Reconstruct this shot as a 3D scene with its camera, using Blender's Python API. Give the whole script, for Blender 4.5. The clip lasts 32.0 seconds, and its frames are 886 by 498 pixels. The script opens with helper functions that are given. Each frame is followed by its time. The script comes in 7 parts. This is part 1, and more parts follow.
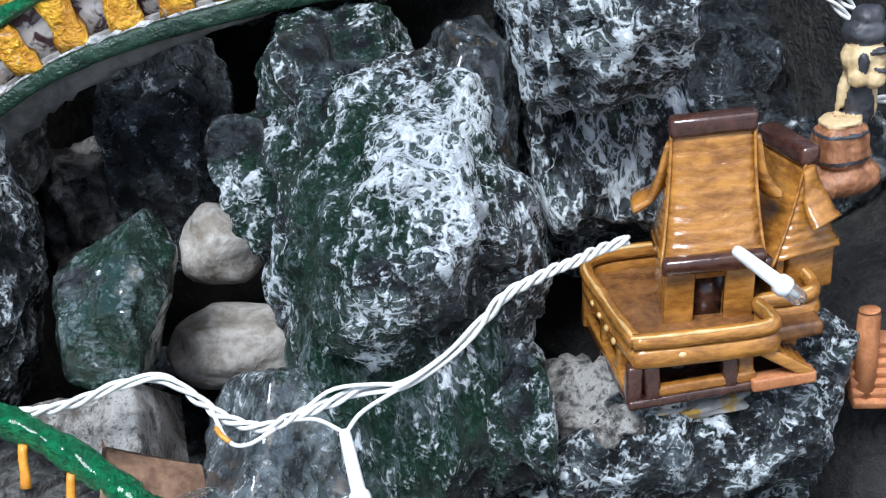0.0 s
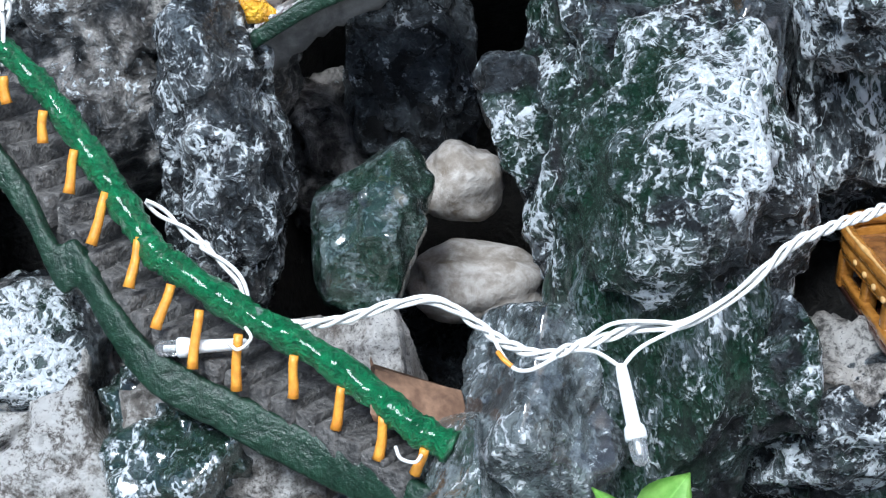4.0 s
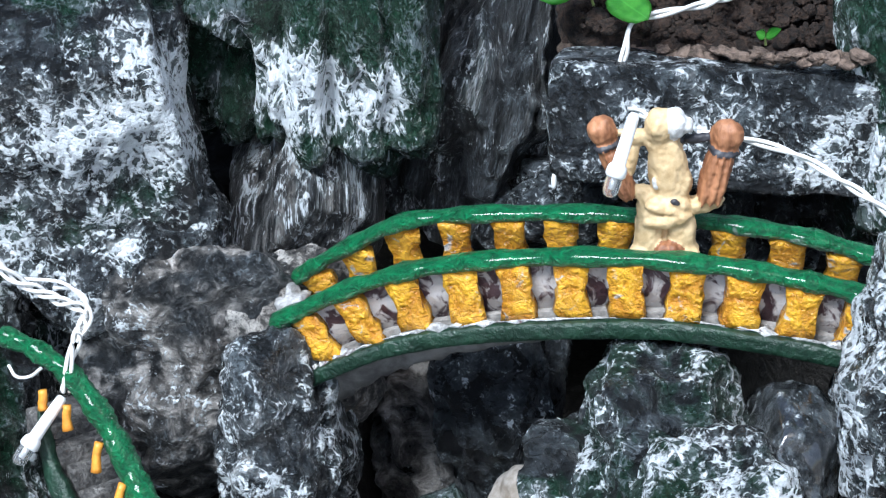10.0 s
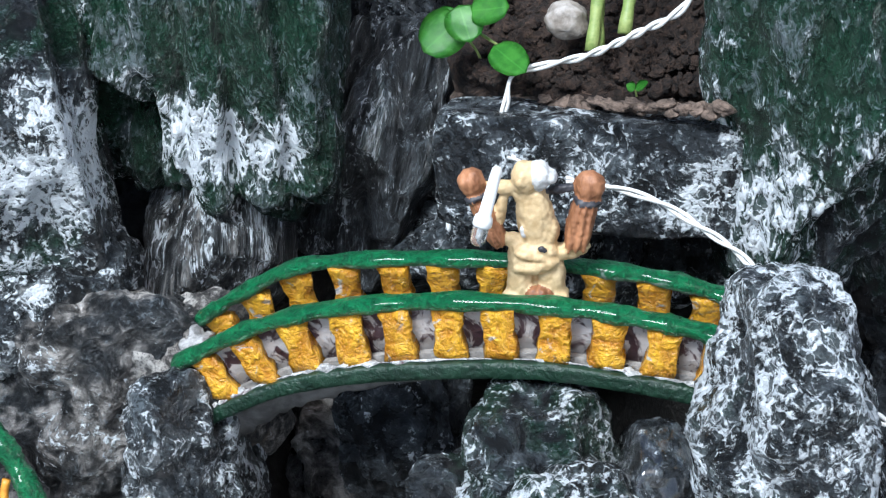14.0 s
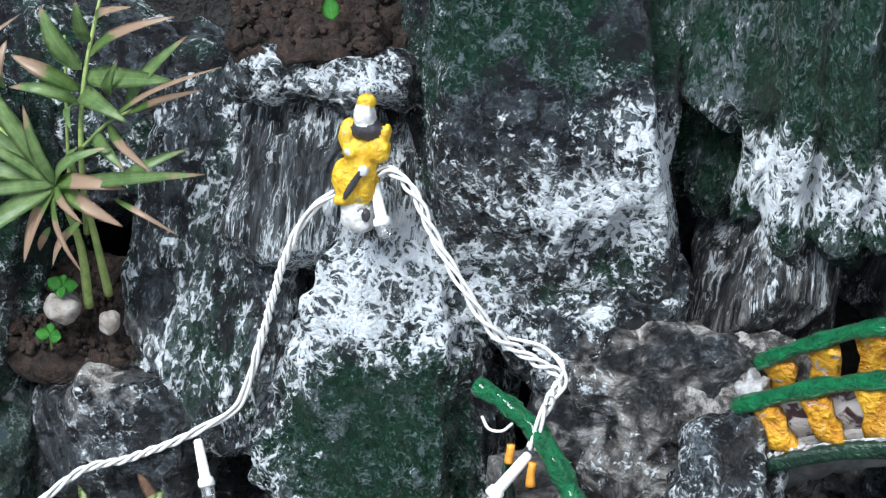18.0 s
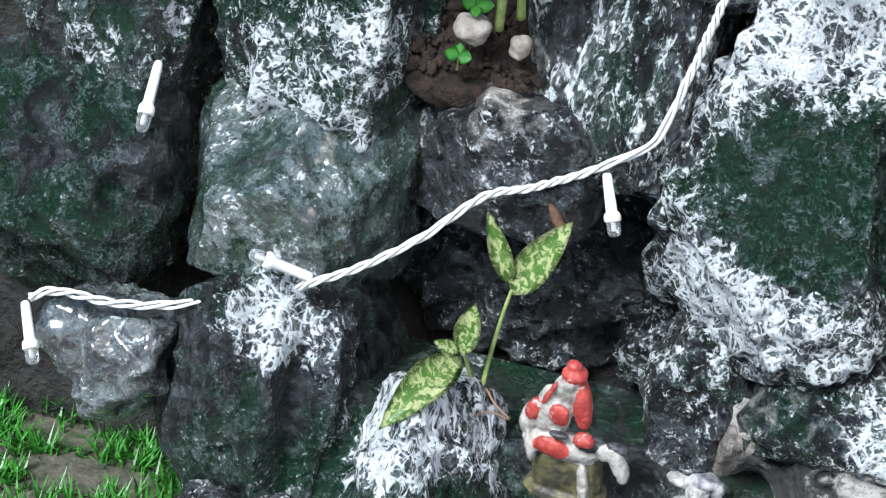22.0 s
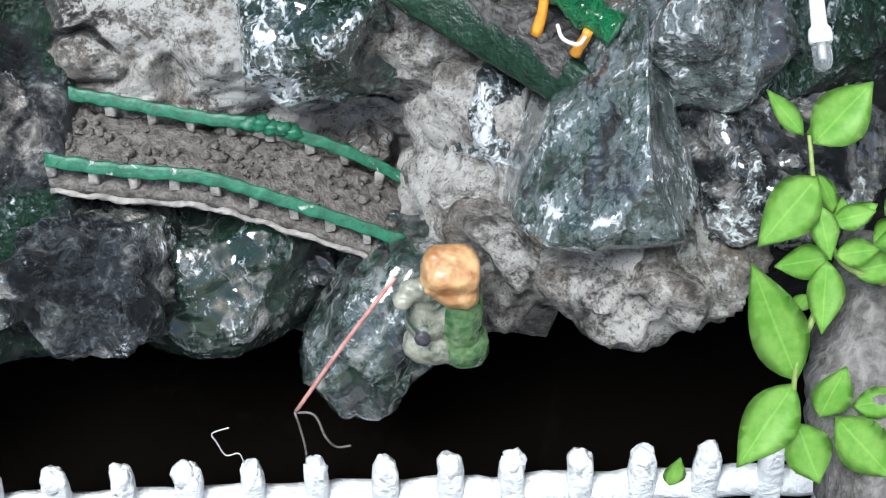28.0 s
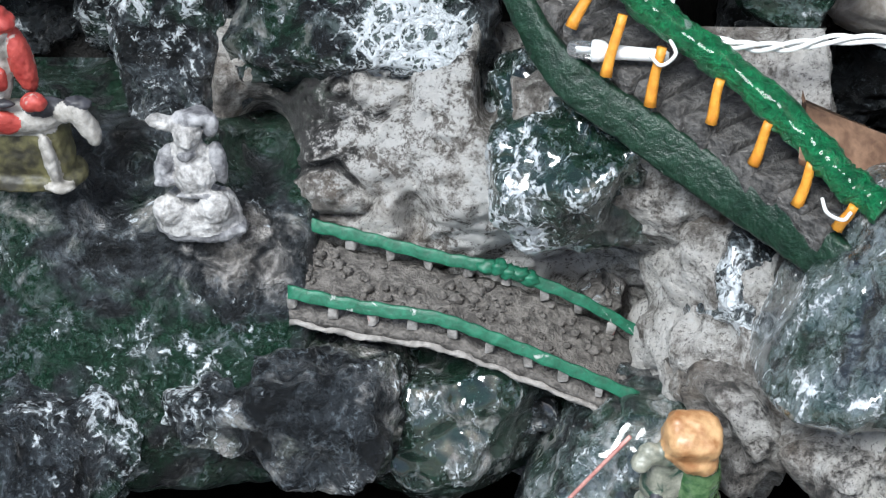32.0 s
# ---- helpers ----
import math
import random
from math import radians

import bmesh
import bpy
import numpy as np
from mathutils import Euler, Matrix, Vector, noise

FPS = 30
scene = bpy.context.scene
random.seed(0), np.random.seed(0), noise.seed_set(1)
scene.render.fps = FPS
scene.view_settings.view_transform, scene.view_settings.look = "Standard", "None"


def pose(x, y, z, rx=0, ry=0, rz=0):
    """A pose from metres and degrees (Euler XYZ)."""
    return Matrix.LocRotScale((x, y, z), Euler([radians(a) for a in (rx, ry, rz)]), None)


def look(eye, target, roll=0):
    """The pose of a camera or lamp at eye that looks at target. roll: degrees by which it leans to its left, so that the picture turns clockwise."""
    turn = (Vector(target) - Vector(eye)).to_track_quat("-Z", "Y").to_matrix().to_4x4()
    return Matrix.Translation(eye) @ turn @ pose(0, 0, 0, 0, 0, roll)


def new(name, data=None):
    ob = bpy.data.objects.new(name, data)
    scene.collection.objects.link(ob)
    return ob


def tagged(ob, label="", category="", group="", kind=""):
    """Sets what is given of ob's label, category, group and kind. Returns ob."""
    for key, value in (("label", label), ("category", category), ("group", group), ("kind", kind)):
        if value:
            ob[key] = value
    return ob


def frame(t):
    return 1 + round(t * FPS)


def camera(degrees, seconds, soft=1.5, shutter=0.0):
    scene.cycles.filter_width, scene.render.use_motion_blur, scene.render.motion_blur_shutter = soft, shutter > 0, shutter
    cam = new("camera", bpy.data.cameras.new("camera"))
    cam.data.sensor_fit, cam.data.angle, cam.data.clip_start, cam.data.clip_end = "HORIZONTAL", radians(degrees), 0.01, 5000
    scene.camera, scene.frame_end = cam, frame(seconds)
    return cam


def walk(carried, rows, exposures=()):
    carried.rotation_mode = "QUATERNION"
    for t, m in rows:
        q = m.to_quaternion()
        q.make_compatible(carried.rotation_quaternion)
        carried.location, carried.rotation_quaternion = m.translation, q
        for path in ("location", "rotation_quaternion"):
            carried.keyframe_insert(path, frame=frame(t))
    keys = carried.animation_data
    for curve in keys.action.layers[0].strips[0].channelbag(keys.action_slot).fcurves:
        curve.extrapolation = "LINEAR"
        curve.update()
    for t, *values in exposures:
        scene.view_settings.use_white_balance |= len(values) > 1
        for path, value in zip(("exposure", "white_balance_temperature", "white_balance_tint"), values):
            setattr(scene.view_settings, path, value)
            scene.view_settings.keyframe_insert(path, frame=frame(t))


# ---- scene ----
# A miniature painted rockery: a sloping cliff of stones with little bridges, clay figures, plants and a string light.
cam = camera(29.00, 32.0, soft=1.2)
walk(cam, [
    (0, look((-0.0625, -0.5605, 0.1293), (0.0245, -0.0208, -0.1181), -6.62)),
    (0.5, look((-0.0651, -0.5644, 0.1107), (0.0194, -0.0284, -0.1453), -6.89)),
    (1, look((-0.0809, -0.5700, 0.0977), (0.0015, -0.0399, -0.1709), -6.98)),
    (1.5, look((-0.0864, -0.5666, 0.0955), (-0.0077, -0.0386, -0.1784), -7.02)),
    (2, look((-0.0983, -0.5661, 0.0897), (-0.0228, -0.0363, -0.1816), -6.85)),
    (2.5, look((-0.1103, -0.5622, 0.0949), (-0.0368, -0.0332, -0.1786), -6.07)),
    (3, look((-0.1196, -0.5619, 0.0997), (-0.0494, -0.0280, -0.1650), -5.00)),
    (3.5, look((-0.1235, -0.5603, 0.1072), (-0.0561, -0.0214, -0.1477), -3.97)),
    (5.5, look((-0.1564, -0.5622, 0.1769), (-0.0895, -0.0146, -0.0590), -1.21)),
    (6, look((-0.1479, -0.5742, 0.1825), (-0.0931, -0.0179, -0.0356), -1.65)),
    (6.5, look((-0.1342, -0.5917, 0.2060), (-0.0906, -0.0316, -0.0049), -1.55)),
    (7, look((-0.1195, -0.6290, 0.2591), (-0.0867, -0.0697, 0.0442), -1.61)),
    (7.5, look((-0.1065, -0.6729, 0.3042), (-0.0853, -0.1206, 0.0709), -1.50)),
    (8, look((-0.0918, -0.7199, 0.3412), (-0.0850, -0.1740, 0.0923), -1.81)),
    (8.5, look((-0.0773, -0.7281, 0.3556), (-0.0840, -0.1841, 0.1027), -2.17)),
    (9, look((-0.0625, -0.6719, 0.3290), (-0.0820, -0.1299, 0.0725), -2.21)),
    (9.5, look((-0.0491, -0.5897, 0.2873), (-0.0826, -0.0505, 0.0263), -2.02)),
    (10, look((-0.0327, -0.5107, 0.2478), (-0.0793, 0.0271, -0.0142), -1.70)),
    (10.5, look((-0.0174, -0.5093, 0.2469), (-0.0536, 0.0300, -0.0136), -1.70)),
    (11, look((-0.0024, -0.5216, 0.2534), (-0.0245, 0.0165, -0.0112), -2.04)),
    (11.5, look((0.0144, -0.5305, 0.2617), (0.0061, 0.0062, -0.0064), -2.25)),
    (12, look((0.0267, -0.5333, 0.2690), (0.0188, 0.0023, -0.0014), -2.29)),
    (12.5, look((0.0309, -0.5298, 0.2721), (0.0064, 0.0086, 0.0085), -2.81)),
    (13, look((0.0309, -0.5278, 0.2711), (-0.0069, 0.0115, 0.0108), -2.87)),
    (13.5, look((0.0281, -0.5277, 0.2720), (-0.0209, 0.0102, 0.0108), -2.94)),
    (15.5, look((0.0046, -0.5183, 0.2725), (-0.0952, 0.0144, 0.0150), -2.24)),
    (16, look((-0.0060, -0.5160, 0.2747), (-0.1201, 0.0142, 0.0180), -2.05)),
    (16.5, look((-0.0303, -0.5160, 0.2791), (-0.1523, 0.0112, 0.0200), -1.25)),
    (17, look((-0.0540, -0.5186, 0.2869), (-0.1848, 0.0033, 0.0214), -0.36)),
    (17.5, look((-0.0829, -0.5189, 0.2964), (-0.2131, -0.0022, 0.0205), 0.48)),
    (18, look((-0.0997, -0.5188, 0.2969), (-0.2426, -0.0056, 0.0208), 0.61)),
    (18.5, look((-0.1156, -0.5237, 0.2982), (-0.2673, -0.0130, 0.0221), 0.78)),
    (19, look((-0.1269, -0.5315, 0.2960), (-0.2753, -0.0186, 0.0223), 1.43)),
    (19.5, look((-0.1408, -0.5307, 0.2969), (-0.2882, -0.0195, 0.0194), 1.86)),
    (20, look((-0.1546, -0.5286, 0.2975), (-0.3040, -0.0223, 0.0123), 2.46)),
    (20.5, look((-0.1728, -0.5318, 0.2983), (-0.3221, -0.0297, 0.0057), 3.02)),
    (21, look((-0.2020, -0.5454, 0.2897), (-0.3412, -0.0468, -0.0135), 4.19)),
    (21.5, look((-0.2149, -0.5536, 0.2770), (-0.3539, -0.0703, -0.0503), 4.26)),
    (22, look((-0.2403, -0.5580, 0.2652), (-0.3783, -0.0830, -0.0744), 4.73)),
    (22.5, look((-0.2579, -0.5644, 0.2513), (-0.3932, -0.0950, -0.0970), 4.89)),
    (23, look((-0.2665, -0.5704, 0.2373), (-0.3730, -0.0983, -0.1174), 6.00)),
    (23.5, look((-0.2757, -0.5702, 0.2235), (-0.3518, -0.0968, -0.1372), 6.90)),
    (24, look((-0.2714, -0.5742, 0.2088), (-0.3241, -0.1015, -0.1570), 7.31)),
    (24.5, look((-0.2651, -0.5743, 0.1975), (-0.2864, -0.0962, -0.1644), 6.52)),
    (25, look((-0.2532, -0.5736, 0.1911), (-0.2527, -0.0895, -0.1635), 5.73)),
    (25.5, look((-0.2453, -0.5721, 0.1868), (-0.2206, -0.0877, -0.1665), 5.73)),
    (26, look((-0.2298, -0.5664, 0.1858), (-0.1970, -0.0877, -0.1745), 4.59)),
    (26.5, look((-0.2064, -0.5616, 0.1848), (-0.1678, -0.0909, -0.1852), 3.65)),
    (28.5, look((-0.1554, -0.5010, 0.1317), (-0.1190, -0.0704, -0.2846), -0.56)),
    (29, look((-0.1527, -0.5043, 0.1333), (-0.1199, -0.0655, -0.2746), -0.99)),
    (29.5, look((-0.1530, -0.5061, 0.1362), (-0.1236, -0.0595, -0.2635), -1.02)),
    (30, look((-0.1552, -0.5057, 0.1385), (-0.1270, -0.0533, -0.2546), -0.85)),
    (30.5, look((-0.1660, -0.5011, 0.1438), (-0.1428, -0.0461, -0.2466), -0.63)),
    (31, look((-0.1815, -0.4947, 0.1473), (-0.1667, -0.0384, -0.2420), 0.06)),
    (31.5, look((-0.1890, -0.4945, 0.1487), (-0.1805, -0.0371, -0.2395), 0.34)),
    (32, look((-0.1958, -0.4926, 0.1510), (-0.1990, -0.0350, -0.2370), 0.53)),
], [(0, 0.84, 5950, 7), (3, 0.9, 5950, 7), (6, 1.26, 5950, 7), (7, 1.08, 5950, 7), (8, 1.0, 5950, 7), (10, 1.12, 5950, 7), (13, 0.97, 6000, 7), (16, 0.99, 6120, 7), (18, 0.93, 6220, 7), (22.5, 1.08, 6290, 7), (24, 1.09, 6330, 7), (25, 1.13, 6330, 7), (26, 0.91, 6330, 7), (29, 1.03, 6450, 7), (30, 1.08, 6550, 7), (32, 0.87, 6360, 7)])
# ---- light: overcast daylight from above and from the side ----
SUN_UP, SUN_ROUND = 55, -32
world = bpy.data.worlds.new("sky")
scene.world = world
world.use_nodes = True
sky = world.node_tree.nodes.new("ShaderNodeTexSky")
sky.sky_type, sky.sun_disc = "NISHITA", False
sky.air_density, sky.dust_density = 1.0, 2.0
sky.sun_elevation, sky.sun_rotation = radians(SUN_UP), radians(180 + SUN_ROUND)
world.node_tree.links.new(sky.outputs[0], world.node_tree.nodes["Background"].inputs[0])
world.node_tree.nodes["Background"].inputs[1].default_value = 0.09
sun = new("sun", bpy.data.lights.new("sun", "SUN"))
sun.data.energy, sun.data.angle, sun.data.color = 3.1, radians(24), (0.97, 0.985, 1.0)
sun.matrix_world = look((-0.85, -1.4, 2.35), (0, 0, 0))


# ---- small helpers ----
def part(name, bm, material, parent=None, label="", smooth=True):
    """One mesh object out of a bmesh, under a thing or a part."""
    me = bpy.data.meshes.new(name)
    bm.to_mesh(me)
    bm.free()
    for m in material if isinstance(material, (list, tuple)) else (material,):
        me.materials.append(m)
    for p in me.polygons:
        p.use_smooth = smooth
    ob = new(name, me)
    if parent:
        ob.parent = parent
    return tagged(ob, label)


def thing(name, label, category, group="", kind="", at=(0, 0, 0)):
    ob = tagged(new(name), label, category, group, kind)
    ob.empty_display_size = 0.01
    ob.location = at
    return ob


def hash3(i, j, k, seed):
    h = (i * 374761393 + j * 668265263 + k * 2147483647 + seed * 1274126177) & 0xFFFFFFFF
    h = ((h ^ (h >> 13)) * 1274126177) & 0xFFFFFFFF
    return ((h ^ (h >> 16)) & 0xFFFF) / 32767.5 - 1.0


def value_noise(p, seed=0):
    """Smooth noise in -1..1 at rows of points."""
    c = np.floor(p).astype(np.int64)
    f = p - c
    f = f * f * (3 - 2 * f)
    out = 0
    for dx in (0, 1):
        for dy in (0, 1):
            for dz in (0, 1):
                w = (f[:, 0] if dx else 1 - f[:, 0]) * (f[:, 1] if dy else 1 - f[:, 1]) * (f[:, 2] if dz else 1 - f[:, 2])
                out = out + w * hash3(c[:, 0] + dx, c[:, 1] + dy, c[:, 2] + dz, seed)
    return out


def fbm(p, octaves=4, seed=0, gain=0.5):
    out, amp, total = 0, 1.0, 0.0
    for o in range(octaves):
        out = out + amp * value_noise(p * 2.03**o + 17.3 * o, seed + o)
        total += amp
        amp *= gain
    return out / total


def catmull(points, steps=10):
    """A smooth line through points."""
    pts = [Vector(p) for p in points]
    pts = [2 * pts[0] - pts[1]] + pts + [2 * pts[-1] - pts[-2]]
    line = []
    for a, b, c, d in zip(pts, pts[1:], pts[2:], pts[3:]):
        for s in range(steps):
            t = s / steps
            line.append(0.5 * (2 * b + (c - a) * t + (2 * a - 5 * b + 4 * c - d) * t * t + (3 * b - a - 3 * c + d) * t**3))
    line.append(pts[-2])
    return line


def sweep(bm, line, radius, sides=8, flat=1.0, up=(0, 0, 1), wobble=0.0, seed=0, mat=0):
    """A tube along a line. radius: a number or a function of 0..1; flat: its width over its height."""
    rng = random.Random(seed)
    rings = []
    n = len(line)
    for i, p in enumerate(line):
        d = (line[min(i + 1, n - 1)] - line[max(i - 1, 0)]).normalized()
        side = d.cross(Vector(up))
        side = side.normalized() if side.length > 1e-5 else Vector((1, 0, 0))
        top = side.cross(d)
        r = radius(i / (n - 1)) if callable(radius) else radius
        ring = []
        for k in range(sides):
            a = 2 * math.pi * k / sides
            q = r * (1 + wobble * rng.uniform(-1, 1))
            ring.append(bm.verts.new(p + side * (math.cos(a) * q * flat) + top * (math.sin(a) * q)))
        rings.append(ring)
    for a, b in zip(rings, rings[1:]):
        for k in range(sides):
            bm.faces.new((a[k], a[(k + 1) % sides], b[(k + 1) % sides], b[k])).material_index = mat
    bm.faces.new(rings[0][::-1]).material_index = mat
    bm.faces.new(rings[-1]).material_index = mat
    return bm


def ribbon(bm, line, across, thick, ragged=0.0, seed=0):
    """A flat band along a line: its face is across wide, its edges slightly rounded and worn."""
    rng = random.Random(seed)
    across = Vector(across)
    rows = []
    n = len(line)
    for i, p in enumerate(line):
        d = (line[min(i + 1, n - 1)] - line[max(i - 1, 0)]).normalized()
        out = d.cross(across).normalized() * (thick / 2)
        wide = across * (0.5 * (1 + ragged * noise.noise(Vector((i * 0.35, seed, 0)))))
        ring = []
        for k, f in ((-1, 0.7), (-0.86, 1), (-0.3, 1.05), (0.3, 1.05), (0.86, 1), (1, 0.7), (1, -0.7), (0.86, -1), (-0.86, -1), (-1, -0.7)):
            ring.append(bm.verts.new(p + wide * k + out * f * (1 + 0.12 * rng.uniform(-1, 1))))
        rows.append(ring)
    for a, b in zip(rows, rows[1:]):
        for k in range(10):
            bm.faces.new((a[k], a[(k + 1) % 10], b[(k + 1) % 10], b[k]))
    bm.faces.new(rows[0][::-1]), bm.faces.new(rows[-1])
    bmesh.ops.recalc_face_normals(bm, faces=bm.faces)
    return bm


def blob(bm, centre, size, turn=(0, 0, 0), rough=0.06, seed=0, mat=0, seg=14, square=2.0):
    """A rounded lump added to a bmesh."""
    m = pose(*centre, *turn)
    rows = []
    for i in range(seg + 1):
        th = math.pi * i / seg
        row = []
        for k in range(seg if 0 < i < seg else 1):
            ph = 2 * math.pi * k / seg
            d = Vector((math.sin(th) * math.cos(ph), math.sin(th) * math.sin(ph), math.cos(th)))
            r = (abs(d.x)**square + abs(d.y)**square + abs(d.z)**square)**(-1 / square)
            r *= 1 + rough * noise.noise(d * 1.7 + Vector((seed * 3.1, 0, 0))) + 0.3 * rough * noise.noise(d * 4.5 + Vector((0, seed, 0)))
            row.append(bm.verts.new(m @ Vector((d.x * r * size[0] / 2, d.y * r * size[1] / 2, d.z * r * size[2] / 2))))
        rows.append(row)
    for a, b in zip(rows, rows[1:]):
        for k in range(seg):
            q = [a[k % len(a)], b[k % len(b)], b[(k + 1) % len(b)], a[(k + 1) % len(a)]]
            q = list(dict.fromkeys(q))
            bm.faces.new(q).material_index = mat
    return bm


def box(bm, centre, size, turn=(0, 0, 0), bevel=0.0, mat=0, jitter=0.0, seed=0):
    """A bevelled block added to a bmesh."""
    made = bmesh.ops.create_cube(bm, size=1.0, matrix=pose(*centre, *turn) @ Matrix.Diagonal((*size, 1)))
    verts = made["verts"]
    rng = random.Random(seed)
    for v in verts:
        v.co += Vector([rng.uniform(-jitter, jitter) for _ in range(3)])
    faces = {f for v in verts for f in v.link_faces}
    for f in faces:
        f.material_index = mat
    if bevel:
        edges = list({e for v in verts for e in v.link_edges})
        for f in bmesh.ops.bevel(bm, geom=edges, offset=bevel, segments=2, affect="EDGES", profile=0.6)["faces"]:
            f.material_index = mat
    return bm


# ---- materials ----
def material(name):
    m = bpy.data.materials.new(name)
    m.use_nodes = True
    nodes, links = m.node_tree.nodes, m.node_tree.links
    return m, nodes, links, nodes["Principled BSDF"]


def mix(nodes, links, factor, a, b, blend="MIX"):
    n = nodes.new("ShaderNodeMix")
    n.data_type, n.blend_type = "RGBA", blend
    for socket, value in ((n.inputs[0], factor), (n.inputs[6], a), (n.inputs[7], b)):
        if isinstance(value, bpy.types.NodeSocket):
            links.new(value, socket)
        else:
            socket.default_value = value if not isinstance(value, tuple) else (*value, 1)
    return n.outputs[2]


def maths(nodes, links, op, *values):
    n = nodes.new("ShaderNodeMath")
    n.operation = op
    for socket, value in zip(n.inputs, values):
        if isinstance(value, bpy.types.NodeSocket):
            links.new(value, socket)
        else:
            socket.default_value = value
    return n.outputs[0]


def grain(nodes, links, vector, scale, detail=4.0, rough=0.6, distort=0.0, ridged=False):
    n = nodes.new("ShaderNodeTexNoise")
    n.inputs["Scale"].default_value, n.inputs["Detail"].default_value = scale, detail
    n.inputs["Roughness"].default_value, n.inputs["Distortion"].default_value = rough, distort
    links.new(vector, n.inputs["Vector"])
    return n.outputs["Fac"]


def step(nodes, links, value, low, high):
    n = nodes.new("ShaderNodeMapRange")
    n.interpolation_type = "SMOOTHSTEP"
    links.new(value, n.inputs[0])
    n.inputs[1].default_value, n.inputs[2].default_value = low, high
    return n.outputs[0]


def relief(nodes, links, height, strength, distance, bsdf):
    n = nodes.new("ShaderNodeBump")
    n.inputs["Strength"].default_value, n.inputs["Distance"].default_value = strength, distance
    links.new(height, n.inputs["Height"])
    links.new(n.outputs[0], bsdf.inputs["Normal"])


def place_of(nodes, links, stretch=(1, 1, 1)):
    tc, mp = nodes.new("ShaderNodeTexCoord"), nodes.new("ShaderNodeMapping")
    mp.inputs["Scale"].default_value = stretch
    info = nodes.new("ShaderNodeObjectInfo")
    links.new(tc.outputs["Object"], mp.inputs["Vector"])
    add = nodes.new("ShaderNodeVectorMath")
    add.operation = "ADD"
    links.new(mp.outputs[0], add.inputs[0])
    links.new(info.outputs["Random"], add.inputs[1])
    return add.outputs[0]


def warped(nodes, links, vector, scale, reach):
    """A place pushed about by noise, so that lines drawn on it wander."""
    n = nodes.new("ShaderNodeTexNoise")
    n.inputs["Scale"].default_value, n.inputs["Detail"].default_value = scale, 3.0
    links.new(vector, n.inputs["Vector"])
    less, times, add = [nodes.new("ShaderNodeVectorMath") for _ in range(3)]
    less.operation, times.operation, add.operation = "SUBTRACT", "SCALE", "ADD"
    less.inputs[1].default_value, times.inputs["Scale"].default_value = (0.5, 0.5, 0.5), reach
    links.new(n.outputs["Color"], less.inputs[0])
    links.new(less.outputs[0], times.inputs[0])
    links.new(vector, add.inputs[0])
    links.new(times.outputs[0], add.inputs[1])
    return add.outputs[0]


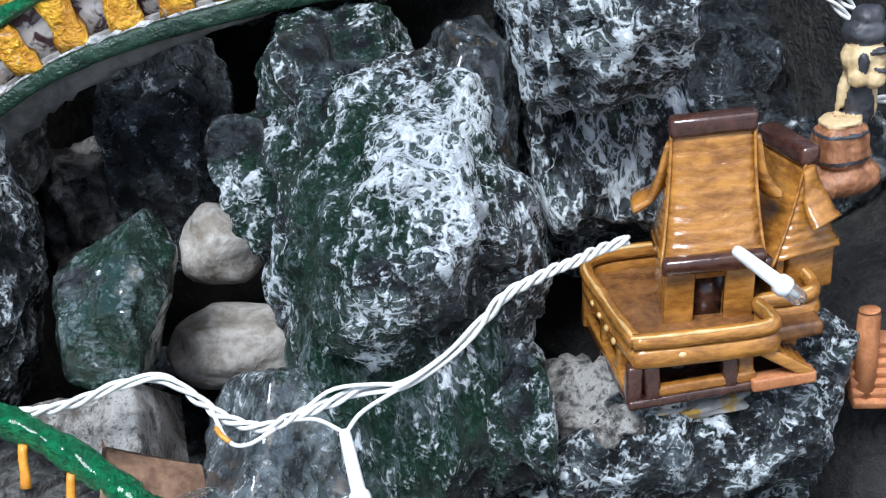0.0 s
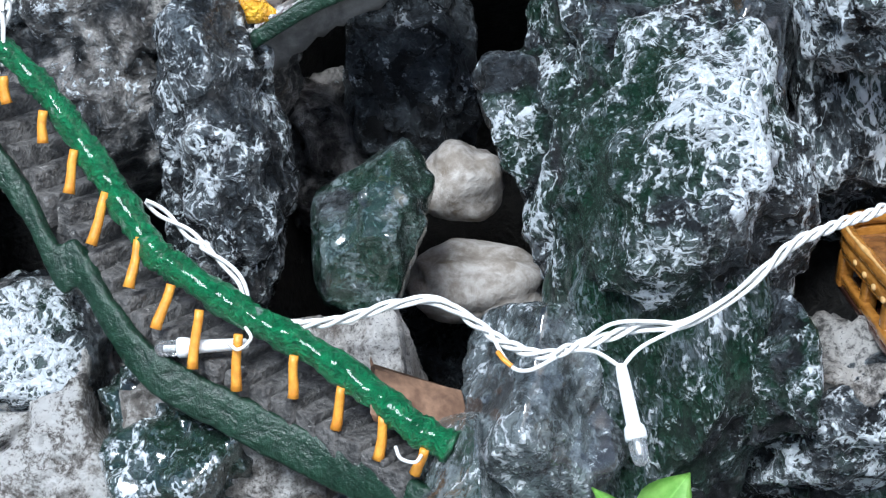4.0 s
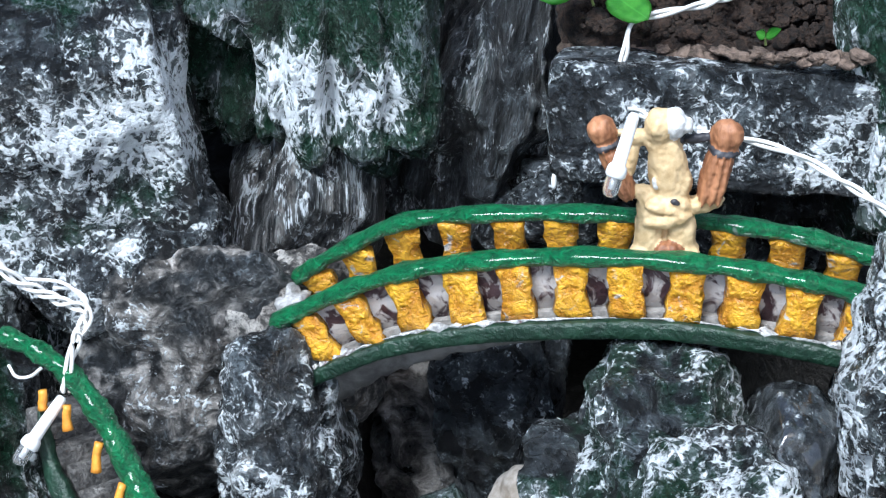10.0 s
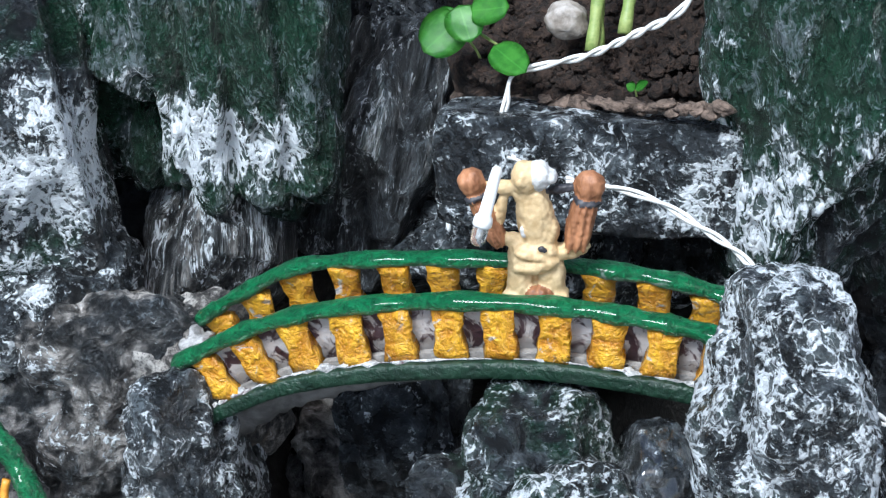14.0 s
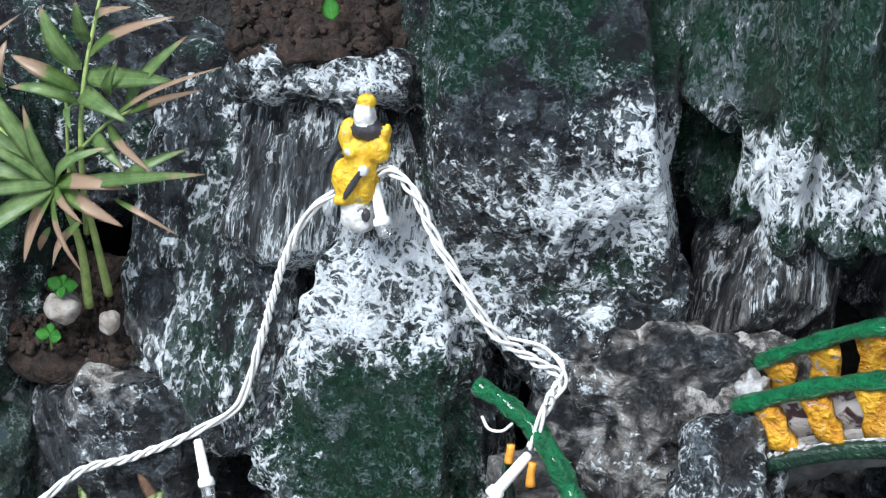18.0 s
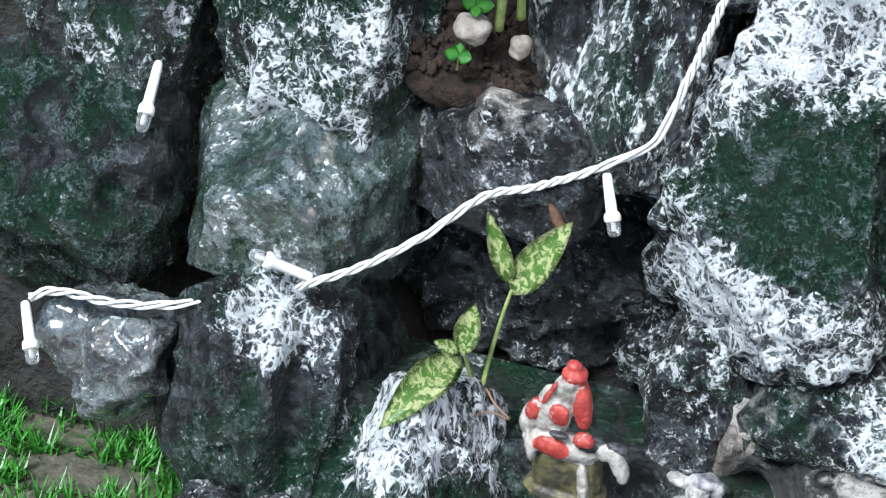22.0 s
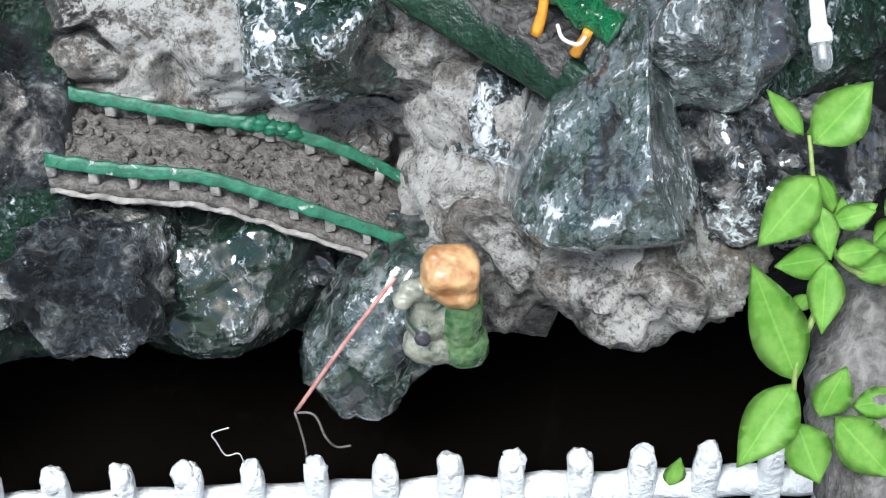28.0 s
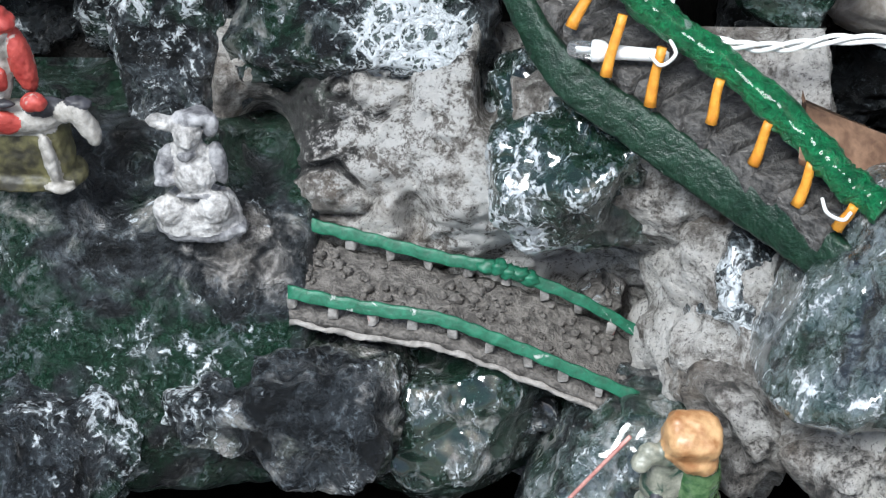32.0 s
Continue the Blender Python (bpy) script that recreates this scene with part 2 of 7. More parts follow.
def painted_stone(name, stretch=(1, 1, 1), lace=150, sheen=0.11, swell=0.0, varnish=0.0, wash=0.4, tone=(0.044, 0.052, 0.060), scuff=0.5, gain=1.0, depth=0.0075, sheen_veil=0.0):
    """Stone under black and dark green gloss paint, white dragged over it in a branching lace, dusty where it lies flat."""
    m, n, l, b = material(name)
    v = place_of(n, l, stretch)
    coat = n.new("ShaderNodeAttribute")
    coat.attribute_name = "coat"
    split = n.new("ShaderNodeSeparateColor")
    l.new(coat.outputs["Color"], split.inputs[0])
    white, green, dust = split.outputs[0], split.outputs[1], split.outputs[2]
    crest = coat.outputs["Alpha"]

    def plus(*terms):
        """Sum of (socket, factor, middle): factor times what the socket is over its middle."""
        total = None
        for socket, factor, middle in terms:
            q = maths(n, l, "MULTIPLY", maths(n, l, "SUBTRACT", socket, middle), factor)
            total = q if total is None else maths(n, l, "ADD", total, q)
        return total
    broad, mid, fine = grain(n, l, v, 28, 3), grain(n, l, v, 95, 6, 0.62, 0.6), grain(n, l, v, 420, 5, 0.7, 0.8)
    spatter = grain(n, l, v, 240, 4, 0.62, 0.8)
    bent = warped(n, l, v, lace * 0.75, 1.1 / lace)
    cells = n.new("ShaderNodeTexVoronoi")
    cells.feature = "DISTANCE_TO_EDGE"
    cells.inputs["Scale"].default_value = lace
    l.new(bent, cells.inputs["Vector"])
    net = step(n, l, cells.outputs["Distance"], 0.17, 0.015)
    vein = maths(n, l, "ABSOLUTE", maths(n, l, "SUBTRACT", grain(n, l, bent, lace * 0.62, 3.0, 0.55, 0.8), 0.5))
    strand = step(n, l, vein, 0.075, 0.005)
    thread = step(n, l, maths(n, l, "ABSOLUTE", maths(n, l, "SUBTRACT", grain(n, l, bent, lace * 1.9, 2.5, 0.5, 0.6), 0.5)), 0.07, 0.0)
    web = maths(n, l, "MAXIMUM", maths(n, l, "MAXIMUM", maths(n, l, "MULTIPLY", net, 0.85), strand), maths(n, l, "MULTIPLY", thread, 0.7))
    # the stone and its dark paint
    dark = mix(n, l, step(n, l, plus((mid, 1.0, 0.0), (fine, 0.3, 0.5)), 0.34, 0.70), (0.007, 0.008, 0.009), tone)
    leafy = mix(n, l, step(n, l, fine, 0.3, 0.75), (0.003, 0.017, 0.008), (0.010, 0.042, 0.023))
    gmask = step(n, l, plus((green, 1.0, 0.0), (broad, 1.6, 0.5), (mid, 0.9, 0.5)), 0.42, 0.62)
    colour = mix(n, l, gmask, dark, leafy)
    # grey-blue blotches: sky reflections painted into the base colour
    sky_blotch = step(n, l, plus((mid, 0.8, 0.0), (broad, 0.5, 0.0), (spatter, 0.45, 0.0)), 0.90, 1.12)
    colour = mix(n, l, maths(n, l, "MULTIPLY", sky_blotch, 0.45), colour, (0.15, 0.17, 0.185))
    worn = step(n, l, plus((thread, 0.22, 0.0), (fine, 1.0, 0.5), (mid, 0.9, 0.5), (crest, 0.22, 0.0)), 0.14, 0.36)
    colour = mix(n, l, maths(n, l, "MULTIPLY", worn, scuff), colour, (0.18, 0.215, 0.24))
    d = plus((dust, 1.0, 0.0), (mid, 1.3, 0.5), (broad, 0.8, 0.5))
    dmask = step(n, l, d, 0.32, 0.8)
    earth = mix(n, l, step(n, l, fine, 0.3, 0.7), (0.075, 0.063, 0.053), (0.30, 0.270, 0.24))
    earth = mix(n, l, step(n, l, mid, 0.45, 0.7), earth, (0.54, 0.51, 0.48))
    colour = mix(n, l, dmask, colour, earth)
    # white: a thin wash where the brush was full, spread further as painted sky sheen on smooth stone, then the lace
    # itself
    brush = grain(n, l, v, 62, 4, 0.65, 0.9)
    amount = plus((white, gain, 0.0), (broad, 0.9, 0.5), (mid, 0.7, 0.5), (crest, 0.2, 0.0), (brush, 1.3, 0.5))
    amount = maths(n, l, "MINIMUM", amount, 0.74)
    film = step(n, l, plus((amount, 1.0, -sheen_veil), (fine, 1.1, 0.5)), 0.26, 0.80)
    colour = mix(n, l, maths(n, l, "MULTIPLY", film, wash), colour, (0.26, 0.31, 0.32))
    wmask = step(n, l, plus((amount, 0.80, 0.0), (web, 0.44, 0.0), (fine, 1.0, 0.5), (spatter, 0.8, 0.5)), 0.62, 0.84)
    pale = mix(n, l, step(n, l, plus((spatter, 1.0, 0.0), (amount, 0.35, 0.3)), 0.34, 0.56), (0.38, 0.45, 0.49), (0.78, 0.83, 0.87))
    colour = mix(n, l, wmask, colour, pale)
    l.new(colour, b.inputs["Base Color"])
    b.inputs["Coat Roughness"].default_value, b.inputs["Coat IOR"].default_value = 0.12, 1.7
    l.new(maths(n, l, "MULTIPLY", maths(n, l, "SUBTRACT", 1.0, dmask), varnish), b.inputs["Coat Weight"])
    gloss = maths(n, l, "ADD", sheen, plus((mid, 0.34, 0.0), (dmask, 0.5, 0.0), (wmask, 0.15, 0.0), (gmask, -0.08, 0.0)))
    l.new(gloss, b.inputs["Roughness"])
    height = plus((mid, 0.75, 0.0), (fine, 0.48, 0.0), (web, 0.10, 0.0), (wmask, 0.12, 0.0))
    if swell:
        height = plus((height, 0.55, 0.0), (grain(n, l, v, 290, 4, 0.55, 0.8), swell, 0.0))
    relief(n, l, height, 1.0, depth, b)
    return m


def plain(name, low, high, scale=200, rough=0.5, bump=0.3, depth=0.0008, stretch=(1, 1, 1), metal=0.0, coat=0.0, spots=None):
    """A material of two tones with grain and fine relief."""
    m, n, l, b = material(name)
    v = place_of(n, l, stretch)
    a, f = grain(n, l, v, scale, 5, 0.65, 0.4), grain(n, l, v, scale * 4, 4, 0.6)
    c = mix(n, l, step(n, l, maths(n, l, "ADD", maths(n, l, "MULTIPLY", a, 0.7), maths(n, l, "MULTIPLY", f, 0.3)), 0.35, 0.66), low, high)
    if spots:
        c = mix(n, l, step(n, l, grain(n, l, v, spots[1], 4, 0.6, 0.8), spots[2], spots[2] + 0.09), c, spots[0])
    l.new(c, b.inputs["Base Color"])
    l.new(maths(n, l, "ADD", rough - 0.08, maths(n, l, "MULTIPLY", a, 0.16)), b.inputs["Roughness"])
    b.inputs["Metallic"].default_value = metal
    b.inputs["Coat Weight"].default_value = coat
    relief(n, l, maths(n, l, "ADD", a, maths(n, l, "MULTIPLY", f, 0.4)), bump, depth, b)
    return m


def leaf_skin(name, low, high, fleck=None, dry=None):
    """Leaf: two greens, a paler vein along the middle, light shining through."""
    m, n, l, b = material(name)
    v = place_of(n, l)
    uv = n.new("ShaderNodeUVMap")
    sep = n.new("ShaderNodeSeparateXYZ")
    l.new(uv.outputs[0], sep.inputs[0])
    c = mix(n, l, step(n, l, grain(n, l, v, 160, 4), 0.3, 0.7), low, high)
    vein = step(n, l, maths(n, l, "ABSOLUTE", maths(n, l, "SUBTRACT", sep.outputs[0], 0.5)), 0.045, 0.0)
    c = mix(n, l, maths(n, l, "MULTIPLY", vein, 0.35), c, tuple(min(1, 1.4 * x + 0.03) for x in high))
    if fleck:
        c = mix(n, l, step(n, l, grain(n, l, v, 330, 5, 0.6, 1.0), 0.47, 0.57), c, fleck)
    if dry:
        tip = maths(n, l, "ADD", sep.outputs[1], maths(n, l, "MULTIPLY", maths(n, l, "SUBTRACT", grain(n, l, v, 60, 3), 0.5), 1.1))
        c = mix(n, l, step(n, l, tip, dry[1], dry[1] + 0.12), c, dry[0])
    l.new(c, b.inputs["Base Color"])
    b.inputs["Roughness"].default_value = 0.38
    b.inputs["Subsurface Weight"].default_value = 0.12
    b.inputs["Subsurface Radius"].default_value = (0.001, 0.002, 0.0005)
    relief(n, l, grain(n, l, v, 300, 4), 0.25, 0.0006, b)
    return m


def cement_crust(name):
    """Rough cement: brown-grey, gritty and pitted, pale crust where white is brushed on, dark paint where dust is thin."""
    m, n, l, b = material(name)
    v = place_of(n, l)
    coat = n.new("ShaderNodeAttribute")
    coat.attribute_name = "coat"
    split = n.new("ShaderNodeSeparateColor")
    l.new(coat.outputs["Color"], split.inputs[0])
    broad, mid, grit = grain(n, l, v, 26, 4, 0.55), grain(n, l, v, 170, 8, 0.72), grain(n, l, v, 760, 5, 0.75)
    colour = mix(n, l, step(n, l, mid, 0.28, 0.74), (0.105, 0.090, 0.078), (0.50, 0.468, 0.435))
    tone = maths(n, l, "ADD", maths(n, l, "MULTIPLY", broad, 0.8), maths(n, l, "MULTIPLY", mid, 0.6))
    colour = mix(n, l, step(n, l, maths(n, l, "ADD", tone, maths(n, l, "MULTIPLY", grit, 0.25)), 0.74, 0.95), colour, (0.74, 0.715, 0.68))
    brown = step(n, l, grain(n, l, v, 40, 5, 0.6), 0.52, 0.7)
    colour = mix(n, l, maths(n, l, "MULTIPLY", brown, 0.65), colour, (0.22, 0.168, 0.125))
    pits = step(n, l, grit, 0.445, 0.36)
    colour = mix(n, l, maths(n, l, "MULTIPLY", pits, 0.75), colour, (0.035, 0.03, 0.027))
    vein = maths(n, l, "ABSOLUTE", maths(n, l, "SUBTRACT", grain(n, l, v, 30, 4, 0.55, 0.6), 0.5))
    crack = step(n, l, maths(n, l, "ADD", vein, maths(n, l, "MULTIPLY", mid, 0.03)), 0.020, 0.010)
    colour = mix(n, l, maths(n, l, "MULTIPLY", crack, 0.6), colour, (0.03, 0.026, 0.022))
    bare = maths(n, l, "ADD", split.outputs[2], maths(n, l, "MULTIPLY", maths(n, l, "SUBTRACT", mid, 0.5), 1.4))
    painted = step(n, l, bare, 0.62, 0.36)
    film = mix(n, l, step(n, l, maths(n, l, "ADD", split.outputs[1], mid), 0.62, 0.8), (0.022, 0.024, 0.027), (0.009, 0.040, 0.022))
    colour = mix(n, l, maths(n, l, "MULTIPLY", painted, 0.85), colour, film)
    w = maths(n, l, "ADD", split.outputs[0], maths(n, l, "MULTIPLY", maths(n, l, "SUBTRACT", mid, 0.5), 3.4))
    w = maths(n, l, "ADD", w, maths(n, l, "MULTIPLY", maths(n, l, "SUBTRACT", grit, 0.5), 2.4))
    colour = mix(n, l, step(n, l, w, 0.50, 1.05), colour, (0.74, 0.73, 0.71))
    l.new(colour, b.inputs["Base Color"])
    l.new(maths(n, l, "SUBTRACT", 0.92, maths(n, l, "MULTIPLY", painted, 0.55)), b.inputs["Roughness"])
    height = maths(n, l, "ADD", mid, maths(n, l, "MULTIPLY", grit, 0.5))
    relief(n, l, maths(n, l, "SUBTRACT", height, maths(n, l, "MULTIPLY", crack, 0.15)), 1.0, 0.006, b)
    return m


CRUST = cement_crust("rough_cement_crust")
STONE = painted_stone("painted_stone")
COLUMN = painted_stone("painted_column_stone", (1, 1, 0.55), 165)
GLOSSY = painted_stone("glossy_painted_stone", (1, 1, 0.8), 130, 0.08, 0.75, 1.0, 0.45, gain=0.8)
# pale tone and extra film put the sky's sheen into the colour
SLICK = painted_stone("smooth_pale_sheen_stone", (1, 1, 1), 110, 0.06, 0.0, 1.0, 0.55, tone=(0.095, 0.112, 0.118), scuff=0.45, gain=0.45, depth=0.0040, sheen_veil=0.28)
LEDGE = painted_stone("dusty_ledge_stone", (1, 1, 1), 130, 0.16, wash=0.3, scuff=0.45, gain=0.8, depth=0.0055)
STRIATED = painted_stone("striated_painted_stone", (2.0, 2.0, 0.26), 150, 0.2, wash=0.55, tone=(0.075, 0.082, 0.088), scuff=0.6, gain=0.8)
# near black: the shade of gaps and cave is put into this colour
CORE = plain("shade_dark_core_mortar", (0.003, 0.0028, 0.0026), (0.022, 0.020, 0.018), 75, 0.8, 1.0, 0.006, spots=((0.042, 0.038, 0.035), 190, 0.62))
PEBBLE = plain("pale_pebble", (0.20, 0.17, 0.14), (0.46, 0.43, 0.40), 90, 0.75, 0.8, 0.0015, spots=((0.16, 0.13, 0.10), 60, 0.62))
EARTH = plain("potting_soil", (0.006, 0.004, 0.003), (0.065, 0.038, 0.026), 260, 0.95, 1.0, 0.006, spots=((0.16, 0.10, 0.07), 330, 0.64))
GLAZE_LIGHT = plain("pale_honey_glaze", (0.50, 0.28, 0.09), (0.70, 0.47, 0.21), 120, 0.15, 0.2, coat=0.5)
GREEN_PAINT = plain("green_gloss_paint", (0.002, 0.085, 0.028), (0.010, 0.25, 0.085), 260, 0.30, 1.0, 0.0070, coat=0.35, spots=((0.25, 0.33, 0.28), 80, 0.66))
GREEN_DARK = plain("dark_green_paint", (0.004, 0.018, 0.010), (0.011, 0.040, 0.022), 140, 0.33, 0.7, 0.0025, spots=((0.30, 0.33, 0.30), 130, 0.70))
GREEN_STRIP = plain("worn_green_paint", (0.008, 0.075, 0.04), (0.02, 0.16, 0.09), 200, 0.45, 0.5, spots=((0.4, 0.42, 0.4), 150, 0.63))
ORANGE = plain("orange_yellow_paint", (0.44, 0.17, 0.010), (0.84, 0.46, 0.030), 130, 0.28, 1.0, 0.0045, spots=((0.48, 0.45, 0.42), 150, 0.60))
ORANGE_POST = plain("orange_post_paint", (0.55, 0.2, 0.02), (0.72, 0.33, 0.04), 200, 0.45, 0.4)
PURPLE = plain("worn_purple_paint", (0.035, 0.012, 0.02), (0.12, 0.075, 0.085), 90, 0.5, 0.7, 0.002, spots=((0.58, 0.56, 0.56), 110, 0.43))
CEMENT = plain("bare_cement", (0.16, 0.15, 0.14), (0.36, 0.34, 0.32), 150, 0.9, 0.8, 0.0015)
CHALK_SMEAR = plain("grey_white_smeared_paint", (0.22, 0.22, 0.22), (0.70, 0.70, 0.69), 240, 0.6, 0.9, 0.003, spots=((0.10, 0.05, 0.06), 150, 0.58))
CHALK_DULL = plain("dusty_chalk_plaster", (0.20, 0.20, 0.20), (0.50, 0.50, 0.50), 190, 0.8, 0.8, 0.002)
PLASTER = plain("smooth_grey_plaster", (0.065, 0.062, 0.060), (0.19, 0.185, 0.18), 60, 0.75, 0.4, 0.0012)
WHITE_CABLE = plain("white_cable_sheath", (0.62, 0.62, 0.60), (0.78, 0.78, 0.76), 300, 0.4, 0.1)
WHITE_PLASTIC = plain("white_plastic", (0.70, 0.72, 0.72), (0.82, 0.83, 0.83), 200, 0.35, 0.1)
GLAZE = plain("brown_glaze", (0.20, 0.075, 0.012), (0.46, 0.205, 0.04), 70, 0.13, 0.4, 0.0016, (1, 1, 2.6), coat=0.6)
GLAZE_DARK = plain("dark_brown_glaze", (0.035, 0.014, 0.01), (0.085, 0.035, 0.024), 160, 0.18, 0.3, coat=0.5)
TERRACOTTA = plain("orange_terracotta", (0.33, 0.12, 0.045), (0.52, 0.22, 0.09), 200, 0.6, 0.4)
TAN = plain("tan_clay", (0.46, 0.32, 0.16), (0.62, 0.47, 0.27), 160, 0.55, 0.4, spots=((0.25, 0.14, 0.07), 120, 0.72))
BARREL = plain("brown_barrel_clay", (0.16, 0.06, 0.025), (0.42, 0.19, 0.09), 120, 0.55, 0.6, 0.0016, (1, 1, 0.25))
GREY_DARK = plain("dark_grey_paint", (0.02, 0.02, 0.024), (0.06, 0.06, 0.07), 140, 0.5)
YELLOW = plain("yellow_paint", (0.52, 0.28, 0.01), (0.80, 0.55, 0.035), 210, 0.45, 0.7, 0.0016, spots=((0.40, 0.33, 0.24), 210, 0.62))
CHALK = plain("chalky_white_paint", (0.42, 0.42, 0.41), (0.74, 0.74, 0.73), 170, 0.7, 0.6, spots=((0.12, 0.12, 0.13), 120, 0.64))
RED = plain("red_paint", (0.26, 0.026, 0.022), (0.44, 0.070, 0.055), 170, 0.5, 0.5, spots=((0.42, 0.35, 0.32), 190, 0.58))
FENCE_WHITE = plain("white_fence_paint", (0.58, 0.60, 0.62), (0.80, 0.82, 0.83), 90, 0.6, 0.9, 0.003, spots=((0.2, 0.2, 0.2), 200, 0.70))
ROD = plain("pink_red_stick", (0.42, 0.17, 0.15), (0.60, 0.33, 0.29), 200, 0.5)
HAT = plain("straw_hat_glaze", (0.28, 0.12, 0.045), (0.60, 0.38, 0.19), 60, 0.4, 0.15, 0.0008, coat=0.1)
DRY_LEAF = plain("dry_brown_leaf", (0.12, 0.065, 0.04), (0.27, 0.16, 0.10), 130, 0.65, 0.4)
BARK = plain("grey_bark", (0.06, 0.055, 0.05), (0.24, 0.23, 0.22), 110, 0.9, 1.0, 0.004, (1, 1, 0.4))
LEAF_BRIGHT = leaf_skin("bright_green_leaf", (0.16, 0.42, 0.05), (0.30, 0.58, 0.12))
LEAF_ROUND = leaf_skin("round_green_leaf", (0.03, 0.20, 0.02), (0.08, 0.34, 0.04))
LEAF_GRASSY = leaf_skin("grassy_leaf", (0.11, 0.20, 0.06), (0.24, 0.36, 0.13), dry=((0.42, 0.30, 0.19), 0.86))
LEAF_DRY = leaf_skin("grassy_dry_leaf", (0.10, 0.20, 0.04), (0.20, 0.30, 0.085), dry=((0.46, 0.32, 0.22), 0.38))
LEAF_FLECK = leaf_skin("variegated_leaf", (0.06, 0.16, 0.025), (0.13, 0.27, 0.045), fleck=(0.55, 0.60, 0.30))
STALK = plain("pale_green_stalk", (0.16, 0.24, 0.06), (0.30, 0.36, 0.12), 180, 0.5)
GRASS = leaf_skin("grass_blade", (0.015, 0.11, 0.012), (0.06, 0.27, 0.03))
GLASS, _n, _l, _b = material("clear_lens")
_b.inputs["Base Color"].default_value = (0.9, 0.92, 0.93, 1)
_b.inputs["Roughness"].default_value, _b.inputs["Transmission Weight"].default_value = 0.12, 0.92
WATER, _n, _l, _b = material("dark_pond_water")
_b.inputs["Base Color"].default_value = (0.003, 0.0024, 0.002, 1)
_b.inputs["Roughness"].default_value = 0.12
_b.inputs["Specular IOR Level"].default_value = 0.2

# ---- paint patches: where the brush went, two of them painted shade. centre, radius, (white, green, dust) added ----
PATCHES = []


def patch(centre, radius, white=0.0, green=0.0, dust=0.0, tall=1.0):
    PATCHES.append((np.array(centre), radius, tall, np.array((white, green, dust))))


patch((0.0055, -0.1028, -0.0342), 0.028, white=0.3)
patch((0.0225, -0.1217, -0.0549), 0.03, white=0.25)
patch((-0.0329, -0.0947, -0.0858), 0.03, white=-0.3, green=0.3)
patch((-0.23, 0.0185, 0.046), 0.042, white=0.12, green=-0.3)
patch((-0.1952, 0.0143, 0.0275), 0.02, white=0.35)
patch((-0.2482, 0.0029, 0.0001), 0.03, white=-0.1, dust=0.15)
patch((-0.2348, 0.0418, 0.0845), 0.04, white=-0.4, green=0.4)
patch((-0.1624, 0.0434, 0.0427), 0.03, white=0.65, green=-0.5)
patch((-0.1336, 0.0598, 0.035), 0.02, white=0.8, green=-0.3)
patch((-0.1058, 0.0746, 0.0327), 0.018, white=0.8, green=-0.3)
patch((-0.1396, 0.0775, 0.0737), 0.05, white=-0.5, green=0.4)
patch((0.0874, 0.0216, 0.0422), 0.035, white=0.14)
patch((0.0695, 0.0172, 0.0257), 0.025, white=0.15)
patch((0.0885, 0.0356, 0.0762), 0.04, white=-0.3, green=0.3)
patch((-0.2895, 0.0297, 0.0724), 0.03, white=0.2)
patch((-0.259, -0.0146, -0.052), 0.034, white=-0.6, green=0.5)
patch((-0.2732, 0.0028, -0.0055), 0.03, white=0.12)
patch((-0.2935, -0.0219, -0.1055), 0.026, white=0.50)
patch((-0.2675, -0.0176, -0.0674), 0.028, white=-0.5, green=0.4)
patch((-0.2715, -0.0264, -0.1043), 0.028, white=0.50)
patch((-0.2104, -0.0519, -0.1189), 0.025, white=0.4)
patch((-0.4404, -0.003, -0.0349), 0.025, white=0.5)
patch((-0.485, -0.0253, -0.0564), 0.03, white=0.4)
patch((-0.4814, 0.0107, -0.0019), 0.05, white=-0.3, green=0.3)
patch((-0.440, -0.082, -0.128), 0.024, white=0.95)
patch((-0.452, -0.105, -0.172), 0.034, white=-0.4)
patch((-0.3839, -0.0918, -0.1609), 0.03, white=0.5)
patch((-0.3892, -0.1158, -0.1776), 0.02, white=-0.5, green=0.4)
patch((-0.2075, -0.0548, -0.1245), 0.03, white=0.2)
patch((-0.1775, -0.087, -0.1952), 0.02, white=0.5)
patch((-0.2959, 0.0164, 0.0397), 0.018, white=-0.5, green=-0.4)
patch((-0.3011, -0.0768, -0.1783), 0.042, white=-0.1, green=-0.4, dust=0.20)
patch((-0.2560, -0.085, -0.196), 0.022, green=-0.3, dust=0.45)
patch((-0.305, -0.128, -0.226), 0.030, white=0.26)
patch((-0.3411, -0.1095, -0.1812), 0.03, white=-0.3, green=0.2)
patch((-0.4509, -0.0401, -0.0787), 0.03, white=0.15)
patch((-0.4264, -0.0435, -0.0876), 0.02, white=0.2)
patch((-0.2317, -0.0574, -0.1629), 0.03, dust=0.3)
patch((-0.2195, -0.0663, -0.1692), 0.03, white=0.1, dust=0.3)
patch((-0.3816, -0.0016, -0.0503), 0.025, dust=0.4)
patch((-0.3676, -0.1042, -0.1736), 0.022, white=-0.4, green=0.3)
patch((-0.3565, -0.1063, -0.177), 0.015, white=-0.4)
patch((-0.205, -0.0583, -0.1331), 0.026, white=0.3, green=0.4, dust=-0.6)
patch((-0.2419, -0.0449, -0.1824), 0.024, white=-0.1, green=0.1, dust=-0.7)
patch((-0.2178, -0.0489, -0.1784), 0.02, white=-0.1, dust=-0.55)
patch((-0.2416, -0.0372, -0.1484), 0.03, white=-0.1, green=0.1, dust=-0.3)
patch((-0.1742, -0.0601, -0.1951), 0.028, white=0.35)
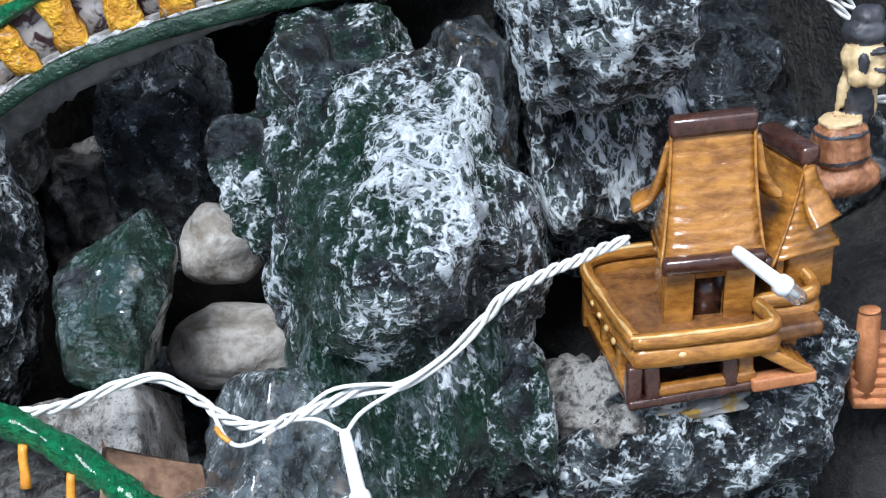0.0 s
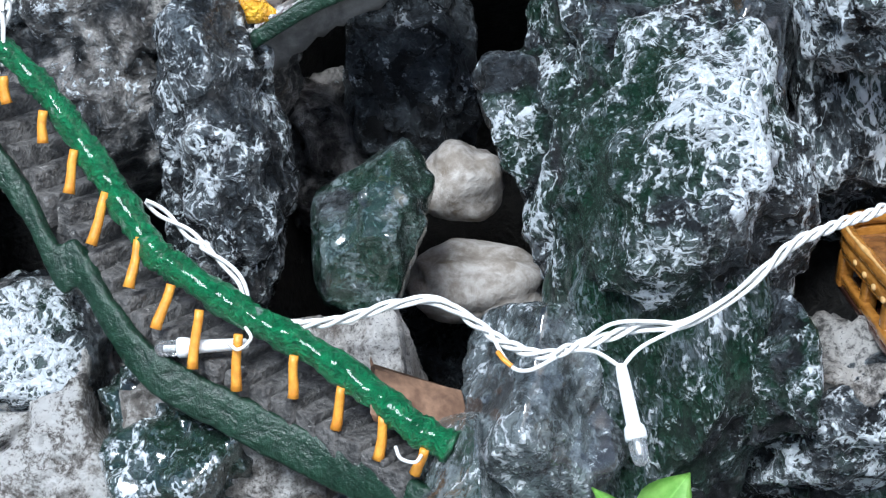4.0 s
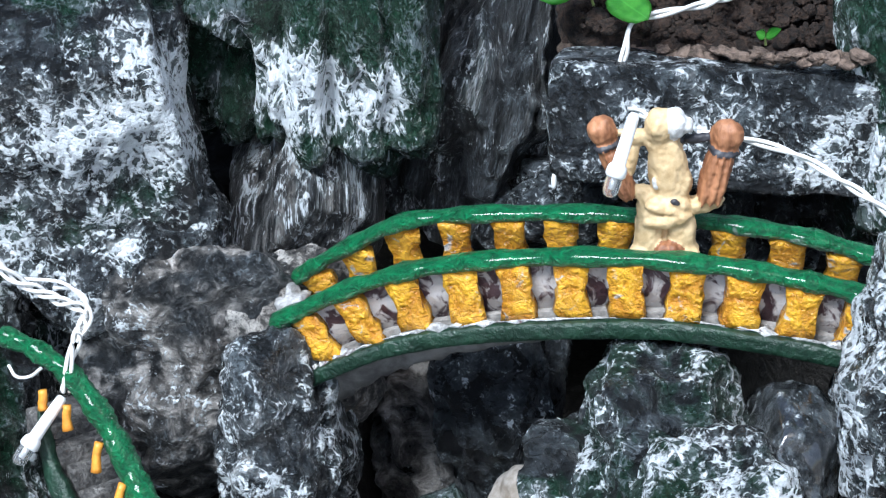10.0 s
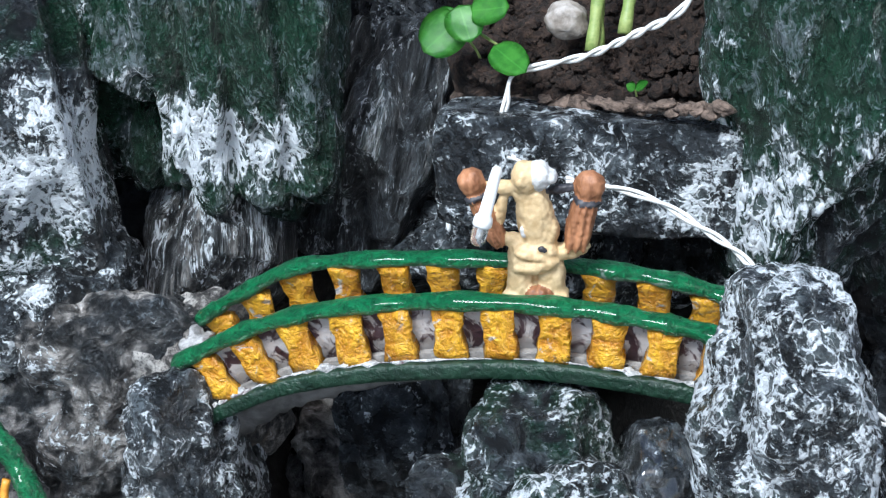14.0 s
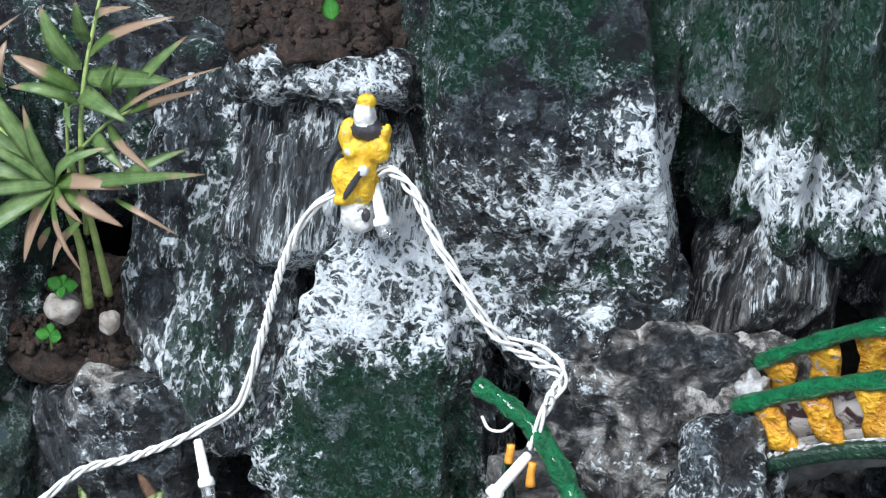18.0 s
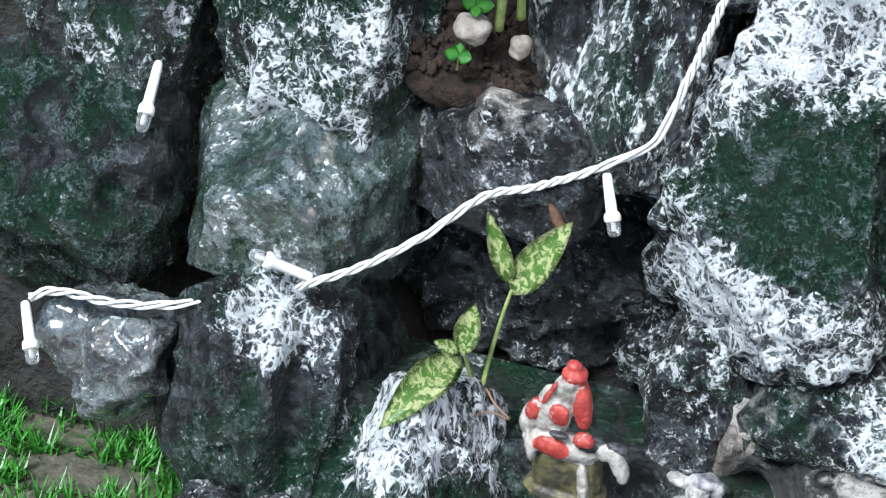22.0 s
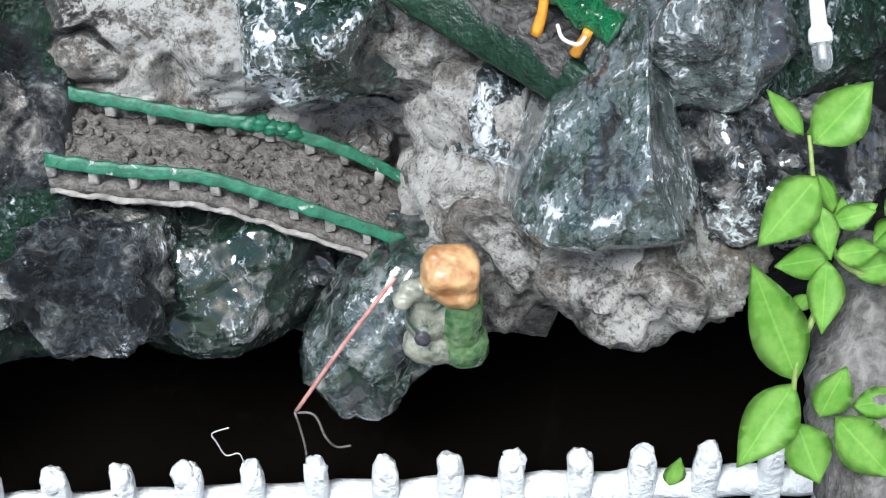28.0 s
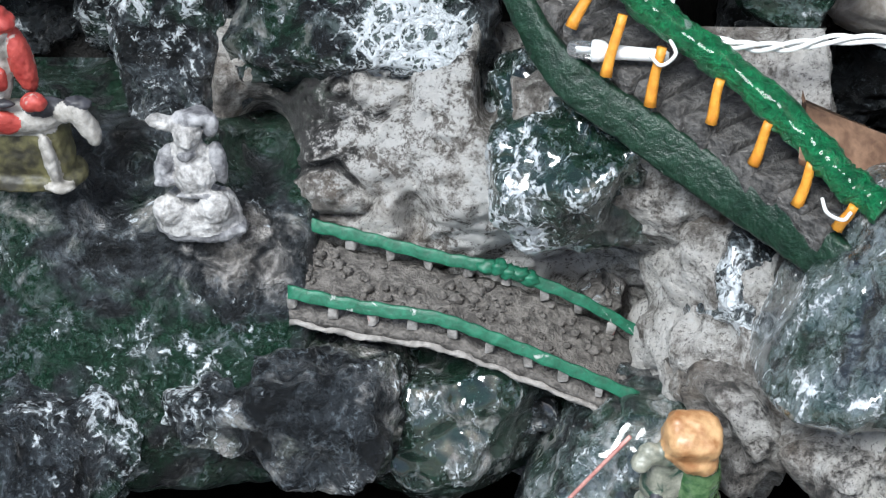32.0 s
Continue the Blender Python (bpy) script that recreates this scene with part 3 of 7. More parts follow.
patch((-0.1683, -0.0615, -0.2177), 0.032, white=0.45)
patch((-0.1113, -0.1093, -0.2158), 0.026, white=0.3)
patch((-0.1339, -0.1044, -0.2259), 0.016, white=-0.5)
patch((-0.0162, -0.0936, -0.0582), 0.04, white=-0.2, green=0.2)
# next two darken the stones beyond the bridge in place of shade
patch((0.1551, 0.2138, -0.0537), 0.10, white=-0.5, green=0.1, dust=-0.5)
patch((0.1591, 0.1737, -0.122), 0.10, white=-0.5, green=0.1, dust=-0.5)
patch((-0.1462, -0.0819, -0.1932), 0.016, white=-0.1, dust=-0.35)
patch((-0.1787, -0.0691, -0.1973), 0.02, white=0.5)
patch((-0.1996, -0.0535, -0.1697), 0.024, white=0.22)
patch((-0.2263, -0.0588, -0.1917), 0.03, white=0.1)
patch((-0.1776, -0.0750, -0.2078), 0.018, white=0.50)
patch((-0.1733, -0.0850, -0.2187), 0.014, white=0.40)
patch((-0.2105, -0.0600, -0.1552), 0.024, white=0.30)
patch((-0.2288, -0.0700, -0.1681), 0.020, white=0.30)
patch((-0.3777, -0.1350, -0.1982), 0.026, white=0.35)
patch((-0.232, -0.0600, -0.1745), 0.022, dust=-0.50)
patch((-0.246, -0.0520, -0.1640), 0.016, dust=-0.40)
patch((-0.0515, -0.1526, -0.1914), 0.02, white=0.4)
patch((-0.2723, 0.0017, -0.0085), 0.04, white=0.4, green=-0.2)
patch((-0.1313, 0.0572, 0.0275), 0.05, white=0.12)
patch((-0.2264, -0.0005, -0.0072), 0.04, white=0.15)
patch((-0.2739, -0.1252, -0.2108), 0.02, white=0.3)
patch((-0.307, -0.1311, -0.2), 0.02, white=0.25)
patch((-0.3823, -0.1458, -0.2009), 0.025, white=0.12)
patch((-0.1068, -0.1102, -0.1902), 0.02, white=0.15)



def coat_mesh(me, where, base, crest):
    """Paint amounts on the vertices: white, green, dust, and how far each one stands out."""
    amount = np.tile(np.array(base, float), (len(where), 1))
    for centre, radius, tall, add in PATCHES:
        d = (where - centre) / radius
        d[:, 2] /= tall
        q = (d**2).sum(1)
        near = q < 4
        amount[near] += np.exp(-q[near] ** 1.5)[:, None] * add
    attr = me.attributes.new("coat", "FLOAT_COLOR", "POINT")
    attr.data.foreach_set("color", np.concatenate([amount.clip(0, 1.0), crest[:, None]], 1).astype(np.float32).ravel())


def cube_sphere(n):
    """Unit directions and quads of a cube cut n by n and blown up."""
    index, dirs, quads = {}, [], []
    t = [math.tan((2 * i / n - 1) * math.pi / 4) for i in range(n + 1)]
    for axis in range(3):
        for sign in (-1, 1):
            ids = []
            for i in range(n + 1):
                row = []
                for j in range(n + 1):
                    p = [0, 0, 0]
                    p[axis], p[(axis + 1) % 3], p[(axis + 2) % 3] = sign, t[i], t[j]
                    key = (round(p[0], 5), round(p[1], 5), round(p[2], 5))
                    if key not in index:
                        index[key] = len(dirs)
                        dirs.append(p)
                    row.append(index[key])
                ids.append(row)
            for i in range(n):
                for j in range(n):
                    q = (ids[i][j], ids[i + 1][j], ids[i + 1][j + 1], ids[i][j + 1])
                    quads.append(q if sign > 0 else q[::-1])
    d = np.array(dirs, float)
    return d / np.linalg.norm(d, axis=1)[:, None], quads


SPHERES = {}


def rock(label, front, wide, high, thick=0.05, lean=24, roll=0, turn=0, taper=1.0, shear=0.0, square=3.2, facets=6, cut=0.86,
         lump=0.10, groove=0.0, flutes=0, coat=(0.22, 0.45, 0.05), seed=1, name="painted_rock", skin=None, fine=1.0, parent=None, planes=()):
    """A stone whose front middle lies at front. lean: degrees by which its top leans back; taper: its top's width over its foot's."""
    wide, high, thick = wide * 1.1, high * 1.1, thick * 1.15
    n = int(min(64, max(14, max(wide, high) / 0.0024)))
    n += n % 2
    if n not in SPHERES:
        SPHERES[n] = cube_sphere(n)
    d, quads = SPHERES[n]
    rng = np.random.RandomState(seed)
    r = (np.abs(d) ** square).sum(1) ** (-1 / square)
    for _ in range(facets):
        k = rng.normal(size=3) * (1, 1.3, 1)
        k[1] = -abs(k[1])
        k /= np.linalg.norm(k)
        along = d @ k
        hit = along > 0.15
        r[hit] = np.minimum(r[hit], cut * rng.uniform(0.92, 1.12) / along[hit])
    for kx, ky, kz, far in planes:
        k = np.array((kx, ky, kz)) / math.sqrt(kx * kx + ky * ky + kz * kz)
        along = d @ k
        hit = along > 0.1
        r[hit] = np.minimum(r[hit], far / along[hit])
    p = d * r[:, None]
    zz = p[:, 2]
    k = np.where(True, 1 + (taper - 1) * (zz + 1) / 2, 1)
    p = p * np.array((wide, thick, high)) / 2
    p[:, 0] = p[:, 0] * k / max(1, taper) + shear * p[:, 2]
    size = min(wide, high)
    f1 = fbm(p / size * 2.1 + seed * 7.7, 3, seed)
    stretch = np.array((1, 1, 0.22 if groove else 1.0))
    f2 = fbm(p * 75 * stretch + seed * 3.3, 3, seed + 5)
    ridge = 1 - np.abs(fbm(p * 48 * stretch + seed * 1.7, 3, seed + 9)) * 2.4
    f3 = fbm(p * 210 + seed, 2, seed + 13)
    out = lump * size * f1 + fine * (0.0052 + groove) * f2 + fine * (0.0046 + groove) * (ridge - 0.3) + fine * 0.0022 * f3
    if flutes:
        out -= 0.0070 * np.abs(np.cos(np.pi * flutes * p[:, 0] / wide + 0.5 * f1)) ** 6
    p = p + d * out[:, None]
    crest = np.clip(0.5 * f2 + 0.5 * f3 + 0.4 * (ridge - 0.4), -1, 1)
    back = Vector((0, math.cos(radians(30)), -math.sin(radians(30)))) * thick * 0.42
    m = Matrix.Translation(Vector(front) + back) @ Euler((radians(-lean), radians(roll), radians(turn)), "XYZ").to_matrix().to_4x4()
    me = bpy.data.meshes.new(name)
    me.from_pydata(p.tolist(), [], quads)
    me.materials.append(skin or STONE)
    me.polygons.foreach_set("use_smooth", np.ones(len(quads), bool))
    w = p @ np.array(m.to_3x3()).T + np.array(m.translation)
    coat_mesh(me, w, coat, crest)
    ob = new(name, me)
    ob.matrix_world = m
    if parent:
        ob.parent = parent
    return tagged(ob, label, "rock", "stones of the rockery")


# ---- ground, pond and the cliff's core ----
def sheet(name, label, nu, nv, place, skin, kind="structure", coat=None):
    """A grid of nu by nv cells, its points from place(a, b) with a, b in 0..1 as arrays."""
    a, b = np.meshgrid(np.linspace(0, 1, nu + 1), np.linspace(0, 1, nv + 1), indexing="ij")
    p = place(a.ravel(), b.ravel())
    quads = [(i * (nv + 1) + j, (i + 1) * (nv + 1) + j, (i + 1) * (nv + 1) + j + 1, i * (nv + 1) + j + 1) for i in range(nu) for j in range(nv)]
    me = bpy.data.meshes.new(name)
    me.from_pydata(p.tolist(), [], quads)
    me.materials.append(skin)
    me.polygons.foreach_set("use_smooth", np.ones(len(quads), bool))
    if coat:
        coat_mesh(me, p, coat, np.clip(fbm(p * 60, 3, 3), -1, 1))
    return tagged(new(name, me), label, name.split("_")[0], kind=kind)


def core_place(a, b):
    """The core slopes back from the pond's edge to the top; a cave under the bridge; below the ledge it falls away."""
    u, v = -0.85 + 1.35 * a, -0.33 + 0.75 * b
    w = -0.148 * u + 0.17 * v - 0.335 * u * u + 0.54 * u * v + 0.037 * v * v + 0.105
    w += 0.17 * np.exp(-((u + 0.03) / 0.075) ** 4 - ((v + 0.09) / 0.085) ** 4)
    w += 0.16 * np.exp(-((u - 0.15) / 0.055) ** 4 - ((v - 0.0) / 0.11) ** 4)
    w += 0.10 * np.clip((-0.255 - v) / 0.06, 0, 1)
    q = np.stack([u, v, w], 1)
    w = w + 0.018 * fbm(q * 22, 4, 2) + 0.004 * fbm(q * 120, 3, 4)
    c, s = math.cos(radians(32)), math.sin(radians(32))
    return np.stack([u, v * s + w * c, v * c - w * s], 1)


# core whose dark colour stands in for shade between the stones
sheet("cliff", "rough stone core between the painted rocks, coloured near black as shade", 230, 130, core_place, CORE)


def ground_place(a, b):
    x, y = (a - 0.5), (b - 0.5)
    return np.stack([np.sign(x) * np.abs(x) ** 5 * 32 * 400 + x, np.sign(y) * np.abs(y) ** 5 * 32 * 400 + y - 0.2, 0 * x - 0.41], 1)


sheet("ground", "grey dusty concrete ground all round the rockery", 40, 40, ground_place, CEMENT)
sheet("water", "still black water of the small pond", 4, 4, lambda a, b: np.stack([-0.42 + 0.9 * a, -0.36 + 0.62 * b, 0 * a - 0.335], 1), WATER)

def bank_place(a, b):
    """One rough cement slope round the lower bridge, with a crust ridge, hollows and an undercut foot."""
    u, v = -0.292 + 0.217 * a, -0.30 + 0.16 * b
    w = 0.016 - 0.285 * (u + 0.17) + 0.211 * (v + 0.2)
    w += 0.05 * np.exp(-((u + 0.14) / 0.05) ** 2 - ((v + 0.25) / 0.025) ** 2) + 0.03 * np.exp(-((u + 0.15) / 0.06) ** 2 - ((v + 0.23) / 0.03) ** 2)
    w += 0.024 * np.exp(-((v + 0.221) / 0.020) ** 2)
    foot = -0.233 + -0.226 * np.clip(u + 0.248, 0, 0.115) + 0.003
    w += 0.07 * np.clip((foot - v) / 0.03, 0, 1.5) + 0.05 * np.clip((-0.272 - u) / 0.02, 0, 1) + 0.05 * np.clip((v + 0.146 + 0.012 * np.sin(u * 70) + 0.010 * np.sin(u * 173 + 1)) / 0.02, 0, 1) + 0.05 * np.clip((u + 0.088) / 0.012, 0, 1)
    q = np.stack([u, v, w], 1)
    t = np.clip((v + 0.218) / 0.039, 0, 1)
    off = u - (-0.166 + -0.013 * t) - 0.004 * value_noise(q * 60, 5)
    w -= 0.011 * np.exp(-(off / 0.007) ** 2) * np.clip(1.15 - np.abs(t - 0.4), 0, 1)
    w += 0.06 * np.exp(-((u + 0.259) / 0.010) ** 2 - ((v + 0.181) / 0.014) ** 2)
    w += 0.016 * np.exp(-((u + 0.208) / 0.005) ** 2 - ((v + 0.200) / 0.010) ** 2)
    w += 0.06 * np.exp(-((u + 0.184) / 0.0035) ** 2 - ((v + 0.158) / 0.013) ** 2)
    w += 0.010 * fbm(q * 24, 3, 12) + 0.0065 * fbm(q * 75, 3, 15) + 0.0042 * fbm(q * 230, 3, 18) + 0.007 * np.clip(1 - np.abs(fbm(q * 34, 3, 21)) * 14, 0, 1)
    c, s = math.cos(radians(32)), math.sin(radians(32))
    return np.stack([u, v * s + w * c, v * c - w * s], 1)


sheet("bank_of_cement", "rough grey cement slope round the lower bridge", 200, 170, bank_place, CRUST, coat=(0.22, 0.0, 0.95))



def ledge_place(a, b):
    """The ledge under the statues: a dusty shelf that rolls over into a dark green slope with an undercut foot."""
    u, v = -0.425 + 0.205 * a, -0.315 + 0.160 * b
    w = 0.018 + 0.25 * (v + 0.25) + 0.13 * (u + 0.30)
    q = np.stack([u, v, w], 1)
    rim = -0.278 + 0.22 * np.clip(u + 0.30, 0, 0.2) + 0.007 * value_noise(q * 55, 3)
    w += 0.09 * np.clip((rim - v) / 0.03, 0, 1.3) ** 1.6 + 0.07 * np.clip((v + 0.176 + 0.006 * value_noise(q * 70, 8)) / 0.018, 0, 1) + 0.06 * np.clip((u + 0.242) / 0.018, 0, 1)
    w -= 0.012 * np.exp(-((v - rim - 0.018) / 0.014) ** 2) * (0.6 + 0.8 * value_noise(q * 42, 9))
    w += 0.030 * np.exp(-((u + 0.299) / 0.014) ** 2 - ((v + 0.190) / 0.016) ** 2) + 0.022 * np.exp(-((u + 0.350) / 0.014) ** 2 - ((v + 0.212) / 0.022) ** 2) + 0.028 * np.exp(-((u + 0.259) / 0.011) ** 2 - ((v + 0.181) / 0.015) ** 2)
    w += 0.006 * fbm(q * 26, 3, 31) + 0.0040 * fbm(q * 80, 3, 34) + 0.0024 * fbm(q * 230, 3, 37)
    c, s = math.cos(radians(32)), math.sin(radians(32))
    return np.stack([u, v * s + w * c, v * c - w * s], 1)


sheet("ledge_of_stone", "dusty stone ledge sloping down into dark green paint", 170, 130, ledge_place, LEDGE, coat=(0.02, 0.62, 0.05))

# ---- the stones, from the right-hand foot of the cliff round to its left-hand end ----
GREEN = (0.24, 0.62, 0.0)

# below and round the pagoda
rock("big dark green boulder brushed with white", (0.0037, -0.1113, -0.057), 0.0811, 0.0876, 0.11, taper=0.78, lump=0.07, square=3.0, coat=(0.42, 0.45, 0.0), seed=3, roll=3)
rock("grey green knob of rough stone", (-0.0289, -0.047, -0.0686), 0.0354, 0.0490, 0.05, taper=0.6, roll=-30, lump=0.16, coat=(0.22, 0.5, 0.15), seed=5)
rock("angular dark stone with pale grey face", (-0.0458, -0.1282, -0.132), 0.0503, 0.0585, 0.07, taper=0.9, facets=2, cut=1.0, lump=0.04, fine=0.5, coat=(0.46, 0.3, 0.1), seed=7, square=4, turn=-18, planes=((-0.6, -0.7, 0.35, 0.66), (0.55, -0.8, 0.2, 0.68), (0.0, -0.8, -0.6, 0.8)), skin=SLICK)
rock("tall black stone with glossy streaks", (-0.0031, -0.113, -0.1328), 0.0633, 0.0890, 0.07, taper=1.15, facets=3, lump=0.05, fine=0.6, coat=(0.12, 0.60, 0.05), seed=8, skin=COLUMN, square=4, groove=0.001)
rock("narrow dark green upright stone", (0.0266, -0.1198, -0.1317), 0.0213, 0.0468, 0.05, taper=1.1, coat=GREEN, seed=9, square=4, groove=0.001)
rock("dark recessed stone under the cable", (-0.027, -0.1378, -0.1883), 0.0565, 0.0530, 0.06, coat=(0.06, 0.2, 0.4), seed=10)
rock("broad dark ledge stone under the pagoda", (0.087, -0.1179, -0.1591), 0.1136, 0.0488, 0.13, lean=44, square=4.5, facets=3, cut=0.95, coat=(0.38, 0.4, 0.1), seed=11)
rock("dark green stone below the pagoda ledge", (0.0684, -0.1126, -0.1956), 0.0588, 0.0514, 0.06, square=4.5, coat=(0.2, 0.5, 0.0), seed=12, skin=GLOSSY)
rock("round green boulder tipped with white", (0.0885, -0.1515, -0.2106), 0.0745, 0.0675, 0.10, taper=0.6, facets=4, coat=(0.36, 0.5, 0.0), seed=13, skin=GLOSSY)
rock("tall green and white stone behind the pagoda", (0.0864, -0.0518, -0.0615), 0.0673, 0.0958, 0.08, taper=0.8, coat=(0.42, 0.4, 0.0), seed=14, skin=COLUMN, groove=0.001)
rock("dark stone shelf behind the pagoda", (0.168, -0.0109, -0.1324), 0.0692, 0.0315, 0.12, lean=50, square=4.5, facets=3, coat=(0.10, 0.1, 0.3), seed=15)
rock("black back stone with grey streaks", (0.2245, 0.1165, -0.1072), 0.0864, 0.0617, 0.08, coat=(0.25, 0.1, 0.1), seed=16)
rock("rough grey stone pillar under the bridge", (-0.0035, -0.0498, -0.0423), 0.0560, 0.0586, 0.06, lump=0.12, taper=0.7, coat=(0.26, 0.5, 0.2), seed=17)
rock("small glossy black stone beside the pillar", (0.036, -0.055, -0.047), 0.0330, 0.0440, 0.05, taper=0.6, facets=4, lump=0.05, fine=0.6, coat=(0.08, 0.10, 0.0), seed=18, skin=GLOSSY)

rock("bare cement shoulder beside the pagoda", (0.0530, -0.1150, -0.1375), 0.0250, 0.0190, 0.05, skin=CRUST, coat=(0.04, 0.1, 0.6), seed=84, square=3, lump=0.14, fine=1.7)

# the cave under the bridge
# white held back so that the coat imitates the cave's shade
rock("dark mottled stone at the back of the cave", (-0.0614, 0.0443, -0.0858), 0.0450, 0.0787, 0.05, coat=(0.10, 0.1, 0.0), seed=19, groove=0.001)
rock("brown shadowed stone deep in the cave", (-0.0939, 0.0654, -0.1155), 0.0351, 0.0562, 0.05, coat=(0.0, 0.0, 0.5), seed=20)
rock("upright angular dark green stone", (-0.0892, -0.0506, -0.1002), 0.0351, 0.0524, 0.05, taper=1.15, facets=9, cut=0.78, roll=8, lump=0.04, fine=0.5, coat=(0.12, 0.75, 0.0), seed=22, skin=SLICK, shear=0.1)
rock("tall dark stone edged in grey", (-0.1358, -0.0288, -0.0773), 0.0433, 0.1029, 0.07, taper=0.75, facets=8, coat=(0.34, 0.2, 0.25), seed=23)
rock("grey rough stone at the bridge foot", (-0.1483, 0.0196, -0.0477), 0.0760, 0.0443, 0.06, lean=50, square=4.5, facets=2, skin=CRUST, coat=(0.14, 0.1, 0.5), seed=24, lump=0.07)

# floor coat left nearly bare, darkened in place of cave shade
rock("dark cave floor stone", (-0.0503, 0.0104, -0.1799), 0.0847, 0.0551, 0.06, lean=50, coat=(0.0, 0.0, 0.15), seed=87)

# behind the bridge
rock("tall fluted dark green column stone", (-0.1382, 0.0800, 0.0880), 0.1010, 0.1350, 0.08, taper=1.05, square=5, facets=2, cut=0.98, groove=0.002, flutes=6, coat=(0.12, 0.85, 0.0), seed=25, skin=COLUMN)
rock("grey striated stone behind the bridge foot", (-0.137, 0.0595, -0.0047), 0.0510, 0.0531, 0.06, square=5, groove=0.0008, coat=(0.36, 0.12, 0.4), seed=26, skin=STRIATED, fine=0.6)
rock("slanting black stone behind the bridge", (-0.0716, 0.1049, 0.0138), 0.0568, 0.0977, 0.06, roll=14, groove=0.0012, coat=(0.24, 0.2, 0.15), seed=27, skin=STRIATED)
rock("black deep stone between the columns", (-0.0721, 0.1415, 0.0412), 0.0313, 0.1108, 0.05, roll=6, coat=(0.1, 0.1, 0.2), seed=28)
rock("dark stone below the planter", (0.0024, 0.0796, -0.0199), 0.1292, 0.0423, 0.06, coat=(0.22, 0.2, 0.1), seed=29, groove=0.001)
rock("dark green pillar stone beside the planter", (0.0936, 0.0380, 0.0800), 0.0650, 0.1530, 0.08, square=4.5, taper=0.95, facets=3, groove=0.0015, coat=(0.26, 0.65, 0.0), seed=30, skin=COLUMN)
rock("rough white-brushed boulder at the bridge end", (0.0721, -0.0973, 0.0076), 0.0535, 0.0782, 0.07, taper=0.72, lump=0.10, coat=(0.47, 0.3, 0.0), seed=31)
# no white or dust in the coat: the hollow's shade is painted on
rock("dark stone beyond the boulder, shade in its coat", (0.1514, 0.0743, -0.1143), 0.0855, 0.0832, 0.08, coat=(0.0, 0.1, 0.0), seed=33)

# the slab wall behind the yellow figure
rock("tall slab stone with dense white brushwork", (-0.228, 0.0420, 0.0860), 0.1010, 0.1950, 0.07, taper=0.72, square=4.5, facets=3, groove=0.0008, fine=0.7, coat=(0.27, 0.5, 0.0), seed=34, shear=-0.12)
rock("dark lower slab with grey streaks", (-0.205, 0.0238, -0.0135), 0.0744, 0.0517, 0.06, square=4, groove=0.001, coat=(0.30, 0.25, 0.3), seed=35)
rock("broad grey ledge beneath the slabs", (-0.1673, 0.0086, -0.0369), 0.0696, 0.0410, 0.07, lean=45, skin=LEDGE, coat=(0.10, 0.05, 0.44), seed=36)
rock("upright slab behind the yellow figure", (-0.2998, 0.0346, 0.0322), 0.0790, 0.0665, 0.06, square=4.5, facets=3, groove=0.001, coat=(0.40, 0.2, 0.1), seed=37, skin=STRIATED)
rock("wedge boulder with flat green face", (-0.2709, -0.0085, -0.047), 0.1014, 0.1474, 0.08, taper=0.5, square=4, facets=4, cut=0.92, lump=0.05, coat=(0.36, 0.5, 0.0), seed=38)
rock("long dark green slab beside the plant", (-0.3406, 0.0256, -0.0107), 0.0733, 0.1400, 0.06, square=4.2, facets=4, taper=0.9, groove=0.0008, coat=(0.30, 0.4, 0.1), seed=39, skin=COLUMN)
rock("dark stone behind the grassy plant", (-0.4239, 0.0715, 0.0264), 0.1501, 0.0887, 0.06, square=4, coat=(0.18, 0.45, 0.1), seed=40)
rock("dark green slab with white lower edge", (-0.473, 0.0061, -0.0119), 0.0987, 0.1334, 0.08, square=4.2, facets=4, groove=0.0012, coat=(0.20, 0.65, 0.0), seed=41)
rock("dark outer slab at the end of the wall", (-0.5559, -0.005, -0.0312), 0.0715, 0.1386, 0.08, square=4, groove=0.001, coat=(0.16, 0.5, 0.1), seed=42)
rock("faceted glossy green boulder", (-0.4600, -0.0600, -0.0800), 0.0840, 0.0728, 0.09, facets=3, cut=0.95, square=4.5, lump=0.04, fine=0.45, coat=(0.22, 0.75, 0.0), seed=43, skin=SLICK, planes=((-0.35, -0.75, 0.56, 0.62), (0.55, -0.7, 0.45, 0.68), (0.8, -0.55, 0.1, 0.80), (-0.85, -0.5, 0.0, 0.75), (0.1, -0.95, -0.3, 0.82)))
rock("dark green outer boulder", (-0.5720, -0.050, -0.1072), 0.1080, 0.1000, 0.09, facets=8, coat=(-0.05, 0.60, 0.0), seed=44)
rock("pale-edged wedge stone over the grass", (-0.511, -0.1004, -0.1548), 0.0499, 0.0445, 0.05, facets=8, taper=1.6, coat=(0.3, 0.4, 0.0), seed=45, skin=SLICK)
rock("dark grooved boulder capped with white", (-0.4493, -0.1021, -0.1505), 0.0754, 0.0939, 0.10, taper=0.8, groove=0.0036, coat=(0.0, 0.5, 0.0), seed=46, skin=STONE)
rock("low stone mottled black and white", (-0.4423, -0.1321, -0.2001), 0.0489, 0.0375, 0.05, coat=(0.55, 0.15, 0.0), seed=47, lump=0.15)
rock("dark stone in the hollow behind the leaf plant", (-0.37, 0.0143, -0.138), 0.0986, 0.0798, 0.05, coat=(0.14, 0.1, 0.12), seed=48)
rock("dark hollow stone under the plant pot", (-0.3789, 0.0124, -0.0911), 0.0543, 0.0430, 0.05, coat=(0.16, 0.1, 0.12), seed=49)
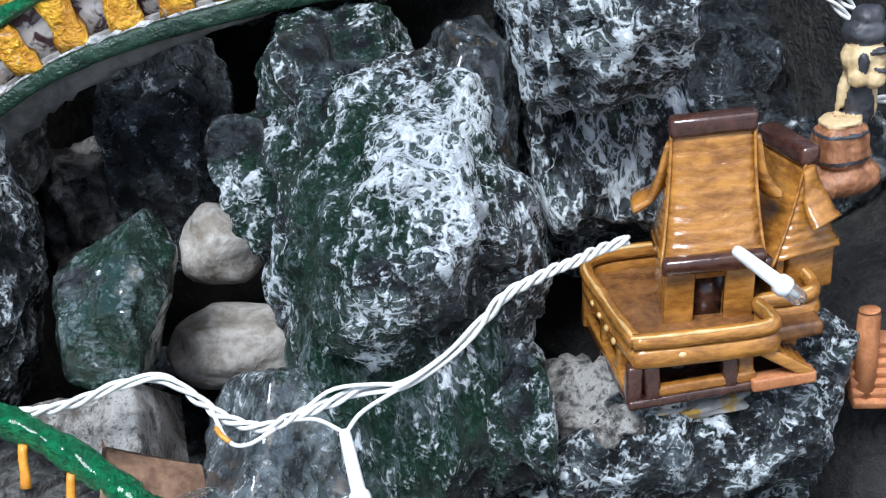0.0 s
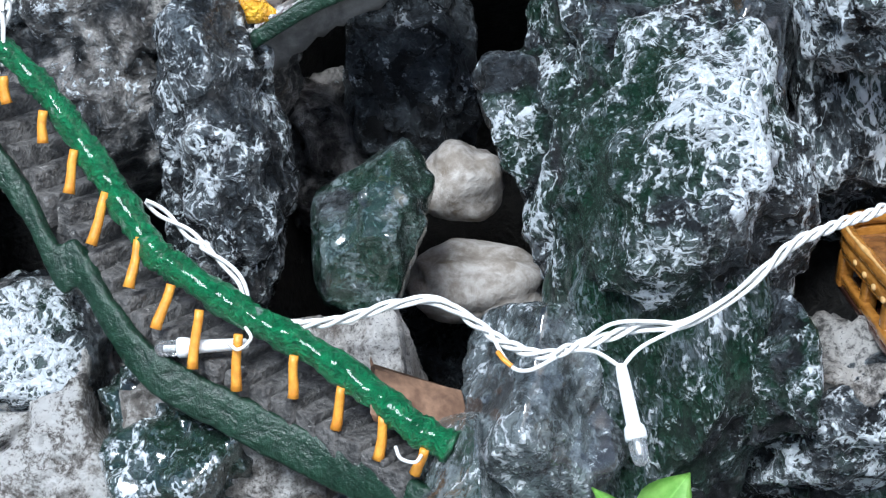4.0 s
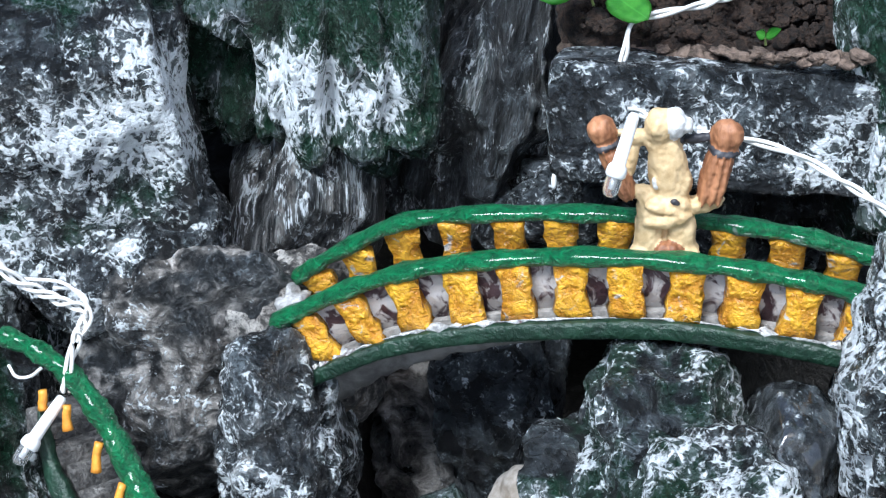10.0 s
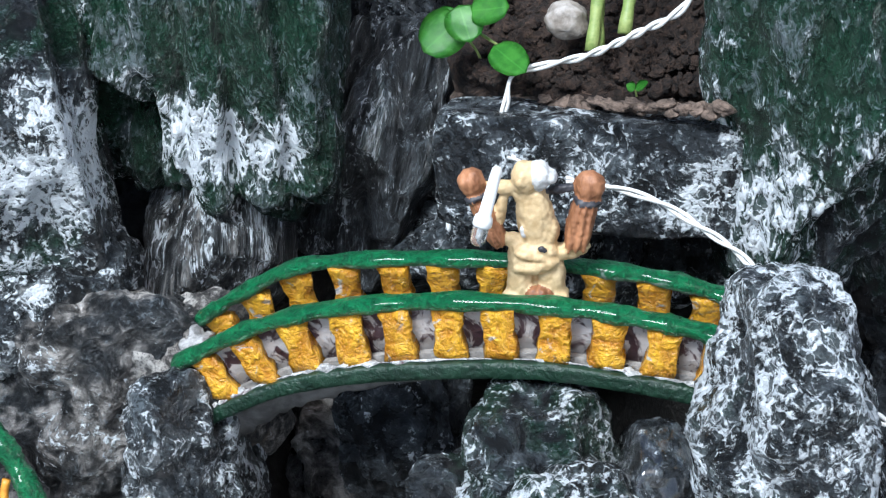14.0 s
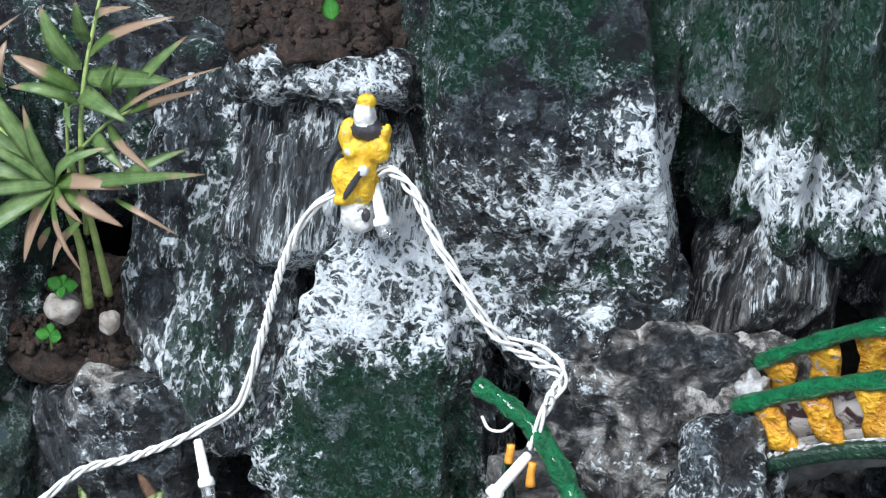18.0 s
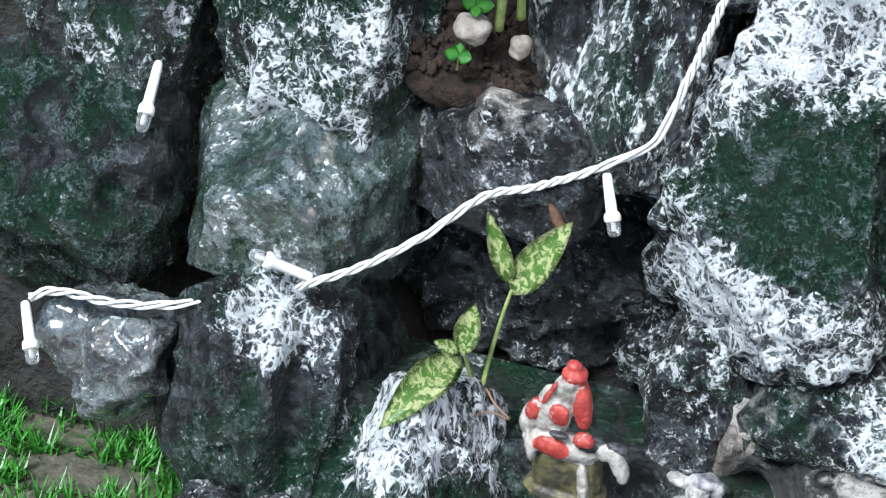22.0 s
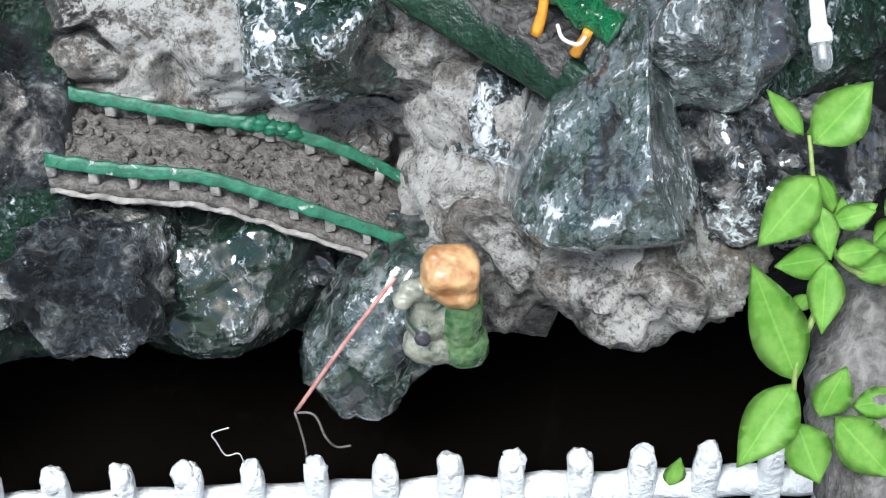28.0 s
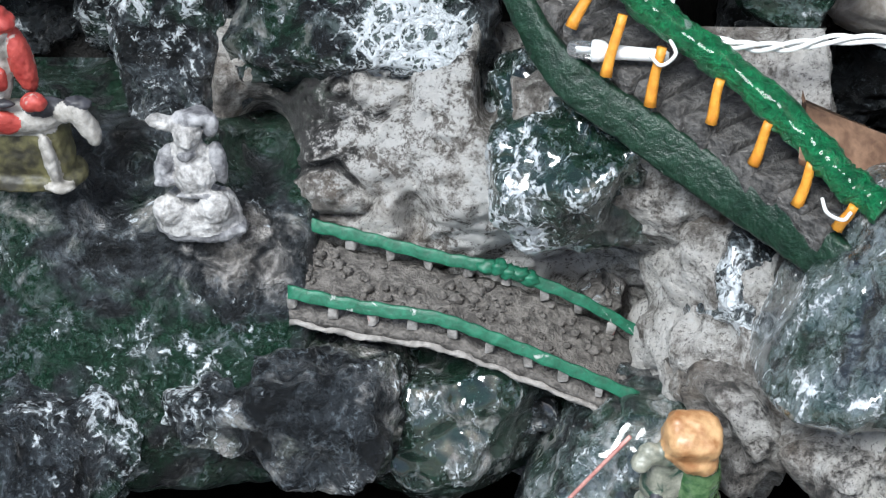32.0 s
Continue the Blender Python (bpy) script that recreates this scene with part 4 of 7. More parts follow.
rock("standing stone heavily brushed with white", (-0.3765, -0.1264, -0.174), 0.0610, 0.0982, 0.07, taper=0.75, square=3.6, facets=8, coat=(0.42, 0.4, 0.0), seed=50, skin=COLUMN, roll=-3)
rock("small pale stone in the gap", (-0.418, -0.0986, -0.2034), 0.0316, 0.0379, 0.03, coat=(0.35, 0.1, 0.5), seed=51)

# the ledge with the rider and the white figure
rock("low dark rim stone", (-0.4107, -0.1427, -0.2124), 0.0502, 0.0542, 0.06, facets=5, coat=(0.14, 0.4, 0.05), seed=54)
rock("long low rim stone streaked grey", (-0.363, -0.1523, -0.228), 0.1241, 0.0520, 0.09, facets=4, coat=(0.04, 0.45, 0.1), seed=55)
rock("leaning dark slab behind the white figure", (-0.2833, -0.0304, -0.1503), 0.0536, 0.0621, 0.04, facets=8, cut=0.82, coat=(0.22, 0.4, 0.1), seed=56, taper=0.9)
# white flecks of this coat also paint in the block's glossy highlights
rock("glossy dark green block stone", (-0.1537, -0.0847, -0.1574), 0.0543, 0.0510, 0.06, square=4.5, facets=2, cut=1.0, coat=(0.27, 0.7, 0.0), seed=58, skin=GLOSSY, lump=0.04, planes=((-0.2, -0.8, 0.56, 0.72), (0.5, -0.8, -0.3, 0.85)))
rock("brown crumbled earth at the bridge end", (-0.1147, -0.1033, -0.2168), 0.0273, 0.0273, 0.04, lean=60, coat=(0.0, 0.0, 0.9), skin=CRUST, seed=62, lump=0.1, fine=1.7)
rock("big three-sided boulder brushed pale", (-0.0775, -0.1604, -0.1500), 0.0550, 0.0590, 0.08, taper=0.3, square=4.5, facets=2, cut=1.0, lump=0.04, coat=(0.40, 0.55, 0.0), fine=0.35, seed=63, skin=SLICK, shear=0.16, planes=((-0.45, -0.80, 0.36, 0.66), (0.72, -0.58, 0.30, 0.64)))
rock("glossy black knob beside the boulder", (-0.1041, -0.1128, -0.1882), 0.0277, 0.0369, 0.04, coat=(0.34, 0.15, 0.05), seed=64, skin=GLOSSY)
rock("dark lower boulder over the water", (-0.2480, -0.1327, -0.2240), 0.0680, 0.0350, 0.08, facets=3, square=4, coat=(0.06, 0.40, 0.35), seed=65)
rock("round glossy green boulder under the lower bridge", (-0.1959, -0.1087, -0.2421), 0.0672, 0.0502, 0.09, facets=3, lump=0.07, fine=0.7, coat=(0.12, 0.65, 0.25), seed=66, skin=GLOSSY)
rock("dark stone wedged under the bridge", (-0.2329, -0.0759, -0.261), 0.0515, 0.0381, 0.06, coat=(0.1, 0.2, 0.4), seed=67)
rock("wet green tongue of stone above the water", (-0.1404, -0.1344, -0.2486), 0.0474, 0.0571, 0.06, taper=1.1, shear=0.55, lump=0.05, facets=3, coat=(0.10, 0.50, 0.30), skin=SLICK, seed=68, fine=0.6)
rock("brown dusty stone beside the fisherman", (-0.1043, -0.142, -0.2142), 0.0333, 0.0308, 0.06, coat=(0.0, 0.0, 0.62), seed=69, skin=CRUST, fine=1.7)
rock("rough pale cement stone below the boulder", (-0.0648, -0.1578, -0.2061), 0.0583, 0.0283, 0.06, facets=5, lump=0.14, coat=(0.26, 0.0, 0.9), seed=70, skin=CRUST, fine=1.7)
rock("grey pitted stone over the water", (-0.074, -0.1697, -0.2014), 0.0339, 0.0244, 0.05, taper=0.7, lump=0.15, coat=(0.2, 0.0, 0.6), seed=71, skin=CRUST, fine=1.7)
rock("dark stone behind the leafy twig", (-0.0145, -0.1355, -0.1887), 0.0607, 0.0509, 0.07, coat=(0.12, 0.3, 0.4), seed=72, skin=GLOSSY)

rock("brown clay clod beside the far rail", (-0.1462, -0.0733, -0.2255), 0.0116, 0.0111, 0.02, coat=(0.0, 0.0, 0.6), seed=89, facets=8, lump=0.15)
rock("dark stone face in shade behind the statues", (-0.2917, 0.0052, -0.1589), 0.0564, 0.0609, 0.05, coat=(0.2, 0.3, 0.1), seed=90)
rock("sloping painted stone above the cement bank", (-0.2244, -0.0393, -0.1431), 0.0793, 0.0476, 0.06, lean=45, square=4.5, facets=2, lump=0.04, fine=0.7, coat=(0.14, 0.3, 0.42), seed=57)
rock("bare cement ledge beside the boulder", (-0.1078, -0.1149, -0.1992), 0.0404, 0.0651, 0.06, lean=55, square=3.5, facets=3, coat=(0.18, 0.0, 0.95), seed=60, skin=CRUST, lump=0.06, fine=1.7)
rock("small dark stone under the bridge end", (-0.1695, -0.0975, -0.2538), 0.0268, 0.0241, 0.04, coat=(0.2, 0.4, 0.3), seed=92, skin=GLOSSY)
# this stone and the slanting one below: coats emptied to imitate shade
rock("dark green stone beyond the bridge, shade in its coat", (0.1679, 0.1622, 0.0121), 0.0835, 0.0907, 0.07, square=4, facets=5, roll=24, coat=(0.0, 0.5, 0.0), seed=32, skin=COLUMN)
rock("dark slanting stone low beyond the bridge", (0.1614, 0.1335, -0.0614), 0.0939, 0.0771, 0.07, square=4, facets=5, roll=-20, coat=(0.0, 0.4, 0.0), seed=93, skin=COLUMN)
rock("dull grey cement packed beside the stair", (-0.1746, 0.0094, -0.0627), 0.0729, 0.0612, 0.06, lean=40, square=4, facets=3, coat=(0.10, 0.05, 0.44), seed=94, skin=LEDGE, lump=0.06)


# ---- the arched bridge ----
FRONT = [(-0.1377, 0.0111, -0.0357), (-0.1096, 0.006, -0.0192), (-0.0786, 0.0004, -0.0074), (-0.0351, -0.0074, 0.0002), (0.0062, -0.0148, 0.0018), (0.0348, -0.02, -0.0004), (0.0553, -0.0237, -0.0037), (0.0775, -0.0277, -0.0102)]
BACK = [(-0.1325, 0.0319, -0.0282), (-0.1133, 0.0284, -0.0145), (-0.0899, 0.0242, -0.0018), (-0.0532, 0.0176, 0.0042), (-0.0151, 0.0107, 0.0069), (0.0158, 0.0051, 0.0067), (0.0431, 0.0002, 0.0041), (0.0641, -0.0035, -0.0013), (0.0812, -0.0066, -0.0076)]
SILL = [(-0.1262, 0.0089, -0.0518), (-0.1170, 0.0074, -0.0460), (-0.0935, 0.0031, -0.0340), (-0.0596, -0.003, -0.0250), (-0.0111, -0.0117, -0.0182), (0.0201, -0.0173, -0.0186), (0.0505, -0.0228, -0.0216), (0.0775, -0.0277, -0.0275)]


def along(line, t):
    """The point at the share t of a line's length."""
    far = [0.0]
    for a, b in zip(line, line[1:]):
        far.append(far[-1] + (b - a).length)
    want = min(max(t, 0), 1) * far[-1]
    i = max(k for k in range(len(line) - 1) if far[k] <= want)
    return line[i].lerp(line[i + 1], (want - far[i]) / max(far[i + 1] - far[i], 1e-9))


def baluster(low, high, wide, thick, seed):
    """A stubby post, pinched at the waist, between two points."""
    bm = bmesh.new()
    rng = random.Random(seed)
    up = high - low
    rows = []
    for i in range(7):
        t = i / 6
        c = low.lerp(high, t)
        w = wide * (0.92 + 0.20 * abs(t - 0.5) ** 1.3 * 2.2) * rng.uniform(0.92, 1.08)
        ring = []
        for sx, sy in ((-1, -1), (-0.5, -1.12), (0.5, -1.12), (1, -1), (1, 1), (-1, 1)):
            ring.append(bm.verts.new(c + Vector((sx * w / 2, sy * thick / 2 - sx * w * 0.09, 0)) + Vector([rng.uniform(-0.0008, 0.0008) for _ in range(3)])))
        rows.append(ring)
    for a, b in zip(rows, rows[1:]):
        for k in range(6):
            bm.faces.new((a[k], a[(k + 1) % 6], b[(k + 1) % 6], b[k]))
    bm.faces.new(rows[0][::-1]), bm.faces.new(rows[-1])
    return bm


def arched_bridge():
    bridge = thing("arched_bridge", "arched toy bridge with green rails and orange balusters", "bridge")
    front, back, sill = catmull(FRONT, 12), catmull(BACK, 12), catmull(SILL, 12)
    shift = Vector((0.006, 0.028, 0.0))
    for name, line, r in (("handrail", front, 0.0030), ("handrail", back, 0.0028)):
        part(name, sweep(bmesh.new(), line, lambda t, r=r: r * (1 + 0.12 * math.sin(t * 60)), 10, 1.5, wobble=0.10, seed=len(line)), GREEN_PAINT, bridge, "glossy green handrail")
    part("edge_beam", ribbon(bmesh.new(), [p + Vector((0, -0.0045, -0.0032)) for p in sill], (0, 0.0006, 0.0062), 0.0050, 0.10, 5), GREEN_DARK, bridge, "flat dark green edge beam")
    part("white_fillet", sweep(bmesh.new(), [p + Vector((0, -0.0036, 0.0002)) for p in sill], lambda t: max(0.0002, 0.0040 * abs(noise.noise(Vector((t * 30, 3, 0)))) + 0.0018 * noise.noise(Vector((t * 110, 7, 0)))), 8, 1.2, wobble=0.7, seed=15), CHALK_SMEAR, bridge, "smeared white paint fillet")
    part("edge_beam", sweep(bmesh.new(), [p + shift + Vector((0, 0, -0.003)) for p in sill], 0.0036, 8, 0.9, wobble=0.05, seed=6), GREEN_DARK, bridge)
    # plaster soffit: a rough skirt that drops behind the beam at the foot of the arch and thins out towards its crown
    bm = bmesh.new()
    rows = []
    reach = int(len(sill) * 0.62)
    for i in range(reach):
        t = i / (reach - 1)
        p = sill[i] + Vector((0, -0.001, -0.0052))
        deep = max(0.05, min(1.0, 0.35 + t * 5) * (1 - t) ** 0.9)
        deep *= 1 + 0.20 * (i % 5) / 4 + 0.18 * noise.noise(Vector((i * 0.5, 9, 0)))
        ring = []
        for k in range(6):
            f = k / 5
            ring.append(bm.verts.new(p + Vector((0.002 * f, 0.007 * f * deep, -0.0180 * f * deep)) + Vector((0, 0.0008 * noise.noise(Vector((i * 0.3, k, 4))), 0.0))))
        for k in range(6):
            f = 1 - k / 5
            ring.append(bm.verts.new(p + Vector((0.002 * f, 0.007 * f * deep + 0.006, -0.0180 * f * deep + 0.001))))
        rows.append(ring)
    for a, b in zip(rows, rows[1:]):
        for k in range(12):
            bm.faces.new((a[k], b[k], b[(k + 1) % 12], a[(k + 1) % 12]))
    bm.faces.new(rows[0]), bm.faces.new(rows[-1][::-1])
    bmesh.ops.recalc_face_normals(bm, faces=bm.faces)
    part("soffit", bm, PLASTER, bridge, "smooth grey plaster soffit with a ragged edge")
    part("plaster_end", blob(bmesh.new(), (-0.1330, 0.0255, -0.0345), (0.012, 0.018, 0.010), (0, 25, 0), 0.6, 3, 0, 20), CHALK_DULL, bridge, "chalky plaster lump at the foot")
    # deck: a thin arched slab from the front sill to the back one
    bm = bmesh.new()
    rows = []
    for i, p in enumerate(sill):
        ring = []
        for k in range(7):
            q = p + shift * (k / 6) + Vector((0, 0, 0.001 + 0.0006 * noise.noise(Vector((i * 0.4, k, 0)))))
            ring.append(bm.verts.new(q))
        for k in range(7):
            drop = 0.006 + (0.002 if (i // 3 + k) % 3 == 0 else 0)
            ring.append(bm.verts.new(p + shift * (1 - k / 6) - Vector((0, 0, drop))))
        rows.append(ring)
    for a, b in zip(rows, rows[1:]):
        for k in range(14):
            bm.faces.new((a[k], b[k], b[(k + 1) % 14], a[(k + 1) % 14]))
    part("deck", bm, CEMENT, bridge, "bare cement deck", smooth=False)
    # painted back of the recesses between the front balusters
    bm = bmesh.new()
    rows = []
    for i in range(0, len(sill), 2):
        a = sill[i]
        b = min(front, key=lambda q: (q - a).length)
        rows.append([bm.verts.new(p + Vector((0, d, 0))) for p in (a, b) for d in (0.0030, 0.0050)])
    for a, b in zip(rows, rows[1:]):
        for x, y in ((0, 2), (2, 3), (3, 1), (1, 0)):
            bm.faces.new((a[x], a[y], b[y], b[x]))
    part("recess_panel", bm, PURPLE, bridge, "recesses daubed purple and white")
    for k in range(12):
        t = 0.045 + 0.93 * k / 11
        low = along(sill, t)
        top = min(front, key=lambda q: (q - low).length)
        part("baluster", baluster(low + Vector((0, -0.0005, 0)), top + Vector((0, 0.0005, -0.001)), 0.0112, 0.0062, k), ORANGE, bridge)
    for k in range(12):
        t = 0.04 + 0.92 * k / 11
        top = along(back, t)
        low = min(sill, key=lambda q: abs(q.x + shift.x - top.x * 0.97)) + shift
        part("baluster", baluster(low.lerp(top, 0.2), top - Vector((0, 0, 0.0018)), 0.0108, 0.005, 50 + k), ORANGE, bridge)
    return bridge


arched_bridge()


STEP_GREY = plain("dark_dusty_step", (0.025, 0.024, 0.024), (0.15, 0.143, 0.136), 190, 0.8, 1.0, 0.003, spots=((0.26, 0.25, 0.24), 260, 0.62))


# ---- the stair with its knobbly green rail ----
def stairway():
    stair = thing("mountain_stair", "narrow stair with knobbly green rail and orange posts", "stairs")
    rail = catmull([(-0.2287, -0.0092, -0.0303), (-0.2146, -0.0137, -0.0347), (-0.2013, -0.0196, -0.0425), (-0.1904, -0.0269, -0.0543), (-0.1815, -0.0351, -0.0676), (-0.1719, -0.046, -0.0827), (-0.1606, -0.0618, -0.0985), (-0.1537, -0.067, -0.1025), (-0.1346, -0.0806, -0.114), (-0.114, -0.0937, -0.1234), (-0.0963, -0.1108, -0.1332), (-0.0868, -0.121, -0.1387), (-0.0781, -0.1284, -0.1413)], 14)
    part("handrail", sweep(bmesh.new(), rail, lambda t: 0.0032 + 0.0016 * min(1, t * 2.5) + 0.0004 * math.sin(t * 90), 14, 1.0, wobble=0.13, seed=3), GREEN_PAINT, stair, "thick glossy green handrail")
    kerb = catmull([(-0.2132, -0.0248, -0.0564), (-0.2084, -0.0337, -0.0722), (-0.1997, -0.0412, -0.0868), (-0.1922, -0.0514, -0.1041), (-0.185, -0.0541, -0.1037), (-0.1762, -0.0671, -0.1179), (-0.1642, -0.08, -0.1308), (-0.1413, -0.0895, -0.1441), (-0.1172, -0.1028, -0.1548), (-0.099, -0.1191, -0.1585), (-0.0851, -0.133, -0.1601)], 10)
    part("kerb", ribbon(bmesh.new(), kerb, (0, 0.0052, 0.0145), 0.0042, 0.16, 4), GREEN_DARK, stair, "flat dark green painted kerb")
    # flight: rough grey treads behind the kerb
    n = 22
    for k in range(n):
        t = 0.11 + 0.85 * k / (n - 1)
        a, b = along(kerb, t), along(rail, t)
        c = a.lerp(b, 0.55) + Vector((-0.002, 0.012, -0.008))
        part("tread", box(bmesh.new(), c, (0.024, 0.018, 0.011), (0, 4, 40), 0.001, jitter=0.001, seed=k), STEP_GREY, stair)
    feet = [((-0.2118, -0.024, -0.0434), (-0.2119, -0.0254, -0.0502)), ((-0.2032, -0.0271, -0.0473), (-0.203, -0.0295, -0.0557)), ((-0.1917, -0.0334, -0.0578), (-0.1931, -0.0364, -0.0676)), ((-0.183, -0.0403, -0.0694), (-0.1864, -0.0453, -0.0821)), ((-0.1743, -0.0489, -0.0815), (-0.1806, -0.0555, -0.0961)),
            ((-0.1652, -0.0601, -0.0933), (-0.1698, -0.0675, -0.1068)), ((-0.1564, -0.0734, -0.1045), (-0.1627, -0.0785, -0.1166)), ((-0.1487, -0.0808, -0.1106), (-0.1527, -0.0868, -0.1275)), ((-0.1376, -0.0872, -0.1172), (-0.1401, -0.0916, -0.1342)), ((-0.1213, -0.0945, -0.1228), (-0.123, -0.0977, -0.1357)), ((-0.108, -0.1051, -0.1297), (-0.1111, -0.1071, -0.1429)), ((-0.0968, -0.1158, -0.1354), (-0.0994, -0.1183, -0.1486)), ((-0.0862, -0.1272, -0.1414), (-0.0895, -0.1269, -0.1496))]
    for k, (a, b) in enumerate(feet):
        a, b = Vector(a), Vector(b)
        line = [a.lerp(b, s / 6) + Vector((0.0002 * math.sin(s + k), 0, 0)) for s in range(7)]
        part("post", sweep(bmesh.new(), line, lambda t: 0.0015 + 0.0004 * t**3, 8, 1.0, wobble=0.05, seed=k), ORANGE_POST, stair)
    return stair


stairway()


# ---- the worn lower bridge ----
def lower_bridge():
    bridge = thing("footbridge", "worn low footbridge with flat green rails and dusty deck", "bridge")
    far = catmull([(-0.242, -0.0714, -0.1964), (-0.224, -0.0734, -0.2001), (-0.1989, -0.0761, -0.2059), (-0.1801, -0.0782, -0.2087), (-0.1564, -0.0808, -0.2176), (-0.1313, -0.0836, -0.2325)], 10)
    near = catmull([(-0.2459, -0.1014, -0.1987), (-0.2236, -0.1036, -0.2025), (-0.1996, -0.106, -0.2049), (-0.1812, -0.1079, -0.2116), (-0.1582, -0.1102, -0.2216), (-0.1365, -0.1124, -0.2317)], 10)
    for line, seed in ((far, 1), (near, 2)):
        bm = bmesh.new()
        ribbon(bm, [p + Vector((0, 0, 0.0003 * math.sin(i * 1.7))) for i, p in enumerate(line)], (0, 0.0022, 0.0036), 0.0016, 0.14, seed)
        part("rail", bm, GREEN_STRIP, bridge, "flat green rail with chipped edges")
        for k in range(10):
            p = along(line, 0.01 + 0.98 * k / 9)
            part("stub", box(bmesh.new(), p - Vector((0, -0.0006, 0.0040)), (0.0030, 0.0024, 0.0052), (0, 0, -8), 0.0006, jitter=0.0007, seed=k + seed * 20), STUB, bridge)
    for k in range(5):
        part("rail_lump", blob(bmesh.new(), along(far, 0.5 + 0.03 * k) + Vector((0, 0, 0.0008 * (k % 2))), (0.007, 0.005, 0.005), (0, 0, 0), 0.5, k, 0, 10), GREEN_STRIP, bridge)
    bm = bmesh.new()
    rows = []
    for i, (a, b) in enumerate(zip(near, far)):
        ring = []
        for k in range(13):
            t = -0.03 + 1.10 * k / 12
            q = a.lerp(b, t) - Vector((0, 0, 0.0072))
            q.z += 0.0016 * noise.noise(Vector((i * 0.5, k * 0.8, 2))) + 0.001 * noise.noise(Vector((i * 1.9, k * 2.3, 5)))
            ring.append(bm.verts.new(q))
        for k in range(13):
            ring.append(bm.verts.new(a.lerp(b, 1.07 - 1.10 * k / 12) - Vector((0, 0, 0.0112))))
        rows.append(ring)
    for a, b in zip(rows, rows[1:]):
        for k in range(26):
            bm.faces.new((a[k], b[k], b[(k + 1) % 26], a[(k + 1) % 26]))
    bm.faces.new(rows[0]), bm.faces.new(rows[-1][::-1])
    part("deck", bm, DECK_DIRT, bridge, "deck buried in grey dirt")
    part("deck_lip", sweep(bmesh.new(), [p + Vector((0.0, -0.0012, -0.0112 + 0.0004 * math.sin(i * 1.1))) for i, p in enumerate(near)], 0.0009, 7, 1.2, wobble=0.5, seed=9), CEMENT, bridge, "chalky worn lower lip")
    rng = random.Random(4)
    bm = bmesh.new()
    for k in range(200):
        i = rng.randrange(len(near))
        p = near[i].lerp(far[i], rng.uniform(0.1, 0.95)) + Vector((rng.uniform(-0.001, 0.001), 0, -0.0066))
        s = rng.uniform(0.0007, 0.0022) + 0.0040 * rng.random() ** 5
        blob(bm, p, (s, s * 0.9, s * 0.7), (0, 0, 40 * k), rough=0.9, seed=k, seg=6)
    tagged(part("crumb", bm, DECK_DIRT, bridge), kind="stuff")
    return bridge


STUB = plain("chipped_stub_paint", (0.15, 0.14, 0.13), (0.44, 0.42, 0.40), 160, 0.7, 0.6, spots=((0.30, 0.08, 0.07), 120, 0.62))
DECK_DIRT = plain("grey_dirt", (0.055, 0.050, 0.046), (0.20, 0.185, 0.17), 260, 0.95, 0.9, 0.002)
lower_bridge()


# ---- the string light ----
STRING = thing("string_light", "white twisted string light draped over the rocks", "string light")


def cable(points, strands=3, radius=0.00075, pitch=0.026, slack=0.0):
    """Twisted strands along a line, one part."""
    line = catmull(points, 14)
    # even steps
    even, left = [line[0]], 0.0
    for a, b in zip(line, line[1:]):
        d = (b - a).length
        while left + d >= 0.0011:
            a = a.lerp(b, (0.0011 - left) / d)
            even.append(a.copy())
            d, left = (b - a).length, 0.0
        left += d
    for s in range(strands):
        path = []
        for i, p in enumerate(even):
            d = (even[min(i + 1, len(even) - 1)] - even[max(i - 1, 0)]).normalized()
            side = d.cross(Vector((0, 0.5, 0.85))).normalized()
            top = side.cross(d)
            a = i * 0.0011 / pitch * 2 * math.pi * (1 + 0.1 * math.sin(i * 0.07)) + 2 * math.pi * s / strands
            r = radius * 1.12 + slack * (0.5 + 0.5 * math.sin(i * 0.09 + 2 * s))
            path.append(p + side * (r * math.cos(a)) + top * (r * math.sin(a)))
        part("cable_strand", sweep(bmesh.new(), path, radius, 6, up=(0, 0.5, 0.85)), WHITE_CABLE, STRING)


def wire(points, radius=0.0007, mat=None):
    return part("wire", sweep(bmesh.new(), catmull(points, 10), radius, 6, up=(0, 0.5, 0.85)), mat or WHITE_CABLE, STRING)


